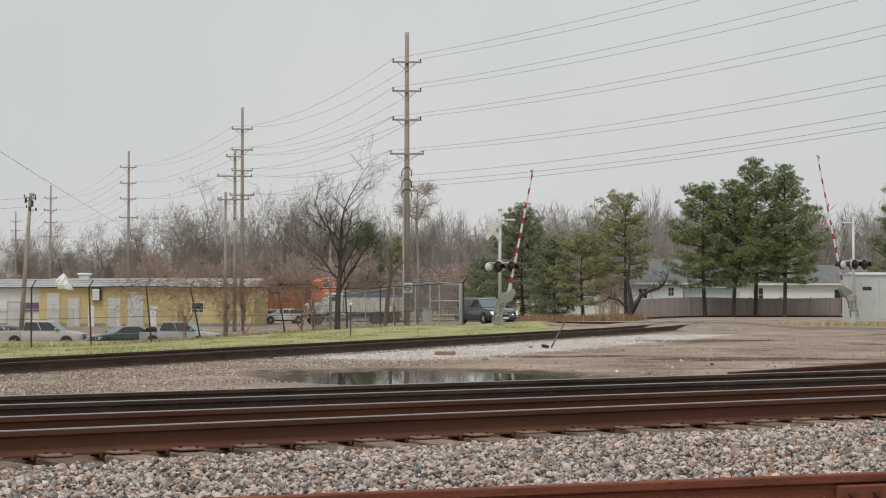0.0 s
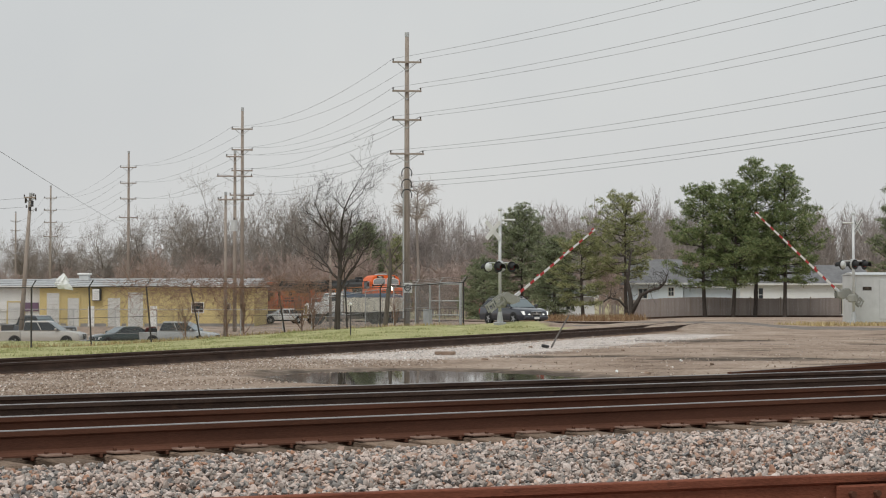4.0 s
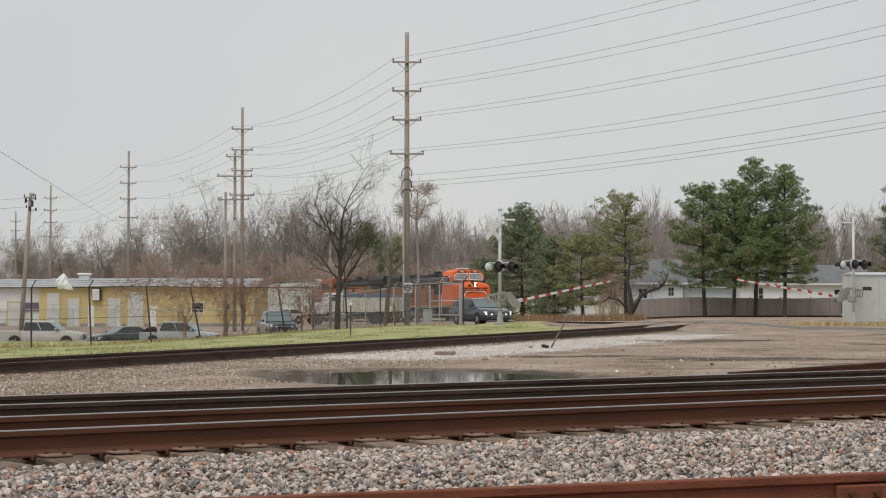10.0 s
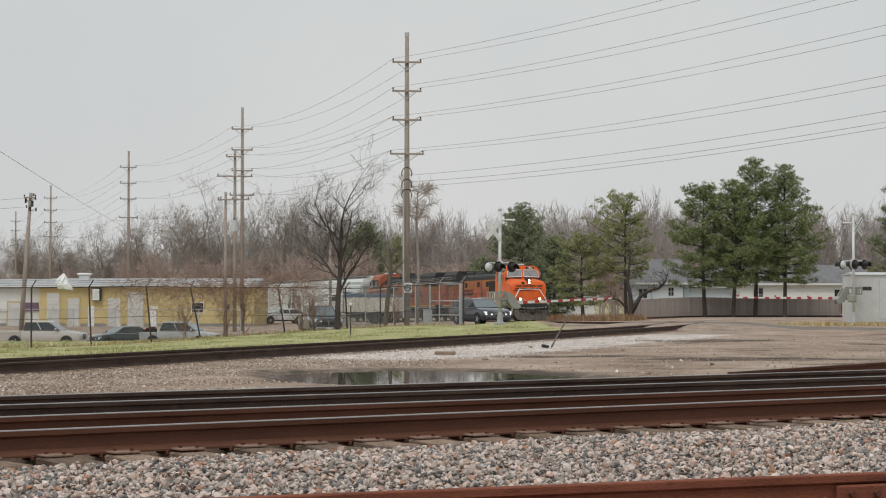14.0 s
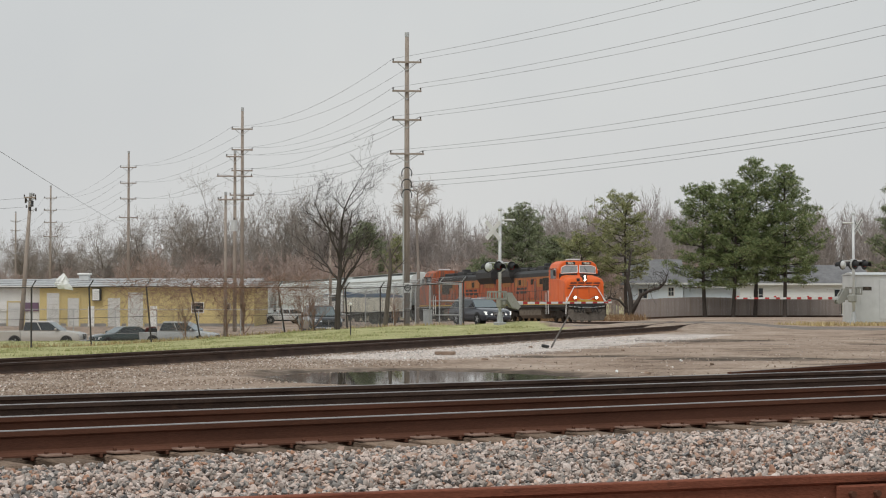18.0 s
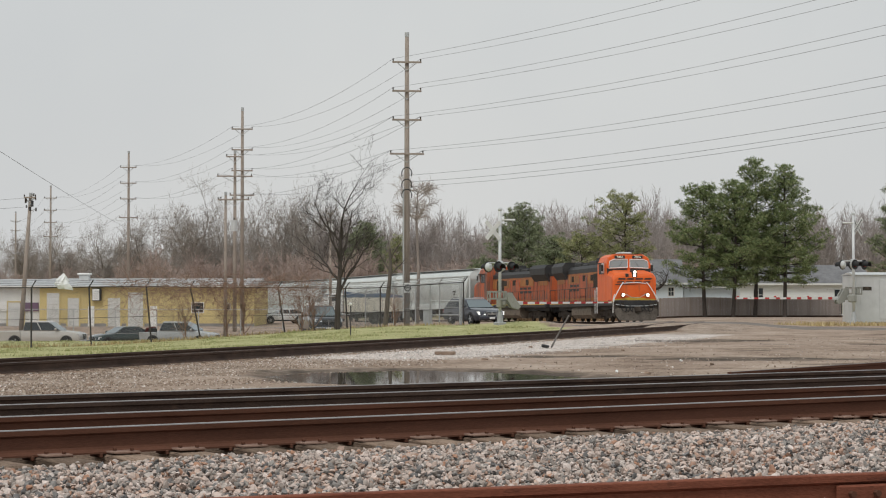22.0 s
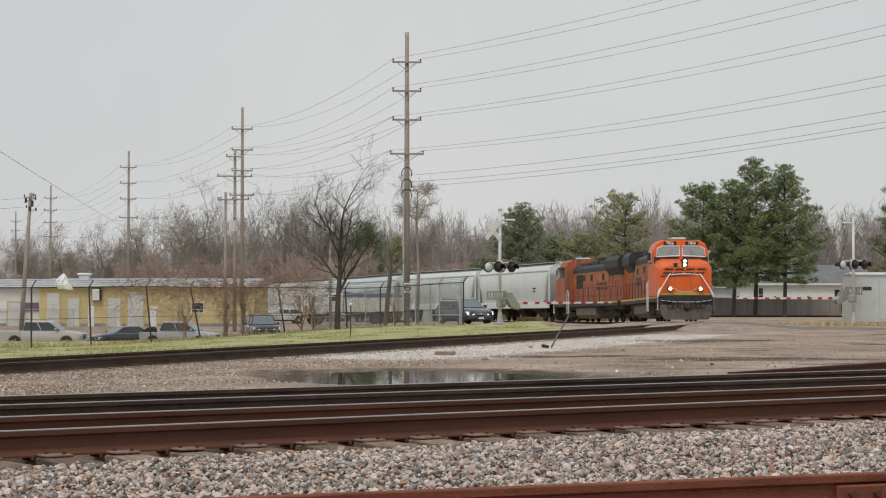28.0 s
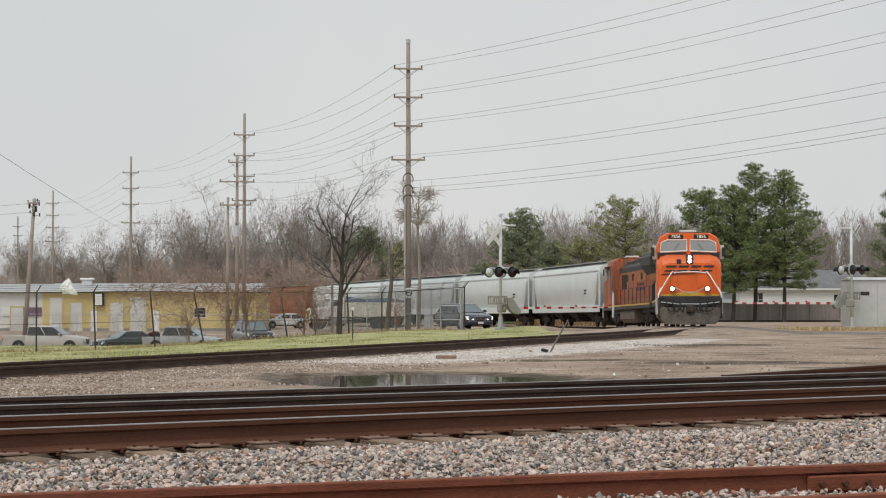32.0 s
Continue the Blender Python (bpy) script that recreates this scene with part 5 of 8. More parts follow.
def build_vehicles():
    # the wagon that comes to the gate, stops, and backs off
    hd = heading(0.56, -0.83)
    wagon = car("station_wagon", pose(2.5, 109.5, 0), "dark slate blue station wagon waiting at the crossing", "car", SLATE, 4.78, 1.82, 1.50, (1.05, 0.25, -1.75, -2.25), 0.95, 0.98, 1.0, axles=(1.42, -1.29), lit=True, group="")
    # metres forward of its resting place
    run = [(0, 0.55), (0.5, 1.9), (1, 2.65), (1.5, 3.05), (2, 3.15), (3.5, 3.15), (4.5, 2.95), (5.5, 2.35), (6, 1.9), (6.5, 1.42), (7, 0.97), (7.5, 0.5), (8, 0.14), (8.6, 0.0), (20.9, 0.0), (21.5, -0.3), (22, -0.58), (22.5, -0.88), (23, -1.08), (23.6, -1.18), (26, -1.35), (29, -1.55), (32, -1.6)]
    d = Vector((0.56, -0.83, 0)).normalized()
    rows = []
    for t, k in run:
        p = Vector((2.15, 118.5, 0)) + d * k * 1.08
        rows.append((t, pose(p.x, p.y, gz(p.x, p.y) + 0.03, 0, 0, float(np.interp(k, [-1.6, 0, 1.9, 3.15], [-67, -64, -62, -60])))))
    MOVERS.append((wagon, rows))
    roll_wheels(wagon, 0.33, [(t, k * 1.08) for t, k in run])
    # the dark pickup that drives up behind the fence, waits, and backs off again
    pick = car("pickup_truck", pose(-9, 133, 0), "charcoal full-size pickup truck driving behind the fence", "pickup truck", CHARCOAL, 5.8, 2.02, 1.92, (1.0, 0.35, -1.25, -1.5), 1.16, 1.2, 1.2, wheel_r=0.39, axles=(1.85, -1.75), bed=1.25, tall_grille=True, group="")
    seen = [(0, -34.0), (3.5, -30.2), (5.0, -27.6), (5.5, -26.5), (6, -24.7), (6.5, -22.4), (7, -20.5), (7.5, -18.6), (8, -16.8), (8.5, -15.0), (9, -13.4), (9.5, -12.2), (10, -11.2), (10.5, -10.3), (11, -9.5), (11.5, -8.8), (12, -8.3), (13, -8.1), (22, -8.1), (23, -8.25), (24, -8.8), (25, -9.5), (26.3, -10.9), (27.5, -12.1), (28, -12.5), (29, -13.0), (30, -13.2), (31, -13.3), (32, -13.3)]
    rows = []
    for t, x in seen:
        y = float(np.interp(x, [-34, -25, -17, -13.4, -8.5], [149.5, 147, 143, 140, 134.5]))
        turn = float(np.interp(x, [-34, -22, -16, -12.5], [-25, -45, -58, -76]))
        rows.append((t, pose(x, y, gz(x, y) + 0.02, 0, 0, turn)))
    MOVERS.append((pick, rows))
    roll_wheels(pick, 0.39, [(t, x * 1.4) for t, x in seen])
    z = lambda x, y: gz(x, y) + 0.01
    car("pickup_truck", pose(-26.7, 136, z(-26.7, 136), 0, 0, heading(1, -0.12)), "champagne silver crew-cab pickup truck parked behind the fence", "pickup truck", PALE, 5.6, 1.8, 1.80, (1.42, 0.5, -1.05, -1.15), 1.12, 1.16, 1.1, wheel_r=0.38, axles=(1.85, -1.7), bed=1.12)
    car("car", pose(-21.6, 137, z(-21.6, 137), 0, 0, heading(-1, -0.7)), "dark green sedan parked behind the fence", "car", DARK_GREEN, 4.3, 1.75, 1.40, (0.95, 0.2, -1.0, -1.75), 0.92, 0.95, 0.98)
    car("pickup_truck", pose(-17.7, 137, z(-17.7, 137), 0, 0, heading(1, -0.25)), "silver grey pickup truck with scrap in its bed", "pickup truck", SILVER_CAR, 5.3, 1.8, 1.74, (1.45, 0.55, -0.95, -1.2), 1.06, 1.12, 1.1, wheel_r=0.37, axles=(1.7, -1.6), bed=1.02)
    junk = thing("scrap_pile", pose(-19.4, 137.4, z(-19.4, 137.4) + 0.68, 0, 0, -14), "dark reddish pile of scrap in a pickup bed", "scrap")
    rng = random.Random(9)
    for k in range(9):
        a, c = rng.uniform(0.12, 0.3), rng.uniform(-0.5, 0.5)
        o = part("scrap_piece", Shape().box(-a, a, -a * 0.7, a * 0.7, 0, rng.uniform(0.3, 0.8), bevel=0.05), SCRAP_RED if k % 3 == 0 else PLASTIC, junk)
        o.matrix_basis = pose(c, rng.uniform(-0.4, 0.4), 0, rng.uniform(-15, 15), rng.uniform(-15, 15), rng.uniform(0, 90))
    car("car", pose(-15.2, 194, z(-15.2, 194), 0, 0, heading(-1, -0.3)), "white sedan parked beside the dump truck", "car", WHITE_CAR, 4.6, 1.78, 1.42, (0.95, 0.2, -1.0, -1.75), 0.92, 0.96, 1.0)
    dump_truck(pose(-7.9, 178, z(-7.9, 178) + 0.02, 0, 0, heading(-1, -0.28)))


def dump_truck(m):
    t = thing("dump_truck", m, "white dump truck with a blue tarpaulin parked behind the fence", "dump truck", "parked vehicles")
    CREAM = surf("cream painted dump body", (0.74, 0.71, 0.60), (0.82, 0.80, 0.70), 0.8, 0.6, 0, 0.05, 30, (0.5, 0.42, 0.32), 0.3, streak=True)
    TARP = surf("dark blue tarpaulin", (0.03, 0.055, 0.10), (0.06, 0.10, 0.16), 1.5, 0.6, 0, 0.5, 12)
    part("chassis", Shape().box(-4.2, 3.9, -0.45, 0.45, 0.75, 1.05, bevel=0.03), GRIME, t)
    part("dump_body", Shape().loft([[(x, -1.2, z0), (x, -1.25, 2.35), (x, 1.25, 2.35), (x, 1.2, z0)] for x, z0 in ((-4.5, 1.15), (1.0, 1.1))]), CREAM, t)
    for i in range(8):
        for s in (-1, 1):
            part("side_stake", Shape().box(-4.4 + i * 0.75, -4.3 + i * 0.75, s * 1.28 - 0.05, s * 1.28 + 0.05, 1.15, 2.4, bevel=0.015), CREAM, t)
    part("tarpaulin", Shape().loft([[(x, -1.25, 2.36), (x, -0.8, 2.36 + h), (x, 0, 2.4 + h * 1.2), (x, 0.8, 2.36 + h), (x, 1.25, 2.36)] for x, h in ((-4.4, 0.12), (-2.8, 0.3), (-1.0, 0.22), (0.95, 0.45))]), TARP, t)
    part("cab", Shape().loft([[(x, -w, 1.1), (x, -w, zr - 0.2), (x, -w + 0.15, zr), (x, w - 0.15, zr), (x, w, zr - 0.2), (x, w, 1.1)] for x, w, zr in ((1.15, 1.12, 2.75), (1.4, 1.15, 2.8), (2.3, 1.12, 2.75), (2.6, 1.1, 2.2))]), WHITE, t)
    part("bonnet", Shape().loft([[(x, -w, 0.95), (x, -w, zr - 0.2), (x, -w + 0.2, zr), (x, w - 0.2, zr), (x, w, zr - 0.2), (x, w, 0.95)] for x, w, zr in ((2.5, 0.95, 2.0), (4.0, 0.85, 1.85), (4.15, 0.8, 1.75))]), WHITE, t)
    part("windscreen", Shape().prism([(2.34, 2.68), (2.58, 2.12), (2.62, 2.12), (2.38, 2.68)], "y", -0.95, 0.95), CAR_GLASS, t)
    for s in (-1, 1):
        part("side_window", Shape().box(1.5, 2.25, s * 1.15 - 0.01, s * 1.15 + 0.01, 2.05, 2.6), CAR_GLASS, t)
        part("mudguard", Shape().prism([(2.75, 0.95), (2.95, 1.3), (3.6, 1.35), (3.95, 0.95)], "y", s * 1.15 - 0.2, s * 1.15 + 0.1), WHITE, t)
        part("exhaust_stack", Shape().tube([(1.05, s * 0.9, 1.0), (1.05, s * 0.9, 3.2)], 0.07, 8), CHROME, t)
        part("headlight", Shape().box(4.0, 4.12, s * 0.95 - 0.14, s * 0.95 + 0.14, 1.15, 1.35, bevel=0.03), HEADLAMP, t)
        part("fuel_tank", Shape().tube([(0.9, s * 0.95, 0.75), (2.2, s * 0.95, 0.75)], 0.28, 12), CHROME, t)
    part("bumper", Shape().box(4.1, 4.25, -1.15, 1.15, 0.55, 0.85, bevel=0.04), CHROME, t)
    part("grille", Shape().box(4.14, 4.17, -0.55, 0.55, 0.95, 1.65, bevel=0.02), CHROME, t)
    wm = Shape().tube([(0, -0.14, 0), (0, 0.14, 0)], 0.5, 18).tube([(0, -0.16, 0), (0, 0.16, 0)], 0.26, 12, 1).mesh("wheel", [RUBBER, GRIME])
    for x in (3.35, -2.2, -3.4):
        for s in (-1.0, 1.0):
            part("wheel", wm, None, t, at=pose(x, s, 0.5))


build_vehicles()


# ---- fences ----
FENCE_DARK = surf("dark fence post", (0.045, 0.042, 0.04), (0.09, 0.085, 0.08), 4, 0.7, 0.3, 0.2, 30, (0.12, 0.07, 0.05), 0.3)
LINK = plain("dull chain link wire", (0.17, 0.17, 0.165), 0.6, 0.3)


def chain_fence(name, label, pts, top, material, barbed=True, leans=(), rail=True, link=True):
    """A chain-link fence through points on the ground, with posts at the points."""
    t = thing(name, pose(0, 0, 0), label, "fence")
    tops = []
    for i, (x, y) in enumerate(pts):
        z = gz(x, y)
        ln = leans[i] if i < len(leans) else 0.0
        tp = Vector((x + ln, y, top[i]))
        tops.append(tp)
        p = part("post", Shape().tube([(x, y, z - 0.1), tp], 0.038, 8), material, t)
        part("post_cap", Shape().ball(tp, 0.05), material, p)
        if barbed:
            part("barb_arm", Shape().tube([tp, tp + Vector((0.22, -0.22, 0.3))], 0.025, 6), material, p)
    for a, b in zip(tops, tops[1:]):
        if rail:
            part("top_rail", Shape().tube([a, b], 0.024, 6), material, t)
        part("tension_wire", Shape().tube([a - Vector((0, 0, 1.35)), b - Vector((0, 0, 1.35))], 0.012, 4), material, t)
        if barbed:
            sh = Shape()
            for k in (0.35, 0.68, 1.0):
                o = Vector((0.22, -0.22, 0.3)) * k
                mid = (a + b) / 2 + o - Vector((0, 0, 0.04))
                sh.tube([a + o, mid, b + o], 0.008, 4)
            part("barbed_wire", sh, material, t)
    if link:
        sh = Shape()
        for (a, b), (g, h) in zip(zip(tops, tops[1:]), zip(pts, pts[1:])):
            n = max(2, int((b - a).length / 0.09))
            za, zb = gz(*g), gz(*h)
            for i in range(n):
                for s in (0, 1):
                    u0, u1 = i / n, min(1.0, (i + 20) / n)
                    f = (u1 - u0) * n / 20
                    lo0, hi0 = Vector((a.x + (b.x - a.x) * u0, a.y + (b.y - a.y) * u0, za + (zb - za) * u0)), a.lerp(b, u0)
                    lo1, hi1 = Vector((a.x + (b.x - a.x) * u1, a.y + (b.y - a.y) * u1, za + (zb - za) * u1)), a.lerp(b, u1)
                    p, q = (lo0, lo1.lerp(hi1, f)) if s == 0 else (hi0, hi1.lerp(lo1, f))
                    d = (q - p).normalized()
                    w = Vector((0, 0, 1)).cross(d).normalized() * 0.002
                    e = d.cross(w).normalized() * 0.002
                    sh.add([p + w, p - w + e, p - w - e, q + w, q - w + e, q - w - e], [(0, 1, 4, 3), (1, 2, 5, 4), (2, 0, 3, 5)])
        part("chain_link", sh, LINK, t)
    return t


def build_fences():
    chain_fence("chain_link_fence", "old dark chain-link fence with barbed wire and leaning posts", [(-27, 82), (-21.3, 84), (-17.4, 86), (-15.3, 88.5), (-13.1, 91.5), (-11.3, 95), (-7.6, 98), (-4.8, 102), (-3.3, 107), (1.1, 109)],
                [1.45, 1.45, 1.46, 1.50, 1.55, 1.52, 1.52, 1.50, 1.55, 1.85], FENCE_DARK, leans=(0, 0, 0.0, -0.1, -0.25, -0.5, -0.35, -0.1, 0, 0))
    chain_fence("chain_link_fence", "galvanised chain-link yard fence with barbed wire", [(1.0, 109.6), (-0.2, 113), (-1.6, 118), (-3.0, 124), (-5.0, 131), (-7, 138), (-9.5, 147)],
                [1.85, 1.85, 1.78, 1.62, 1.40, 1.15, 0.9], GALV)
    # the open gate leaf near the corner
    g = thing("fence_gate", pose(0, 0, 0), "galvanised pipe gate with chain-link beside the fence corner", "gate")
    za = gz(-0.6, 108.6)
    for x in (-0.7, 0.9):
        part("gate_post", Shape().tube([(x, 108.5, za), (x, 108.5, 1.8)], 0.045, 8), GALV, g)
    for z in (0.1, 0.85, 1.75):
        part("gate_rail", Shape().tube([(-0.7, 108.5, z), (0.9, 108.5, z)], 0.028, 6), GALV, g)
    # low fence in front of the yellow building
    pts = [(-44 + i * 3.2, 156 - i * 0.35) for i in range(11)]
    chain_fence("chain_link_fence", "grey chain-link fence before the yellow building", pts, [0.12] * 11, GALV, barbed=False)
    # board fence before the houses
    BOARD = surf("weathered fence board", (0.33, 0.285, 0.265), (0.42, 0.37, 0.345), 1.5, 0.9, 0, 0.3, 25, (0.25, 0.22, 0.205), 0.3, vary=0.10, stretch=(4, 4, 0.5))
    f = thing("board_fence", pose(0, 0, 0), "weathered grey brown wooden board privacy fence", "fence")
    bm = Shape().box(-0.073, 0.073, -0.012, 0.012, 0, 1.8, bevel=0.004).mesh("board", BOARD)
    n = int((36.4 - 17.0) / 0.15)
    for i in range(n):
        x = 17.0 + i * 0.15
        y = 186
        part("board", bm, None, f, at=pose(x, y, gz(x, y) - 0.03 + random.uniform(-0.02, 0.02) + 0.06 * math.sin(i * 0.05)))
    for i in range(8):
        x = 17.1 + i * 2.75
        part("fence_post", Shape().box(x - 0.05, x + 0.05, 185.9, 185.97, gz(x, 186) - 0.1, gz(x, 186) + 1.85, bevel=0.01), POLE_WOOD, f)
    # an old rail lies along the fence's foot
    r = thing("old_rail", pose(0, 0, 0), "dark rusty rail lying along the foot of the board fence", "rail")
    part("rail", rail_mesh("rail", [Vector((x, 184.6, gz(x, 184.6) - 0.02)) for x in np.linspace(9.5, 36.6, 12)], [RAIL_DARK, RAIL_DARK]), None, r)
    for z in (0.4, 1.4):
        part("fence_rail", Shape().box(17, 36.4, 186.02, 186.06, gz(27, 186) + z, gz(27, 186) + z + 0.09), BOARD, f)


build_fences()


# ---- buildings ----
OCHRE = surf("ochre yellow painted block wall", (0.56, 0.45, 0.215), (0.66, 0.535, 0.27), 0.5, 0.8, 0, 0.2, 8, (0.47, 0.385, 0.21), 0.32, streak=True)
OFFWHITE = surf("off-white metal siding", (0.60, 0.60, 0.58), (0.70, 0.70, 0.68), 0.5, 0.7, 0, 0.1, 10, (0.48, 0.46, 0.43), 0.3, streak=True)
ROOF_METAL = surf("grey metal roof", (0.36, 0.37, 0.38), (0.48, 0.49, 0.49), 0.6, 0.6, 0.2, 0.1, 10, (0.28, 0.25, 0.22), 0.35)
SHUTTER = surf("white roller shutter", (0.60, 0.60, 0.58), (0.70, 0.70, 0.68), 1, 0.6, 0, 0.05, 20, (0.45, 0.43, 0.40), 0.3, streak=True)
CONCRETE = surf("grey block base", (0.24, 0.23, 0.22), (0.33, 0.32, 0.31), 1, 0.9, 0, 0.2, 15)


def shop_block(name, label, x0, x1, y, depth, z0, eave, ridge, wall, doors, windows):
    """A low commercial block that faces the camera; doors: x, width, height; windows: x, z, width, height."""
    t = thing(name, pose(0, 0, 0), label, "building")
    w = Shape().box(x0, x1, y, y + depth, z0 - 0.3, eave)
    part("wall", w, wall, t)
    part("base_course", Shape().box(x0 - 0.02, x1 + 0.02, y - 0.03, y - 0.004, z0 - 0.3, z0 + 0.45), CONCRETE, t)
    part("roof", Shape().prism([(y - 0.35, eave), (y - 0.35, eave + 0.14), (y + depth * 0.5, ridge), (y + depth + 0.3, eave + 0.1), (y + depth + 0.3, eave)], "x", x0 - 0.2, x1 + 0.2), ROOF_METAL, t)
    part("gutter", Shape().box(x0 - 0.2, x1 + 0.2, y - 0.47, y - 0.354, eave, eave + 0.13, bevel=0.02), OFFWHITE, t)
    for x, dw, dh in doors:
        d = part("roller_door", Shape().box(x - dw / 2, x + dw / 2, y - 0.05, y - 0.004, z0, z0 + dh), SHUTTER, t, "white roller shutter door")
        for k in range(int(dh / 0.3)):
            part("slat", Shape().box(x - dw / 2 + 0.03, x + dw / 2 - 0.03, y - 0.075, y - 0.05, z0 + k * 0.3 + 0.02, z0 + k * 0.3 + 0.26, bevel=0.01), SHUTTER, d)
        part("door_frame", Shape().box(x - dw / 2 - 0.12, x - dw / 2, y - 0.07, y - 0.004, z0, z0 + dh + 0.12).box(x + dw / 2, x + dw / 2 + 0.12, y - 0.07, y - 0.004, z0, z0 + dh + 0.12).box(x - dw / 2, x + dw / 2, y - 0.07, y - 0.004, z0 + dh, z0 + dh + 0.12), OCHRE, d)
    for x, z, ww, wh in windows:
        d = part("window", Shape().box(x - ww / 2, x + ww / 2, y - 0.03, y - 0.004, z - wh / 2, z + wh / 2), GLASS, t)
        fr = Shape()
        for a in (-ww / 2 - 0.06, ww / 2):
            fr.box(x + a, x + a + 0.06, y - 0.06, y - 0.004, z - wh / 2 - 0.06, z + wh / 2 + 0.06)
        for a in (-wh / 2 - 0.06, wh / 2):
            fr.box(x - ww / 2, x + ww / 2, y - 0.06, y - 0.004, z + a, z + a + 0.06)
        part("window_frame", fr, WHITE, d)
    return t


def build_shops():
    z0 = -1.75
    y = shop_block("workshop", "long ochre yellow workshop with white roller doors", -35.7, -16.7, 180, 14, z0, 1.9, 2.75, OCHRE,
                   [(-34.5, 1.1, 3.15), (-32.7, 1.0, 2.7), (-29.1, 1.1, 2.7), (-27.2, 1.35, 3.2)], [(-21.7, 0.1, 1.0, 0.85), (-19.1, 0.2, 0.5, 0.5)])
    part("box_sign", Shape().box(-31.0, -30.2, 179.6, 179.95, 0.7, 1.8, bevel=0.03), BLACK, y)
    part("sign_face", Shape().box(-30.95, -30.35, 179.57, 179.597, 0.75, 1.75), WHITE, y)
    for k in range(4):
        part("text_bar", Shape().box(-30.88 + 0.05 * (k % 2), -30.45, 179.558, 179.568, 0.92 + k * 0.2, 0.95 + k * 0.2), GALV, y)
    part("entry_door", Shape().box(-31.4, -30.85, 179.93, 179.99, z0, z0 + 2.0), WHITE, y)
    part("entry_door", Shape().box(-25.9, -25.3, 179.93, 179.99, z0, z0 + 2.0), WHITE, y)
    w = shop_block("warehouse", "off-white low warehouse with a flat metal roof", -64, -35.9, 181, 16, z0, 1.9, 2.7, OFFWHITE, [(-38.0, 1.4, 2.3), (-41.5, 1.6, 2.3), (-47, 2.4, 2.6)], [(-44, 0.2, 1.2, 0.8)])
    part("notice_board", Shape().box(-37.6, -35.98, 180.9, 180.99, -0.2, 0.55), plain("dull purple sign", (0.16, 0.10, 0.16), 0.6), w)
    part("notice_board", Shape().box(-39.5, -38.8, 180.9, 180.99, -0.2, 0.6), WHITE, w)
    a = thing("roof_ventilator", pose(-32.6, 185, 2.42), "pale metal rooftop ventilator on the workshop", "ventilator")
    part("housing", Shape().box(-0.45, 0.45, -0.4, 0.4, 0, 0.6, bevel=0.05), SILVER, a)
    part("cowl", Shape().box(-0.6, 0.6, -0.5, 0.5, 0.6, 0.8, bevel=0.06), WHITE, a)
    for x in (-28, -24.5):
        b = thing("roof_vent", pose(x, 185, 2.4), "low grey vent on the workshop roof", "ventilator")
        part("housing", Shape().box(-0.7, 0.7, -0.3, 0.3, 0, 0.28, bevel=0.05), ROOF_METAL, b)
    # long pale building behind the dump truck
    shop_block("storage_building", "long pale grey storage building behind the trees", -22, -8.5, 300, 12, -2.0, 1.3, 1.9, OFFWHITE, [(-18, 2.5, 2.6), (-12, 2.5, 2.6)], [])


SHINGLE = surf("grey asphalt shingles", (0.15, 0.15, 0.155), (0.24, 0.24, 0.245), 1.2, 0.95, 0, 0.5, 9, (0.12, 0.12, 0.12), 0.3)
SIDING_B = surf("pale blue house siding", (0.70, 0.77, 0.84), (0.78, 0.84, 0.89), 0.6, 0.7, 0, 0.1, 10, (0.5, 0.54, 0.57), 0.2)
SIDING_W = surf("white house siding", (0.82, 0.83, 0.83), (0.88, 0.89, 0.89), 0.6, 0.7, 0, 0.1, 10, (0.55, 0.55, 0.53), 0.2)


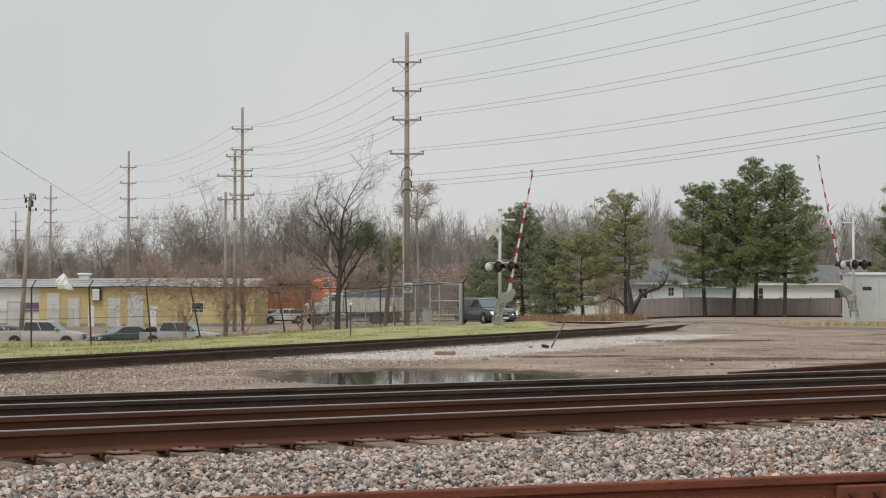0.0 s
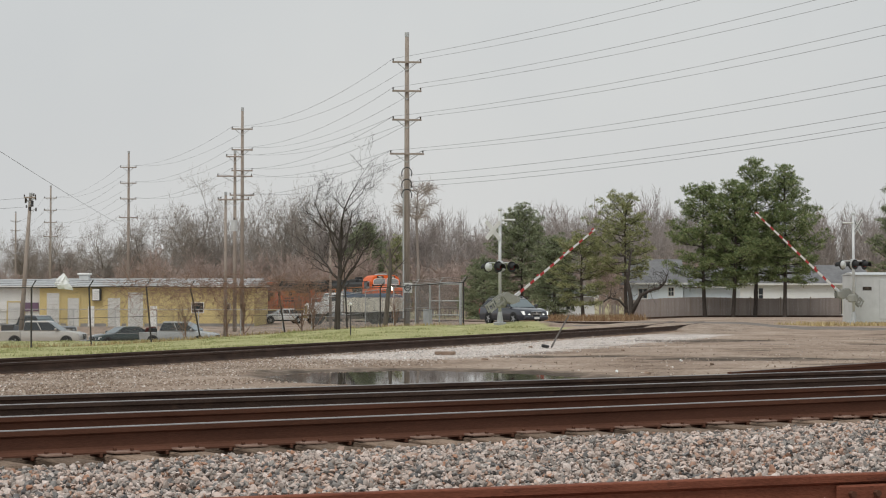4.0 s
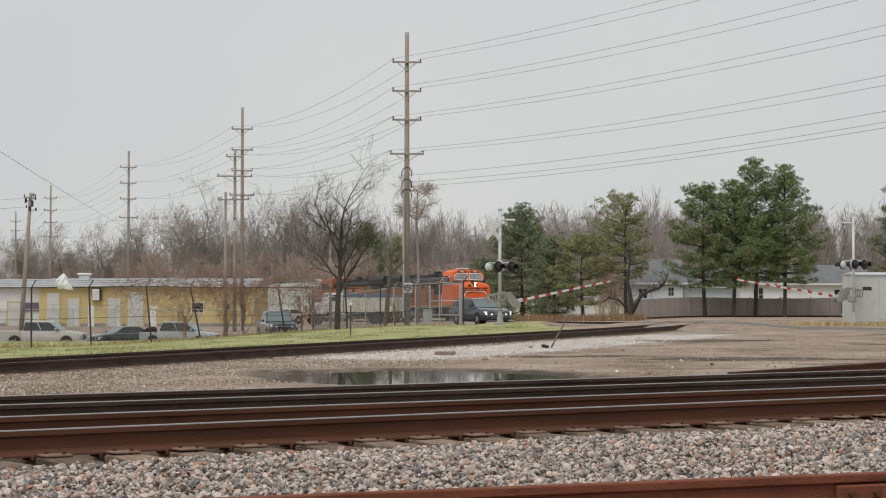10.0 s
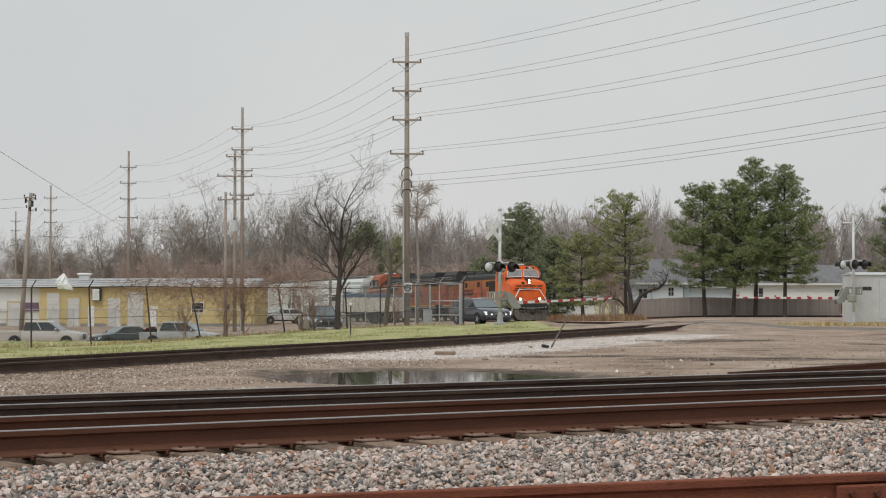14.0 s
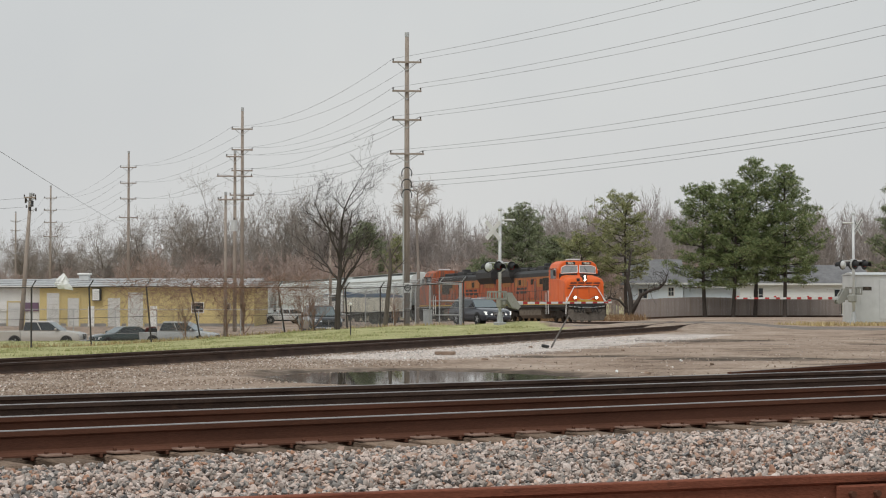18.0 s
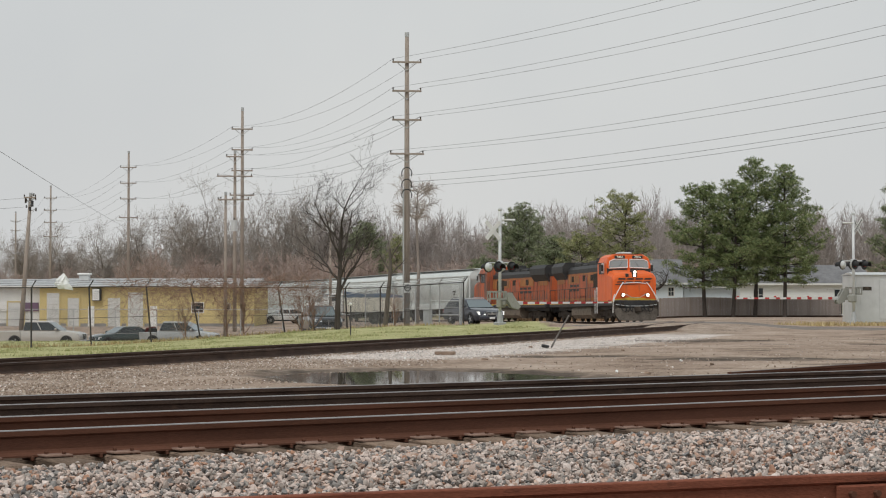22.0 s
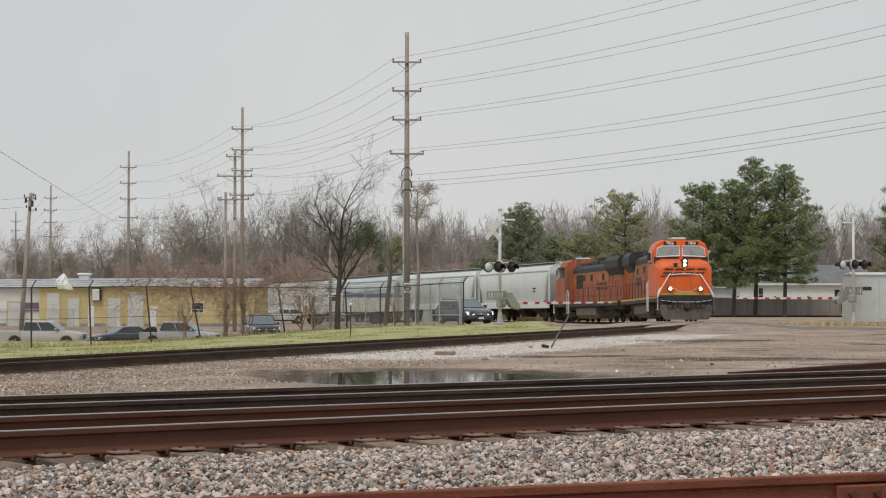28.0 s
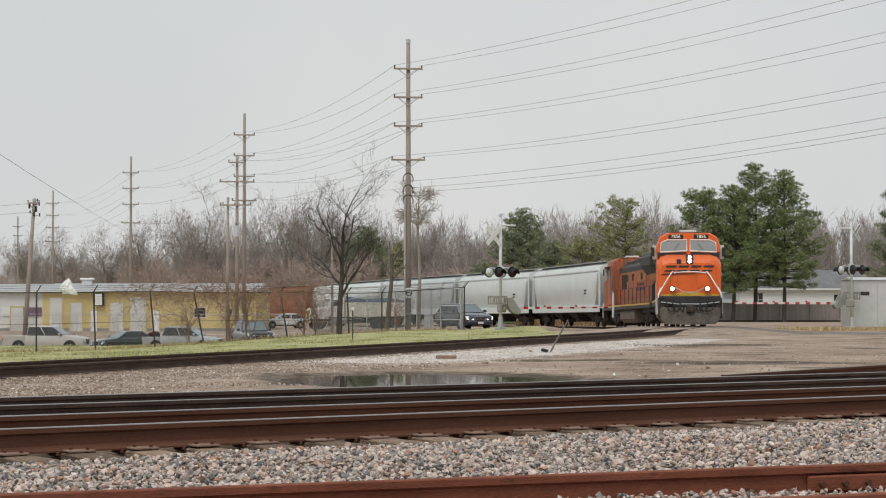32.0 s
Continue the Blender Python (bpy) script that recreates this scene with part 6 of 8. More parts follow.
def house(label, x, y, w, d, eave, ridge, wall, turn=0.0, windows=(), gable=True, doors=()):
    z = gz(x, y)
    t = thing("house", pose(x, y, z, 0, 0, turn), label, "house", "houses behind the board fence")
    part("wall", Shape().prism([(-w / 2, -0.3), (-w / 2, eave), (0, ridge - 0.1) if gable else (0, eave), (w / 2, eave), (w / 2, -0.3)], "y", -d / 2, d / 2) if gable else Shape().box(-w / 2, w / 2, -d / 2, d / 2, -0.3, eave), wall, t)
    rows = Shape()
    n = int(eave / 0.2)
    for i in range(n):
        rows.box(-w / 2 - 0.012, w / 2 + 0.012, -d / 2 - 0.02, -d / 2 - 0.004, i * 0.2, i * 0.2 + 0.185)
    part("siding", rows, wall, t)
    if gable:
        r = Shape()
        for s in (-1, 1):
            r.prism([(s * (w / 2 + 0.4), eave - 0.22), (s * (w / 2 + 0.4), eave - 0.06), (0, ridge + 0.16), (0, ridge)], "y", -d / 2 - 0.35, d / 2 + 0.35)
        part("roof", r, SHINGLE, t)
    else:
        part("roof", Shape().prism([(-d / 2 - 0.5, eave - 0.02), (-d / 2 - 0.5, eave + 0.12), (0, ridge), (d / 2 + 0.5, eave + 0.12), (d / 2 + 0.5, eave - 0.02)], "x", -w / 2 - 0.4, w / 2 + 0.4), SHINGLE, t)
        part("fascia", Shape().box(-w / 2 - 0.4, w / 2 + 0.4, -d / 2 - 0.54, -d / 2 - 0.503, eave - 0.04, eave + 0.13), WHITE, t)
    for wx, wz, ww, wh in windows:
        g = part("window", Shape().box(wx - ww / 2, wx + ww / 2, -d / 2 - 0.035, -d / 2 - 0.022, wz - wh / 2, wz + wh / 2), GLASS, t)
        fr = Shape()
        for a in (-ww / 2 - 0.09, ww / 2, -0.025):
            fr.box(wx + a, wx + a + (0.09 if a != -0.025 else 0.05), -d / 2 - 0.06, -d / 2 - 0.02, wz - wh / 2 - 0.09, wz + wh / 2 + 0.09)
        for a in (-wh / 2 - 0.09, wh / 2, -0.02):
            fr.box(wx - ww / 2, wx + ww / 2, -d / 2 - 0.058, -d / 2 - 0.02, wz + a, wz + a + (0.09 if a != -0.02 else 0.04))
        part("window_frame", fr, WHITE, g)
    for dx, dw, dh in doors:
        g = part("sliding_door", Shape().box(dx - dw / 2, dx + dw / 2, -d / 2 - 0.05, -d / 2 - 0.022, 0.3, 0.3 + dh), GLASS, t)
        part("curtain", Shape().box(dx - dw * 0.2, dx + dw * 0.3, -d / 2 - 0.06, -d / 2 - 0.052, 0.35, 0.2 + dh), plain("pale curtain", (0.5, 0.48, 0.38), 0.8), g)
    return t


def build_houses():
    house("pale blue house with a broad grey shingle roof", 21.4, 207, 5.0, 9, 3.35, 5.9, SIDING_B, gable=False, windows=[(1.3, 2.6, 0.5, 0.8), (-1.5, 2.4, 0.8, 0.9)])
    house("long pale blue house wing with grey shingle roof", 28.6, 210, 8.4, 8, 3.0, 5.0, SIDING_B, gable=False, windows=[])
    house("long low white house with grey shingle roof", 35.5, 204, 12.5, 8, 3.2, 5.2, SIDING_W, gable=False, windows=[(-4.5, 2.2, 0.9, 1.3)], doors=[(4.2, 2.4, 2.4)])
    house("small white house with a grey shingle roof", 13.2, 214, 5.0, 6, 2.4, 3.6, SIDING_W, gable=False, windows=[(0, 1.6, 0.8, 1.0)])


build_shops()
build_houses()




# ---- trees ----
BARK = surf("dark grey bark", (0.10, 0.085, 0.074), (0.19, 0.165, 0.145), 3, 0.95, 0, 0.5, 20, stretch=(3, 3, 0.6))
BARK_PALE = surf("pale grey twig bark", (0.30, 0.262, 0.245), (0.41, 0.365, 0.345), 0.5, 0.95, 0, 0.0, 20)
BARK_TAN = surf("pale tan twig bark", (0.33, 0.285, 0.24), (0.45, 0.395, 0.345), 0.5, 0.95, 0, 0.0, 20)
BARK_RED = surf("reddish brown twigs", (0.34, 0.262, 0.232), (0.46, 0.365, 0.325), 0.4, 0.95, 0, 0.0, 20)
BARK_TALL = surf("grey tan tree bark", (0.24, 0.21, 0.185), (0.36, 0.315, 0.28), 0.5, 0.95, 0, 0.0, 20)
BARK_BLACK = surf("dark wet bark", (0.052, 0.044, 0.039), (0.105, 0.09, 0.08), 3, 0.9, 0, 0.5, 20, stretch=(3, 3, 0.6))
NEEDLE = island("pine needles", [(0.0, (0.095, 0.132, 0.062)), (0.3, (0.152, 0.202, 0.088)), (0.6, (0.215, 0.268, 0.117)), (0.85, (0.285, 0.33, 0.147)), (1.0, (0.36, 0.35, 0.19))], 0.8, grain=3)
NEEDLE_O = island("olive pine needles", [(0.0, (0.17, 0.19, 0.092)), (0.35, (0.265, 0.285, 0.135)), (0.7, (0.36, 0.375, 0.18)), (1.0, (0.45, 0.43, 0.245))], 0.8, grain=3)
NEEDLE_D = island("dark spruce needles", [(0.0, (0.13, 0.158, 0.098)), (0.4, (0.205, 0.243, 0.14)), (0.75, (0.285, 0.32, 0.185)), (1.0, (0.385, 0.39, 0.245))], 0.8, grain=3)


BARK_VINE = surf("reddish dry vine bark", (0.24, 0.15, 0.115), (0.36, 0.245, 0.195), 2.0, 0.95, 0, 0.0, 20)


def branch_segments(rng, height, levels, spread, lean=0.0, kids=(7, 5, 5, 4), radius=0.15, up=0.3, length=0.55, stem=0.55, first=0.45, bend=0.2, pieces=(5, 4, 3, 2, 2)):
    """Segments (start, end, r0, r1, level) of a bare tree: the stem is a share of the height, the limbs rise from its upper part."""
    segs = []

    def grow(p, d, ln, r, level):
        n = pieces[min(level, 4)]
        pts, rads = [p], [r]
        for i in range(n):
            d = (d + Vector((rng.uniform(-1, 1), rng.uniform(-1, 1), rng.uniform(-0.5, 0.9))) * (0.08 if level == 0 else bend) + Vector((0, 0, up * 0.15))).normalized()
            p2 = pts[-1] + d * ln / n
            r2 = r * (1 - (i + 1) / n * (0.5 if level == 0 else 0.7))
            segs.append((pts[-1], p2, rads[-1], r2, level))
            pts.append(p2)
            rads.append(r2)
        if level + 1 >= levels:
            return
        for k in range(kids[level]):
            lo = first if level == 0 else 0.2
            u = lo + (1 - lo) * (k + rng.random()) / kids[level]
            f = min(u * n, n - 0.001)
            i = int(f)
            q = pts[i].lerp(pts[i + 1], f - i)
            dd = (pts[i + 1] - pts[i]).normalized()
            side = Matrix.Rotation(rng.uniform(0, 2 * math.pi) if level else 2.4 * k + rng.uniform(-0.5, 0.5), 3, dd) @ dd.orthogonal().normalized()
            nd = (dd * (1 - spread) + side * spread + Vector((0, 0, up))).normalized()
            grow(q, nd, ln * length * rng.uniform(0.75, 1.25), rads[i] * (0.62 if level == 0 else 0.55), level + 1)

    grow(Vector((0, 0, 0)), Vector((lean, 0, 1)).normalized(), height * stem, radius, 0)
    return segs


def segment_shape(segs, thin, sides=(8, 5, 4, 3, 3)):
    sh = Shape()
    for a, b, r0, r1, level in segs:
        n = sides[min(level, 4)]
        d = (b - a).normalized()
        if level >= 4:
            # the finest twigs are single slivers
            q = Vector((math.sin(a.x * 91.7 + b.z * 37.1), math.sin(a.y * 77.3 + b.x * 53.9), math.sin(a.z * 63.1 + b.y * 29.3)))
            w = d.cross(q)
            if w.length > 1e-4:
                w = w.normalized() * max(r0, thin)
                sh.add([a + w, a - w, b], [(0, 1, 2)])
            continue
        u = d.orthogonal().normalized()
        w = d.cross(u)
        r0, r1 = max(r0, thin), max(r1, thin * 0.8)
        vs = [a + (u * math.cos(2 * math.pi * j / n) + w * math.sin(2 * math.pi * j / n)) * r0 for j in range(n)] + [b + (u * math.cos(2 * math.pi * j / n) + w * math.sin(2 * math.pi * j / n)) * r1 for j in range(n)]
        sh.add(vs, [(j, (j + 1) % n, n + (j + 1) % n, n + j) for j in range(n)])
    return sh


def quick_mesh(name, v, f, mat):
    me = bpy.data.meshes.new(name)
    me.from_pydata(v, [], f)
    me.materials.append(mat)
    return me


def bare_tree(label, x, y, height, seed, bark=None, levels=5, spread=0.5, radius=0.15, thin=0.008, category="tree", turn=0, wide=None, **shape):
    """Trunk, limbs and twigs of one leafless tree or shrub."""
    segs = branch_segments(random.Random(seed), height, levels, spread, radius=radius, **shape)
    if wide:
        # brought to its full height and crown width
        kz = height / float(np.percentile([b.z for a, b, r0, r1, l in segs], 99.6))
        kx = wide / 2 / float(np.percentile([math.hypot(b.x, b.y) for a, b, r0, r1, l in segs], 96))
        fit = lambda p: Vector((p.x * kx, p.y * kx, p.z * kz))
        segs = [(fit(a), fit(b), r0, r1, l) for a, b, r0, r1, l in segs]
    t = thing("bare_tree" if category == "tree" else "bare_shrub", pose(x, y, gz(x, y) - 0.1, 0, 0, turn), label, category, "bare trees" if category == "tree" else "bare shrubs")
    for name, ls in (("trunk", (0,)), ("branchwork", (1, 2)), ("twig_spray", (3, 4, 5))):
        some = [s for s in segs if s[4] in ls]
        if some:
            sh = segment_shape(some, thin)
            ob = part(name, quick_mesh(name, sh.v, sh.f, bark or BARK), None, t)
            if name == "twig_spray":
                ob["kind"] = "stuff"
    return t


def clump(vs, fs, rng, c, out, size, n, flat=0.6, long=0.2):
    """A rounded spray of needle twigs at a bough's end: slivers that radiate from its middle, fuller above."""
    for _ in range(n):
        d = Vector((rng.gauss(0, 1), rng.gauss(0, 1), rng.gauss(0.25, 0.75))) + out * 0.45
        d.normalize()
        s = d.cross(Vector((rng.gauss(0, 1), rng.gauss(0, 1), rng.gauss(0, 1)))).normalized()
        r = size * rng.uniform(0.25, 0.9)
        b = c + Vector((d.x * r, d.y * r, d.z * r * flat))
        ln = long * rng.uniform(0.7, 1.3)
        i = len(vs)
        vs.extend((b - s * ln * 0.16, b + s * ln * 0.16, b + d * ln))
        fs.append((i, i + 1, i + 2))


def pine(label, x, y, height, width, seed, clear=0.12, needles=None, full=1.0, shape=0.85, open_=0.0, size=0.5, radius=0.2, droop=0.0, side=(0, 0), step_z=0.62, long=0.2, blunt=0.22):
    """A conifer: tapered trunk, whorls of boughs that fork, and needle clumps at the forks, with gaps between the whorls."""
    rng = random.Random(seed)
    t = thing("pine_tree", pose(x, y, gz(x, y) - 0.1), label, "pine tree", "evergreen trees")
    bend = [rng.uniform(-0.25, 0.25) for _ in range(3)]
    axis = lambda z: Vector((bend[0] * math.sin(z / height * 3.0), bend[1] * math.sin(z / height * 2.5), z))
    part("trunk", Shape().tube([axis(height * k / 8) for k in range(9)], [radius * (1 - 0.118 * k) for k in range(9)], 8), BARK_BLACK, t)
    limbs, vs, fs = Shape(), [], []
    z = height * clear
    while z < height * 0.97:
        k = (z / height - clear) / (1 - clear)
        lower = min(1.0, 0.55 + k / max(blunt, 0.01) * 0.45)
        reach = width / 2 * lower * max(0.0, 1 - k) ** shape + 0.22
        n = rng.randint(5, 7) if reach > 1.2 else rng.randint(4, 5)
        a0 = rng.uniform(0, 6.28)
        for i in range(n):
            if rng.random() < open_:
                continue
            a = a0 + 6.28 * i / n + rng.uniform(-0.4, 0.4)
            out = Vector((math.cos(a), math.sin(a), 0))
            lop = 1 + side[0] * out.x + side[1] * out.y
            ln = max(0.25, reach * lop * rng.uniform(0.72, 1.12))
            rise = rng.uniform(-0.1, 0.15) - droop * (1 - k) + 0.55 * k
            base = axis(z + rng.uniform(-0.15, 0.15))
            tip = base + out * ln + Vector((0, 0, rise * ln + 0.10 * ln))
            mid = base + out * ln * 0.55 + Vector((0, 0, rise * ln * 0.5 - 0.03 * ln))
            limbs.tube([base, mid, tip], [0.055 * (1.15 - k), 0.035, 0.012], 4, caps=False)
            m = max(1, int(full * (1.2 + ln * 1.75)))
            for j in range(m):
                u = 1 - (j + rng.random() * 0.8) / m * (0.78 if ln > 1.5 else 0.95)
                q = base.lerp(mid, u * 2) if u < 0.5 else mid.lerp(tip, u * 2 - 1)
                across = Vector((-out.y, out.x, 0)) * rng.choice((-1, 1)) * rng.uniform(0.05, 0.34) * ln * (1.25 - u)
                c = q + across + Vector((0, 0, rng.uniform(0.0, 0.16)))
                if across.length > 0.35:
                    limbs.tube([q - (tip - base) * 0.08, c], [0.02, 0.008], 3, caps=False)
                sz = size * rng.uniform(0.7, 1.15) * (0.62 + 0.38 * min(1, ln / 2.5))
                clump(vs, fs, rng, c, (out + Vector((0, 0, 0.4))).normalized(), sz, int(84 * (sz / 0.5) ** 1.5), long=long)
        z += step_z * rng.uniform(0.75, 1.25) * (0.6 + 0.5 * (1 - k))
    for e in (0.0, 0.3):
        clump(vs, fs, rng, axis(height - 0.15 - e), Vector((0, 0, 1)), 0.2 + e * 0.4, 26, 1.4, long=long)
    part("branchwork", limbs, BARK_BLACK, t)
    ob = part("crown", quick_mesh("crown", [tuple(v) for v in vs], fs, needles or NEEDLE), None, t)
    ob["kind"] = "stuff"
    return t


def crooked_tree():
    """A bare tree whose trunk forks low and sweeps over to one side."""
    t = thing("bare_tree", pose(16.8, 184, gz(16.8, 184) - 0.1), "bare crooked tree with a sweeping limb before the blue house", "tree", "bare trees")
    rng = random.Random(17)
    part("trunk", Shape().tube([(0, 0, 0), (0.25, 0, 0.9), (0.15, 0, 2.2), (-0.1, 0, 3.6), (0.1, 0.1, 5.2), (0.3, 0.1, 6.6)], [0.32, 0.26, 0.2, 0.15, 0.1, 0.05], 8), BARK_BLACK, t, smooth=True)
    sweep = [(0.2, 0, 0.7), (0.75, -0.1, 1.7), (1.1, -0.15, 2.35), (1.9, -0.2, 2.75), (2.8, -0.1, 3.0), (3.3, 0, 3.5), (3.5, 0.1, 4.2)]
    part("limb", Shape().tube(sweep, [0.26, 0.2, 0.17, 0.14, 0.11, 0.08, 0.04], 7), BARK_BLACK, t, smooth=True)
    low = [(-0.1, 0, 1.1), (-0.9, 0.1, 1.9), (-1.7, 0.1, 2.1), (-2.3, 0, 1.7)]
    part("limb", Shape().tube(low, [0.14, 0.1, 0.07, 0.03], 6), BARK_BLACK, t, smooth=True)
    twigs = Shape()
    for path, n in ((sweep[2:], 26), (low[1:], 10), ([(0.1, 0, 2.4), (-0.1, 0, 3.6), (0.1, 0.1, 5.2), (0.3, 0.1, 6.6)], 30)):
        for _ in range(n):
            i = rng.randrange(len(path) - 1)
            p = Vector(path[i]).lerp(Vector(path[i + 1]), rng.random())
            d = Vector((rng.gauss(0, 1), rng.gauss(0, 0.6), rng.gauss(0.7, 0.6))).normalized()
            pts = [p]
            for k in range(4):
                d = (d + Vector((rng.gauss(0, 0.35), rng.gauss(0, 0.3), rng.gauss(0.05, 0.3)))).normalized()
                pts.append(pts[-1] + d * rng.uniform(0.2, 0.45))
                if k:
                    e = (d + Vector((rng.gauss(0, 0.7), rng.gauss(0, 0.7), rng.gauss(0.1, 0.6)))).normalized()
                    twigs.tube([pts[-1], pts[-1] + e * rng.uniform(0.3, 0.7)], [0.014, 0.006], 3, caps=False)
            twigs.tube(pts, [0.035, 0.026, 0.02, 0.014, 0.008], 4, caps=False)
    ob = part("twig_spray", twigs, BARK_BLACK, t)
    ob["kind"] = "stuff"


def broom_tree():
    """A slim bare tree whose fine twigs make a round broom at its top."""
    x, y = -1.9, 150
    t = thing("bare_tree", pose(x, y, gz(x, y) - 0.1), "slim bare tree with a round broom of fine twigs", "tree", "bare trees")
    rng = random.Random(44)
    part("trunk", Shape().tube([(0, 0, 0), (0.1, 0, 4), (-0.05, 0, 7.6), (0.05, 0, 10.2)], [0.14, 0.11, 0.08, 0.03], 8), BARK_TALL, t, smooth=True)
    limbs, twigs = Shape(), Shape()
    for k in range(20):
        a = Vector((0, 0, rng.uniform(7.6, 10.2)))
        d = Vector((rng.gauss(0, 1), rng.gauss(0, 1), rng.uniform(0.1, 1.1))).normalized()
        b = a + d * rng.uniform(0.9, 1.5)
        limbs.tube([a, a.lerp(b, 0.5) + Vector((0, 0, 0.06)), b], [0.035, 0.025, 0.016], 4, caps=False)
        for _ in range(11):
            p = a.lerp(b, rng.uniform(0.3, 1.0))
            e = (d + Vector((rng.gauss(0, 0.8), rng.gauss(0, 0.8), rng.gauss(0.1, 0.7)))).normalized()
            q = p + e * rng.uniform(0.35, 0.8)
            twigs.tube([p, q], [0.016, 0.011], 3, caps=False)
            for _ in range(5):
                g = (e + Vector((rng.gauss(0, 0.8), rng.gauss(0, 0.8), rng.gauss(0, 0.8)))).normalized()
                m = p.lerp(q, rng.uniform(0.3, 1.0))
                twigs.tube([m, m + g * rng.uniform(0.3, 0.65)], [0.012, 0.007], 3, caps=False)
    part("branchwork", limbs, BARK_TALL, t)
    ob = part("twig_spray", twigs, BARK_TAN, t)
    ob["kind"] = "stuff"


def build_trees():
    pine("broad conical dark green spruce beside the crossing", 8.25, 212, 12.2, 13.8, 11, 0.03, NEEDLE_D, 1.0, 0.88, droop=0.2, step_z=0.62, blunt=0.05)
    pine("low dark evergreen shrub beside the crossing", 4.4, 224, 6.6, 6.4, 19, 0.02, NEEDLE_D, 1.0, 0.6, step_z=0.55)
    pine("low dark evergreen beside the tall spruce", 11.0, 201, 8.4, 6.6, 12, 0.04, NEEDLE_D, 0.8, 0.6, droop=0.15, step_z=0.55)
    pine("sparse olive green pine with a bare lower trunk", 17.6, 195, 11.9, 8.4, 13, 0.34, NEEDLE_O, 0.85, 0.6, 0.14, side=(-0.25, 0), size=0.5, step_z=0.66)
    pine("low olive green pine with open crown", 13.6, 197, 8.2, 7.6, 14, 0.2, NEEDLE_O, 0.8, 0.5, 0.16, size=0.5, step_z=0.62)
    for x, h, w, s, lop in ((23.5, 12.2, 8.6, 21, (-0.12, 0)), (25.8, 12.3, 8.0, 22, (0, 0)), (28.0, 14.3, 8.6, 23, (0, 0)), (30.4, 13.6, 7.8, 24, (0.1, 0))):
        pine("tall bushy green pine before the board fence", x, 181 + (s % 2) * 1.5, h, w, s, 0.24, NEEDLE, 1.0, 0.7, 0.09, side=lop, size=0.54, step_z=0.7)
    pine("tall dark pine at the yard's edge", 41.2, 181, 12.6, 7.0, 25, 0.12, NEEDLE_D, 1.0, 0.6)
    pine("dark distant evergreen among bare trees", -10.4, 275, 13.0, 11.5, 31, 0.03, NEEDLE_D, 0.9, 0.7)
    pine("dark distant evergreen among bare trees", -6.0, 272, 11.0, 5.4, 32, 0.05, NEEDLE_O, 0.9, 0.7)
    bare_tree("black-barked bare tree inside the fence", -5.2, 100, 9.3, 53, BARK_BLACK, 6, 0.58, 0.15, 0.0065, kids=(8, 6, 5, 4, 3), up=0.14, stem=0.66, first=0.36, length=0.56, bend=0.34, wide=5.4)
    bare_tree("leaning broken bare trunk beside the pole", -3.1, 108.3, 5.4, 42, BARK, 3, 0.6, 0.15, 0.012, kids=(4, 4, 3), lean=0.10, first=0.6, stem=0.8, length=0.28)
    crooked_tree()
    broom_tree()
    for i, (x, y, h, w) in enumerate([(-34.9, 285, 19.6, 11.5), (-21.0, 265, 17.6, 9.6), (-44.2, 300, 15.6, 8.5), (-55, 330, 15.4, 9.5), (-18.2, 300, 17.2, 9), (-66, 355, 16, 10), (-29.0, 300, 16.4, 9), (-82, 400, 17, 11), (-11.6, 290, 15.4, 8), (-38, 310, 15, 8.5)]):
        bare_tree("tall spreading bare tree rising over the workshop roof", x, y, h, 160 + i, BARK_TALL, 6, 0.68, 0.42, 0.02, kids=(8, 6, 6, 5, 4), first=0.32, stem=0.5, length=0.62, up=0.1, bend=0.44, wide=w * 1.15)
    # reddish shrubs along the fence
    for i, (x, y, h) in enumerate([(-9.5, 97, 2.4), (-10.3, 97, 2.3), (-12.2, 96.4, 1.7), (-6.9, 99.5, 1.9), (-6.4, 100.4, 1.7), (-2.6, 109, 1.6)]):
        bare_tree("tangled reddish bare shrub on the chain-link fence", x, y, h, 80 + i, BARK_VINE, 4, 0.5, 0.045, 0.006, kids=(8, 6, 4), first=0.03, stem=0.7, up=0.25, length=0.62, bend=0.34, category="shrub", turn=i * 50)


build_trees()


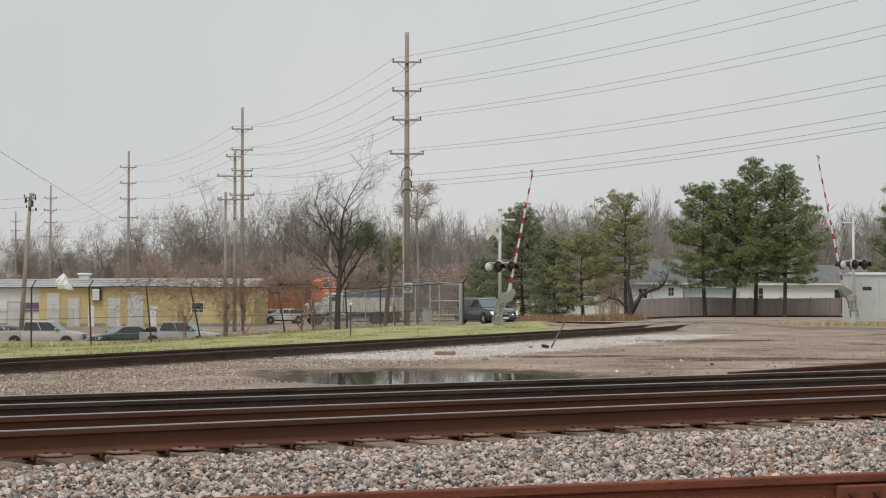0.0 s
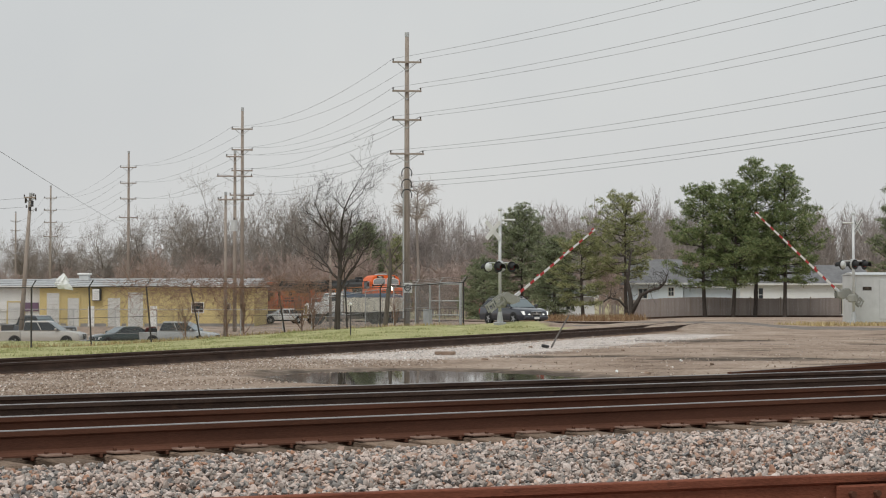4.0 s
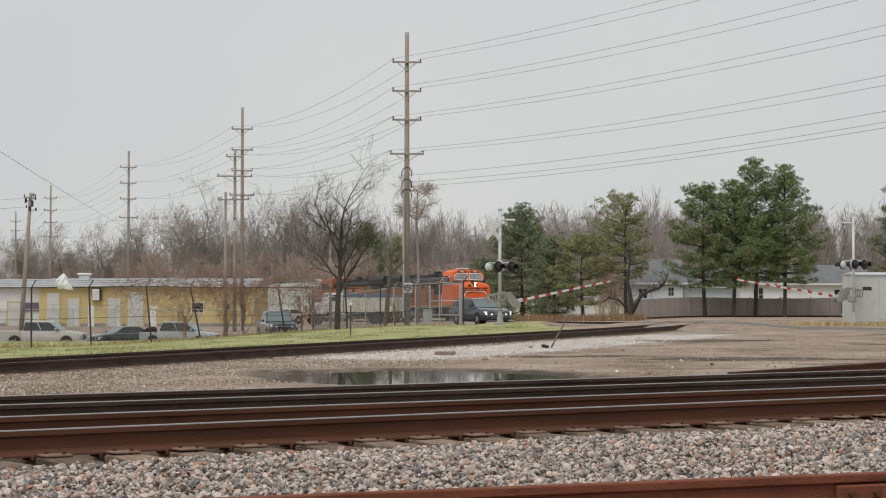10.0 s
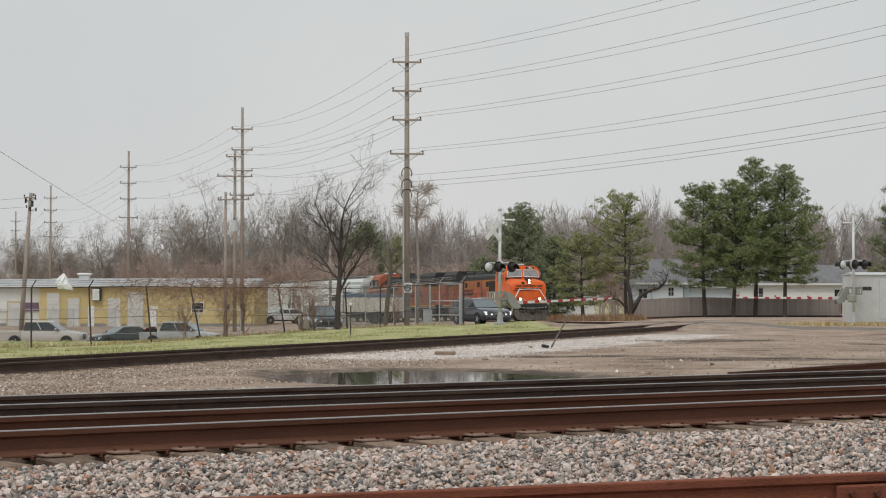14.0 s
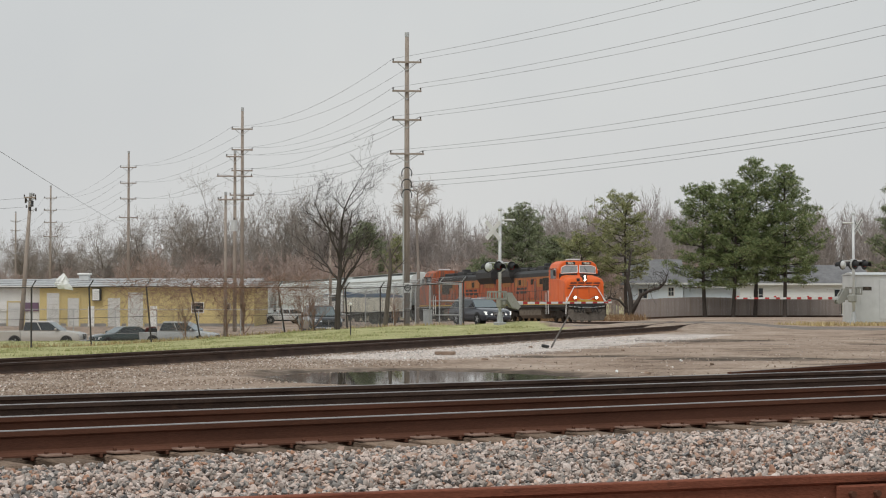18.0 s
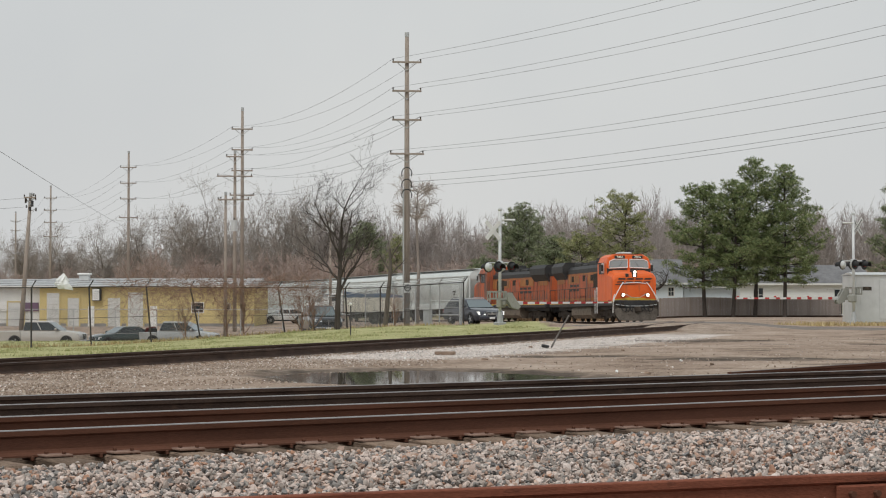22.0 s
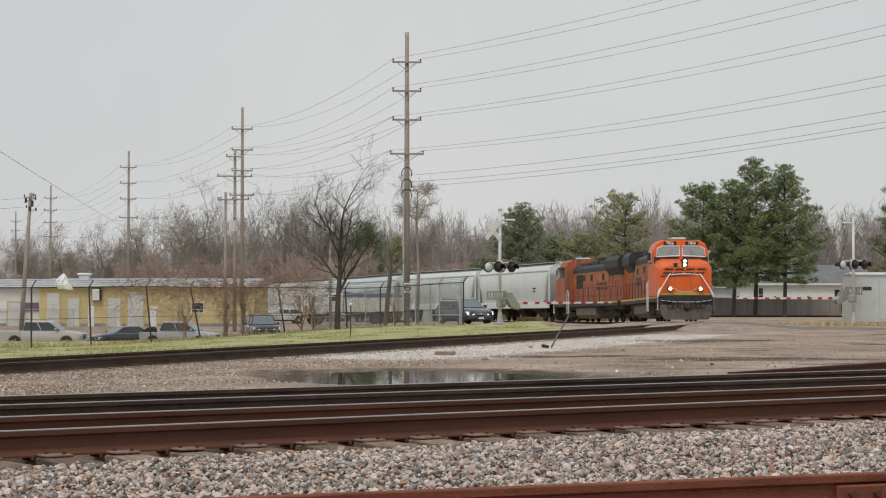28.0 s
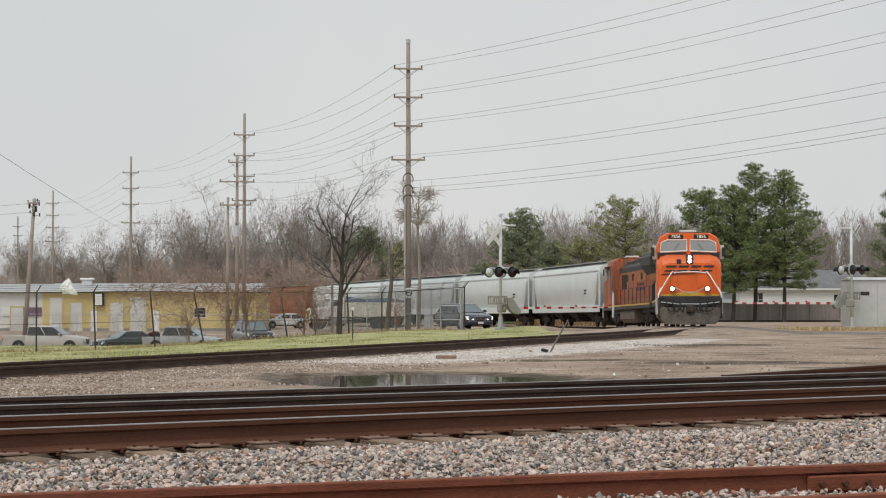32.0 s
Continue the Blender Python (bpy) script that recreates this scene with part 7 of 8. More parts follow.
def build_woods():
    """The leafless wood along the horizon, as masses of trunks, limbs and fine twigs."""
    rng = random.Random(5)

    def models(seed, **shape):
        out = []
        for i in range(7):
            segs = branch_segments(random.Random(seed + i), 1.0, 5, 0.46 + 0.03 * i, pieces=(5, 3, 2, 1, 1), **shape)
            top = max(b.z for a, b, r0, r1, l in segs)
            out.append(np.array([[*(a / top), *(b / top), r0, r1, l] for a, b, r0, r1, l in segs]))
        return out

    domes = models(300, kids=(9, 7, 6, 5), radius=0.012, up=0.22, length=0.58, stem=0.6, first=0.22, bend=0.3)
    bushes = models(400, kids=(11, 6, 5, 4), radius=0.008, up=0.26, length=0.6, stem=0.6, first=0.02, bend=0.34)
    rs = np.random.RandomState(55)

    def wood(label, spots, mat, thin, kinds):
        allv, allf, base = [], [], 0
        for x, y, h, wd in spots:
            s = kinds[rng.randrange(7)]
            ang = rng.uniform(0, 6.28)
            c, sn = math.cos(ang), math.sin(ang)
            a, b = s[:, 0:3].copy(), s[:, 3:6].copy()
            for p in (a, b):
                px, py = p[:, 0] * c - p[:, 1] * sn, p[:, 0] * sn + p[:, 1] * c
                p[:, 0], p[:, 1], p[:, 2] = px * h * wd + x, py * h * wd + y, p[:, 2] * h + gz(x, y) - 0.3
            r0, r1 = np.maximum(s[:, 6] * h, thin), np.maximum(s[:, 7] * h, thin * 0.7)
            solid = s[:, 8] <= 1
            d = b - a
            w = np.cross(d, rs.normal(size=d.shape))
            w /= np.linalg.norm(w, axis=1)[:, None] + 1e-9
            w *= (r0 * 1.15)[:, None]
            # limbs are three-sided bars, twigs are slivers
            ux, uy = np.array([1.0, 0, 0]), np.array([0, 0.6, 0.8])
            n = int(solid.sum())
            vs = np.empty((n, 6, 3))
            for j in range(3):
                t = 2 * math.pi * j / 3
                e = ux * math.cos(t) + uy * math.sin(t)
                vs[:, j] = a[solid] + e * r0[solid][:, None]
                vs[:, 3 + j] = b[solid] + e * r1[solid][:, None]
            f = np.array([[0, 1, 4], [0, 4, 3], [1, 2, 5], [1, 5, 4], [2, 0, 3], [2, 3, 5]])[None] + 6 * np.arange(n)[:, None, None] + base
            allv.append(vs.reshape(-1, 3))
            allf.append(f.reshape(-1, 3))
            base += 6 * n
            k = ~solid
            n = int(k.sum())
            vs = np.stack([a[k] + w[k], a[k] - w[k], b[k]], 1)
            allv.append(vs.reshape(-1, 3))
            allf.append((np.arange(3 * n) + base).reshape(-1, 3))
            base += 3 * n
        me = quick_mesh("bare_woods", np.concatenate(allv).tolist(), np.concatenate(allf).tolist(), mat)
        tagged(new("bare_woods", me), label, "woods", kind="stuff")

    far = []
    # the line's corridor stays open, and nothing grows between it and the yard
    clear = lambda x, y: curve_side(x, y) > 5.5 or (x < -0.075 * y and curve_side(x, y) < -6)
    for i in range(150):
        x = -120 + 225 * (i + rng.random()) / 150
        y = rng.uniform(320, 430) + max(0, -x - 30) * 1.3
        far.append((x, y, rng.uniform(16.5, 22) if x > -4 else rng.uniform(13.5, 18), rng.uniform(0.5, 0.75)))
    for i in range(84):
        x = -16 + 110 * (i + rng.random()) / 84
        far.append((x, rng.uniform(275, 345), rng.uniform(13.5, 18), rng.uniform(0.5, 0.72)))
    far = [q for q in far if clear(q[0], q[1])]
    wood("long row of leafless grey woods along the horizon", far, BARK_PALE, 0.027, domes)
    brush = []
    for i in range(200):
        x = -95 + 105 * (i + rng.random()) / 160 if i < 160 else 10 + 70 * (i - 160 + rng.random()) / 40
        y = rng.uniform(250, 320) + max(0, -x - 20) * 1.1
        brush.append((x, y, rng.uniform(7, 10.5), rng.uniform(0.9, 1.25)))
    for i in range(75):
        brush.append((-38 + 32 * (i + rng.random()) / 75, rng.uniform(240, 310), rng.uniform(7.5, 10.5), rng.uniform(0.9, 1.25)))
    brush = [q for q in brush if clear(q[0], q[1])]
    wood("dense reddish brown leafless brush under the woods", brush, BARK_RED, 0.03, bushes)


build_woods()


def build_vines():
    """Dry vines and suckers that hang in the chain-link fence."""
    rng = random.Random(77)
    sh = Shape()
    for i in range(900):
        u = rng.betavariate(1.5, 1.5)
        x = -14.6 + 9.2 * u
        y = float(np.interp(x, [-15.3, -13.1, -11.3, -7.6, -4.8], [88.5, 91.5, 95, 98, 102])) + rng.uniform(-0.5, 0.5)
        z = rng.choice((1.55, 1.6, 1.6, 1.5, 1.3, 0.7)) + rng.gauss(0, 0.2)
        p = Vector((x, y, z))
        d = Vector((rng.gauss(0, 1), rng.gauss(0, 0.5), rng.gauss(0.1, 0.55))).normalized()
        pts = [p]
        for k in range(5):
            d = (d + Vector((rng.gauss(0, 0.3), rng.gauss(0, 0.3), rng.gauss(-0.05, 0.3)))).normalized()
            pts.append(pts[-1] + d * rng.uniform(0.12, 0.34))
        sh.tube(pts, [0.009, 0.009, 0.008, 0.007, 0.006, 0.005], 3, caps=False)
    tagged(new("dry_vines", quick_mesh("dry_vines", sh.v, sh.f, BARK_VINE)), "tangle of reddish brown dry vines in the chain-link fence", "vines", kind="stuff")


build_vines()


# ---- ballast, stones, grass: what nobody could count ----
def scatter_stones(name, label, mat, spots, sizes, heights, seed, flat=0.75, rough=True):
    """Broken stones, each a jittered solid of twenty faces, joined into one mass."""
    rs = np.random.RandomState(seed)
    g = (1 + 5 ** 0.5) / 2
    iv = np.array([(-1, g, 0), (1, g, 0), (-1, -g, 0), (1, -g, 0), (0, -1, g), (0, 1, g), (0, -1, -g), (0, 1, -g), (g, 0, -1), (g, 0, 1), (-g, 0, -1), (-g, 0, 1)]) / math.hypot(1, g)
    fc = np.array([(0, 11, 5), (0, 5, 1), (0, 1, 7), (0, 7, 10), (0, 10, 11), (1, 5, 9), (5, 11, 4), (11, 10, 2), (10, 7, 6), (7, 1, 8), (3, 9, 4), (3, 4, 2), (3, 2, 6), (3, 6, 8), (3, 8, 9), (4, 9, 5), (2, 4, 11), (6, 2, 10), (8, 6, 7), (9, 8, 1)])
    if not rough:
        iv = np.array([(1, 0, 0), (-1, 0, 0), (0, 1, 0), (0, -1, 0), (0, 0, 1), (0, 0, -1)], float)
        fc = np.array([(0, 2, 4), (2, 1, 4), (1, 3, 4), (3, 0, 4), (2, 0, 5), (1, 2, 5), (3, 1, 5), (0, 3, 5)])
    n, k = len(spots), len(iv)
    v = iv[None] * (1 + rs.uniform(-0.48, 0.34, (n, k, 1)))
    v = v * (sizes[:, None] * np.stack([rs.uniform(0.75, 1.3, n), rs.uniform(0.7, 1.1, n), rs.uniform(0.55, 0.9, n) * flat / 0.75], -1))[:, None, :] * 0.5
    q = rs.normal(size=(n, 4))
    q[:, 1:3] *= 0.4
    q /= np.linalg.norm(q, axis=1)[:, None]
    w, x, y, z = q.T
    rot = np.stack([np.stack([1 - 2 * (y * y + z * z), 2 * (x * y - z * w), 2 * (x * z + y * w)], -1), np.stack([2 * (x * y + z * w), 1 - 2 * (x * x + z * z), 2 * (y * z - x * w)], -1), np.stack([2 * (x * z - y * w), 2 * (y * z + x * w), 1 - 2 * (x * x + y * y)], -1)], 1)
    v = np.einsum("nij,nkj->nki", rot, v)
    v[:, :, 0] += spots[:, 0][:, None]
    v[:, :, 1] += spots[:, 1][:, None]
    v[:, :, 2] += heights[:, None]
    f = fc[None] + k * np.arange(n)[:, None, None]
    me = quick_mesh(name, v.reshape(-1, 3).tolist(), f.reshape(-1, 3).tolist(), mat)
    return tagged(new(name, me), label, "ballast", kind="stuff")


def build_ballast():
    rs = np.random.RandomState(8)
    # shoulder between the siding and the main line
    m = 108000
    along, off = rs.uniform(-9, 11, m), rs.uniform(-7.2, -0.42, m)
    x = MAIN_D.x * along + MAIN_N.x * off
    y = 15.57 + MAIN_D.y * along + MAIN_N.y * off
    keep = (np.abs(x) < 0.225 * y + 0.35) & (y > 8.2) & ((off < -0.55) | (rs.uniform(0, 1, m) < 0.5))
    x, y, off = x[keep], y[keep], off[keep]
    size = rs.uniform(0.024, 0.046, len(x)) * rs.choice([0.75, 1.0, 1.0, 1.35], len(x))
    # low in the cribs under the rail, heaped on the shoulder
    h = ground_z(x, y) + rs.uniform(-0.01, 0.05, len(x)) + 0.045 * step(-0.45, -0.9, off) * (0.75 + 0.25 * np.sin(along[keep] * 2.1)) + 0.012 * step(-0.9, -1.5, off)
    scatter_stones("ballast", "pale grey and pinkish crushed stone ballast beside the rails", BALLAST, np.stack([x, y], -1), size, h, 3, 0.66)
    # between and behind the main line's rails, seen through the gaps
    m = 9000
    along, off = rs.uniform(-9, 14, m), rs.uniform(-0.4, 7.2, m)
    x = MAIN_D.x * along + MAIN_N.x * off
    y = 15.57 + MAIN_D.y * along + MAIN_N.y * off
    keep = np.abs(x) < 0.24 * y + 0.7
    x, y = x[keep], y[keep]
    scatter_stones("ballast", "dark grimy crushed stone ballast between the rails", BALLAST, np.stack([x, y], -1), rs.uniform(0.05, 0.09, len(x)), ground_z(x, y) + 0.0, 4, 0.75, False)
    # coarse gravel between the puddle and the curve, and along the curve's near side
    m = 100000
    y = rs.uniform(24, 70, m) ** 1.0
    x = rs.uniform(-0.235, 0.235, m) * y
    side = curve_side(x, y)
    off = x * MAIN_N.x + (y - 15.57) * MAIN_N.y
    dens = np.clip(0.9 * step(4.5, 1.2, np.abs(side - 1.5)) + 0.6 * step(1, -6, x) * step(8, 10, off) + 0.05, 0, 1) * step(-1.9, -1.2, side) * step(7.2, 8.6, off)
    pud = ((x + 0.3) * 0.96 + (y - 35.2) * 0.28) ** 2 / 3.05 ** 2 + ((y - 35.2) * 0.96 - (x + 0.3) * 0.28) ** 2 / 4.35 ** 2
    keep = (rs.uniform(0, 1, m) < dens) & (pud > 1.05)
    x, y, side = x[keep], y[keep], side[keep]
    cz = np.interp(y, CURVE_XYZ[::-1, 1], CURVE_XYZ[::-1, 2]) - 0.21
    w = 1 - step(1.6, 3.4, np.abs(side))
    z = ground_z(x, y) * (1 - w) + cz * w
    pale = ((y > 44) & (np.abs(side - 1.8) < 3.6)) | (rs.uniform(0, 1, len(x)) < 0.06)
    size = rs.uniform(0.025, 0.06, len(x))
    scatter_stones("gravel", "pale loose gravel along the curved track", BALLAST_PALE, np.stack([x, y], -1)[pale], size[pale], z[pale] + 0.005, 5, 0.6, False)
    scatter_stones("gravel", "brown loose gravel beside the puddle", GRAVEL, np.stack([x, y], -1)[~pale], size[~pale], z[~pale] + 0.005, 6, 0.6, False)


GRAVEL = island("mixed yard gravel", [(0.0, (0.24, 0.18, 0.14)), (0.3, (0.33, 0.255, 0.20)), (0.6, (0.42, 0.335, 0.27)), (0.85, (0.50, 0.42, 0.35)), (1.0, (0.64, 0.57, 0.52))])
GRASS_BLADE = island("spring grass blades", [(0.0, (0.23, 0.255, 0.105)), (0.4, (0.34, 0.355, 0.16)), (0.8, (0.45, 0.435, 0.225)), (0.94, (0.54, 0.49, 0.29)), (1.0, (0.60, 0.54, 0.36))], 0.8)
DRY_BLADE = island("rusty dry grass blades", [(0.0, (0.17, 0.10, 0.06)), (0.4, (0.26, 0.16, 0.09)), (0.75, (0.34, 0.23, 0.13)), (1.0, (0.40, 0.31, 0.2))], 0.85)


def blades(name, label, mat, x, y, tall, seed, wide=0.16):
    rs = np.random.RandomState(seed)
    n = len(x)
    z = np.array([gz(a, b) for a, b in zip(x, y)]) - 0.03
    side = curve_side(x, y)
    cz = np.interp(y, CURVE_XYZ[::-1, 1], CURVE_XYZ[::-1, 2]) - 0.21
    w = (1 - step(1.6, 3.4, np.abs(side)))
    z = z * (1 - w) + (cz - 0.02) * w
    a = rs.uniform(0, 6.28, n)
    dx, dy = np.cos(a) * tall * wide, np.sin(a) * tall * wide
    lx, ly = rs.normal(0, 0.35, n) * tall, rs.normal(0, 0.35, n) * tall
    v = np.stack([np.stack([x - dx, y - dy, z], -1), np.stack([x + dx, y + dy, z], -1), np.stack([x + lx, y + ly, z + tall], -1)], 1).reshape(-1, 3)
    f = np.arange(3 * n).reshape(-1, 3)
    tagged(new(name, quick_mesh(name, v.tolist(), f.tolist(), mat)), label, "grass", kind="stuff")


def build_grass():
    rs = np.random.RandomState(12)
    m = 120000
    y = rs.uniform(36, 116, m)
    x = rs.uniform(-0.235, 0.06, m) * y
    side, rd = curve_side(x, y), road_distance(x, y)
    cl = np.array([noise.noise((a * 0.8, b * 0.4, 1.7)) for a, b in zip(x, y)])
    keep = (side < -2.1 - 0.8 * rs.uniform(0, 1, m) ** 2) & (rd > 3.1) & (x + (y - 100) * 0.15 < 4.6) & ((x < 2) | (side < -4)) & (cl + rs.uniform(-0.5, 0.5, m) > -0.15)
    x, y, cl = x[keep], y[keep], cl[keep]
    blades("grass", "short yellowish green spring grass beside the curved track", GRASS_BLADE, x, y, rs.uniform(0.025, 0.065, len(x)) * (1 + 2.0 * np.clip(cl, 0, 1)), 2, 0.26)
    # taller weeds at the fence's foot
    u = rs.uniform(0, 1, 5000)
    fx = np.interp(u, [0, 0.3, 0.6, 0.8, 1], [-22, -15.3, -11.3, -4.8, 1.1]) + rs.normal(0, 0.35, 5000)
    fy = np.interp(u, [0, 0.3, 0.6, 0.8, 1], [84, 88.5, 95, 102, 109]) + rs.normal(0, 0.35, 5000)
    blades("weeds", "dry tan weeds along the chain-link fence", DRY_STRAW, fx[:2600], fy[:2600], rs.uniform(0.06, 0.26, 2600), 3, 0.12)
    n = 4200
    blades("dry_grass", "rusty brown dry grass beyond the crossing", DRY_BLADE, rs.uniform(6.5, 17.5, n), rs.uniform(172, 188, n), rs.uniform(0.2, 0.75, n), 4, 0.06)
    n = 2500
    blades("dry_grass", "straw-coloured dry grass round the signal hut", DRY_STRAW, rs.uniform(18, 27, n), rs.uniform(98, 112, n), rs.uniform(0.06, 0.3, n), 5, 0.15)


DRY_STRAW = island("straw dry grass blades", [(0.0, (0.34, 0.26, 0.12)), (0.5, (0.48, 0.37, 0.19)), (1.0, (0.56, 0.46, 0.27))], 0.85)
build_ballast()
build_grass()


# ---- small things ----
PIPE = surf("grey rusted pipe", (0.13, 0.12, 0.11), (0.22, 0.20, 0.185), 4, 0.8, 0, 0.2, 40, (0.12, 0.07, 0.05), 0.3)


def build_small():
    p = thing("leaning_pipe", pose(2.84, 54.4, gz(2.84, 54.4)), "thin rusty pipe leaning out of the gravel", "pipe")
    part("pipe", Shape().tube([(0, 0, -0.1), (0.2, 0, 0.3), (0.53, 0, 0.88)], [0.026, 0.024, 0.02], 8), PIPE, p)
    part("stub", Shape().tube([(-0.02, -0.05, 0.03), (-0.2, -0.1, 0.07)], 0.045, 10), BLACK, p)
    b = thing("timber_offcut", pose(0.05, 47.5, gz(0.05, 47.5), 0, 0, 4), "weathered brown timber offcut lying on gravel", "timber")
    part("timber", Shape().box(-0.24, 0.24, -0.1, 0.1, -0.02, 0.09, bevel=0.015), TIE, b)
    s = thing("marker_post", pose(-3.45, 76, gz(-3.45, 76)), "thin dark marker post with a white cap in the grass", "post")
    part("post", Shape().tube([(0, 0, -0.1), (0, 0, 1.18)], 0.025, 6), FENCE_DARK, s)
    part("cap", Shape().ball((0, 0, 1.2), 0.06), WHITE, s)
    g = thing("pole_sign", pose(-2.1, 120.75, 1.6), "small square white sign with a black ring on the pole", "sign")
    part("plate", Shape().box(-0.27, 0.27, -0.03, -0.005, -0.3, 0.3, bevel=0.01), WHITE, g)
    ring = Shape().tube([(0.17 * math.cos(a), -0.04, 0.17 * math.sin(a)) for a in [2 * math.pi * i / 16 for i in range(17)]], 0.035, 5)
    part("ring", ring, BLACK, g)
    part("bar", Shape().box(-0.12, 0.12, -0.045, -0.033, -0.03, 0.03), BLACK, g)
    c = thing("utility_cabinet", pose(-0.85, 113, gz(-0.85, 113)), "grey steel utility cabinet by the yard fence", "cabinet")
    part("body", Shape().box(-0.25, 0.25, -0.2, 0.2, 0, 0.85, bevel=0.03), GALV, c)
    part("lid", Shape().box(-0.28, 0.28, -0.23, 0.23, 0.85, 0.9, bevel=0.02), GALV, c)
    # plastic bag caught on the barbed wire
    BAG = surf("translucent white plastic bag", (0.72, 0.73, 0.73), (0.82, 0.82, 0.82), 3, 0.4, 0, 0.3, 15)
    rng = random.Random(3)
    bag = Shape()
    rings = []
    for i, (zz, r, ox) in enumerate([(-0.36, 0.05, 0.42), (-0.30, 0.30, 0.12), (-0.12, 0.37, 0.0), (0.06, 0.28, -0.02), (0.2, 0.16, 0.02), (0.32, 0.03, 0.06)]):
        rings.append([(ox + r * rng.uniform(0.65, 1.2) * math.cos(2 * math.pi * k / 14), 0.5 * r * rng.uniform(0.6, 1.2) * math.sin(2 * math.pi * k / 14), zz + rng.uniform(-0.04, 0.04)) for k in range(14)])
    bag.loft(rings)
    t = part("plastic_bag", bag, BAG)
    t.matrix_basis = pose(-16.3, 87.1, 1.74)
    tagged(t, "white plastic bag snagged on the barbed wire fence", "plastic bag")
    # timber crossing planks between and beside the rails
    d = thing("crossing_planks", pose(0, 0, 0), "worn timber planks of the road crossing", "crossing")
    sa, sb = curve_s_of_y(102), curve_s_of_y(93)
    for k in (-1.15, -0.45, -0.15, 0.15, 0.45, 1.15):
        pts = []
        for s0 in np.linspace(sa, sb, 6):
            q, r = curve_at(s0), curve_at(s0 + 0.5)
            e = (r - q).normalized()
            pts.append(q + Vector((e.y, -e.x, 0)) * k - Vector((0, 0, 0.065)))
        rr = []
        for i, q in enumerate(pts):
            e = (pts[min(i + 1, 5)] - pts[max(i - 1, 0)]).normalized()
            n = Vector((e.y, -e.x, 0)) * 0.13
            rr.append([q - n - Vector((0, 0, 0.08)), q + n - Vector((0, 0, 0.08)), q + n + Vector((0, 0, 0.05)), q - n + Vector((0, 0, 0.05))])
        part("plank", Shape().loft(rr), TIE, d)
    rng = random.Random(21)
    for i in range(14):
        x, y = rng.uniform(-8, 6), rng.uniform(30, 58)
        if curve_side(x, y) < 2.2 or (x + 0.3) ** 2 / 12 + (y - 35.2) ** 2 / 24 < 1:
            continue
        o = thing("wood_scrap" if i % 2 else "litter", pose(x, y, gz(x, y) + 0.01, rng.uniform(-8, 8), 0, rng.uniform(0, 180)), "splintered brown wood scrap on gravel" if i % 2 else "small pale litter scrap on gravel", "scrap" if i % 2 else "litter", "yard debris")
        a = rng.uniform(0.03, 0.09) if i % 2 else rng.uniform(0.01, 0.022)
        part("piece", Shape().loft([[(-a, -0.03, 0), (-a * 0.6, 0.03, 0), (-a * 0.7, 0.02, 0.04), (-a, -0.02, 0.03)], [(a, -0.04, 0), (a * 0.8, 0.04, 0), (a * 0.8, 0.02, 0.05), (a, -0.02, 0.03)]]), TIE if i % 2 else WHITE, o)
    ang = MAIN_A - radians(13)
    for k, a in enumerate((1.6, 3.4)):
        e, n = Vector((math.cos(ang), math.sin(ang), 0)), Vector((-math.sin(ang), math.cos(ang), 0))
        q = Vector((0.37, 8.05, 0.01)) + e * (a + 1.2) + n * (1.505 - 0.03)
        jb = thing("joint_bar", Matrix.Translation(q) @ Matrix.Rotation(ang, 4, "Z"), "rusty bolted joint bar on the siding rail", "joint bar", "rail joints")
        part("bar", Shape().box(-0.45, 0.45, -0.012, 0.016, 0.035, 0.125, bevel=0.01), RAIL_RED, jb)
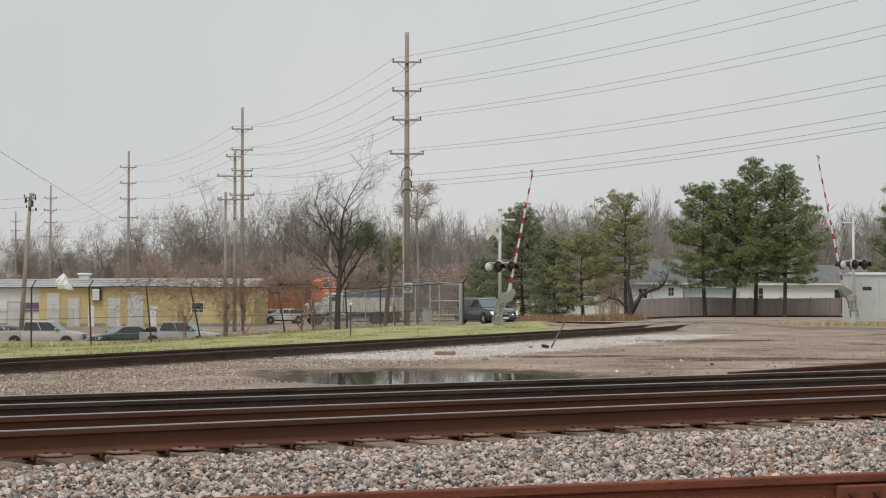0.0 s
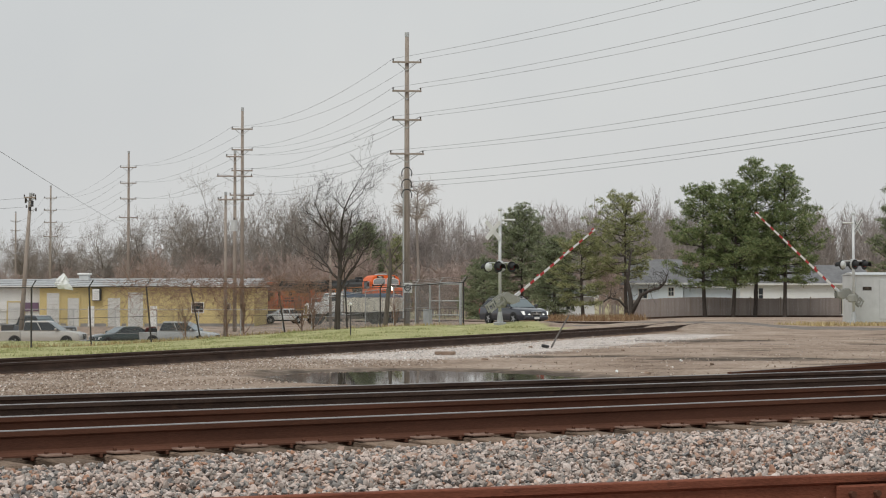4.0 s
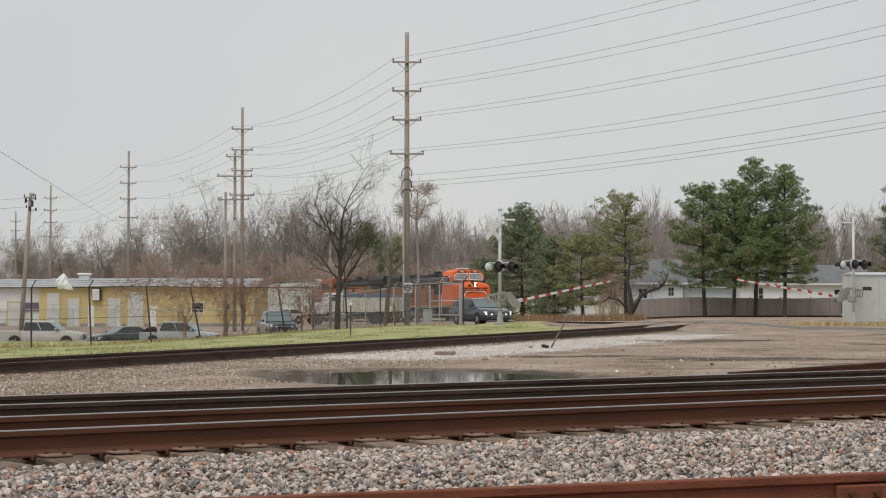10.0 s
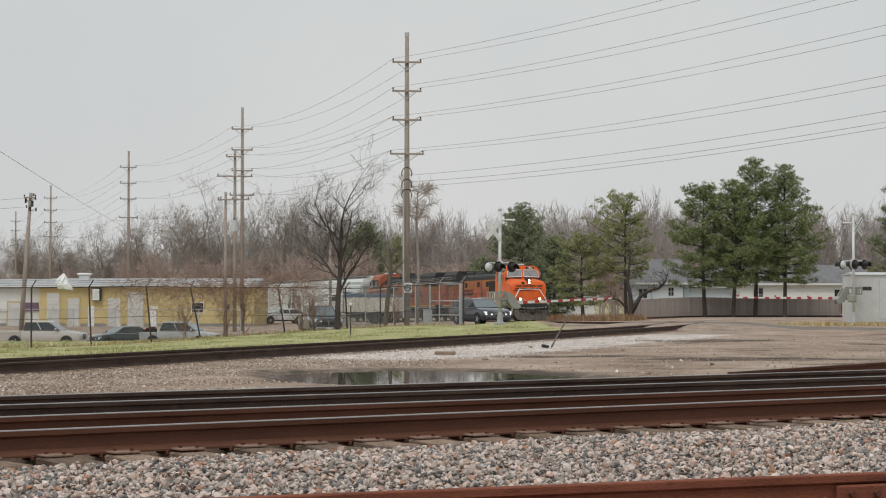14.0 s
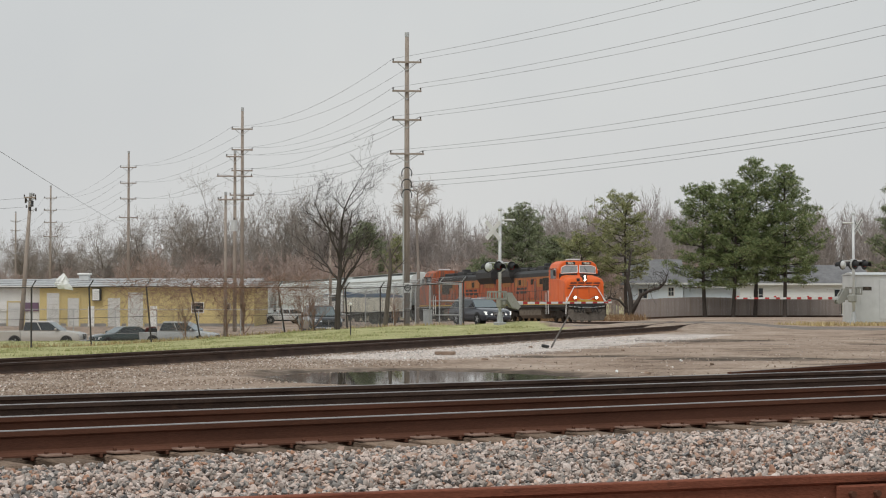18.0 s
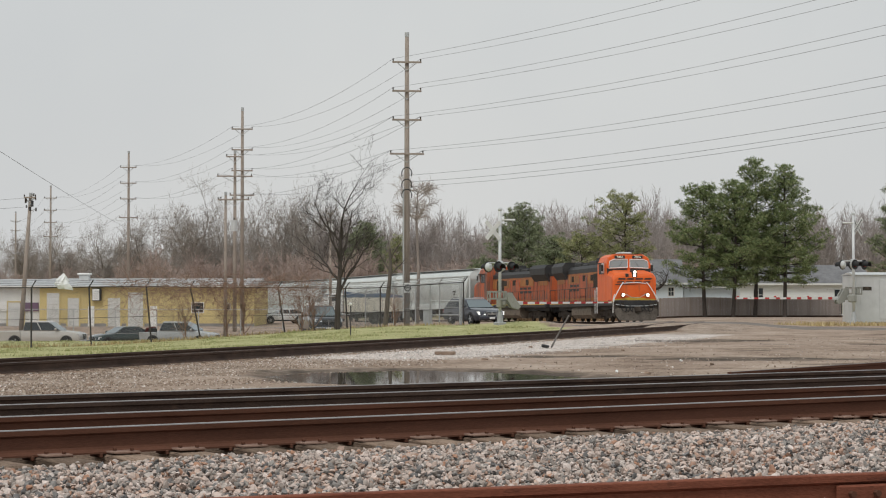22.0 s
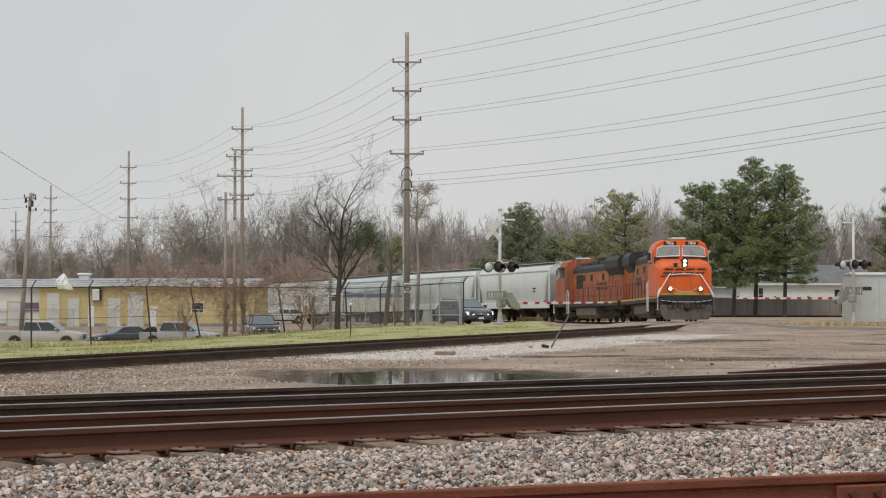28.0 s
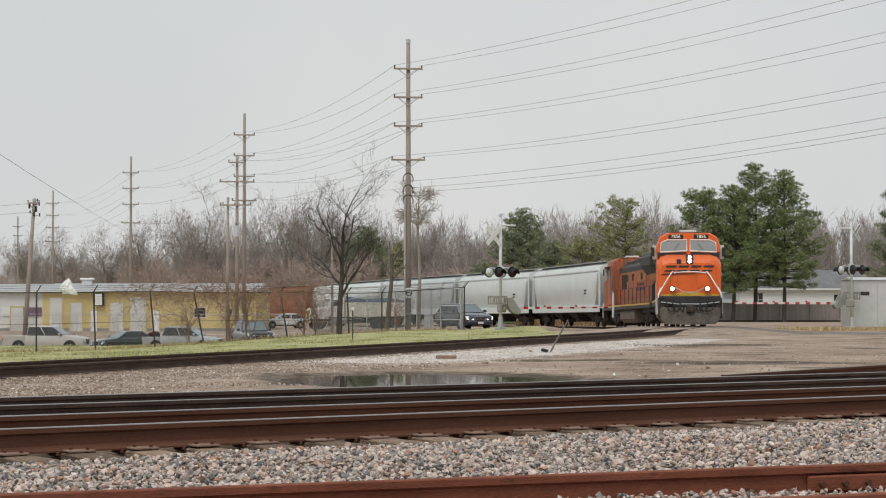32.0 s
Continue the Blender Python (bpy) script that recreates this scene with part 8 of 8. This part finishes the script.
        for i in range(6):
            part("bolt", Shape().tube([(-0.37 + i * 0.148, -0.012, 0.08), (-0.37 + i * 0.148, -0.04, 0.08)], 0.018, 6), RAIL_RUST, jb)
    # transformer cans and boxes on the poles
    for x, y, zz, ln in ((-16.2, 157.9, 6.6, 0.9), (-8.3, 150.05, 6.1, 0.0)):
        u = thing("transformer", pose(x, y - 0.35, zz), "pale grey transformer hung on a wooden pole", "transformer")
        if ln:
            part("can", Shape().tube([(0, 0, -0.45), (0, 0, 0.4)], 0.24, 12), SILVER, u)
            part("bushing", Shape().tube([(0, 0, 0.4), (0, 0, 0.6)], 0.05, 6), GRIME, u)
        else:
            part("box", Shape().box(-0.28, 0.22, -0.12, 0.2, -0.3, 0.35, bevel=0.04), WHITE, u)
        part("bracket", Shape().box(-0.05, 0.05, 0.1, 0.3, -0.05, 0.05), GALV, u)
    f = thing("pole_fittings", pose(-28.05, 137.8, 7.2), "dark cluster of line fittings on the leaning pole", "pole fittings")
    for k, (a, b, c) in enumerate([(-0.25, 0.4, 0.16), (0.2, 0.2, 0.2), (0.42, 0.55, 0.12), (0.05, -0.15, 0.14), (0.45, -0.2, 0.12), (-0.2, 0.0, 0.1), (0.3, 0.8, 0.1)]):
        part("fitting", Shape().tube([(a, 0, b - c * 1.1), (a, 0, b + c * 0.9)], c * 0.42, 7), BLACK if k % 2 else GRIME, f)
        part("bracket", Shape().tube([(a, 0, b), (0.02, 0.1, b - 0.1)], 0.03, 5), GALV, f)
    # coils of cable and fittings on the tall pole
    k = thing("cable_loops", pose(-2.15, 120.7, 8.4), "dark cable loops and straps on the tall pole", "cable")
    for zz in (0.0, -0.7, -1.3):
        part("loop", Shape().tube([(0.3 * math.cos(a), -0.05, zz + 0.36 * math.sin(a)) for a in np.linspace(-0.5, 3.6, 12)], 0.03, 5), BLACK, k)
    part("conduit", Shape().tube([(-0.2, 0.0, -8.6), (-0.2, 0.0, -0.9)], 0.05, 6), GALV, k)


build_small()


def motions():
    """All that moves: the train, the gate arms and the two driven vehicles."""
    for ob, rows in MOVERS:
        walk(ob, rows)


motions()
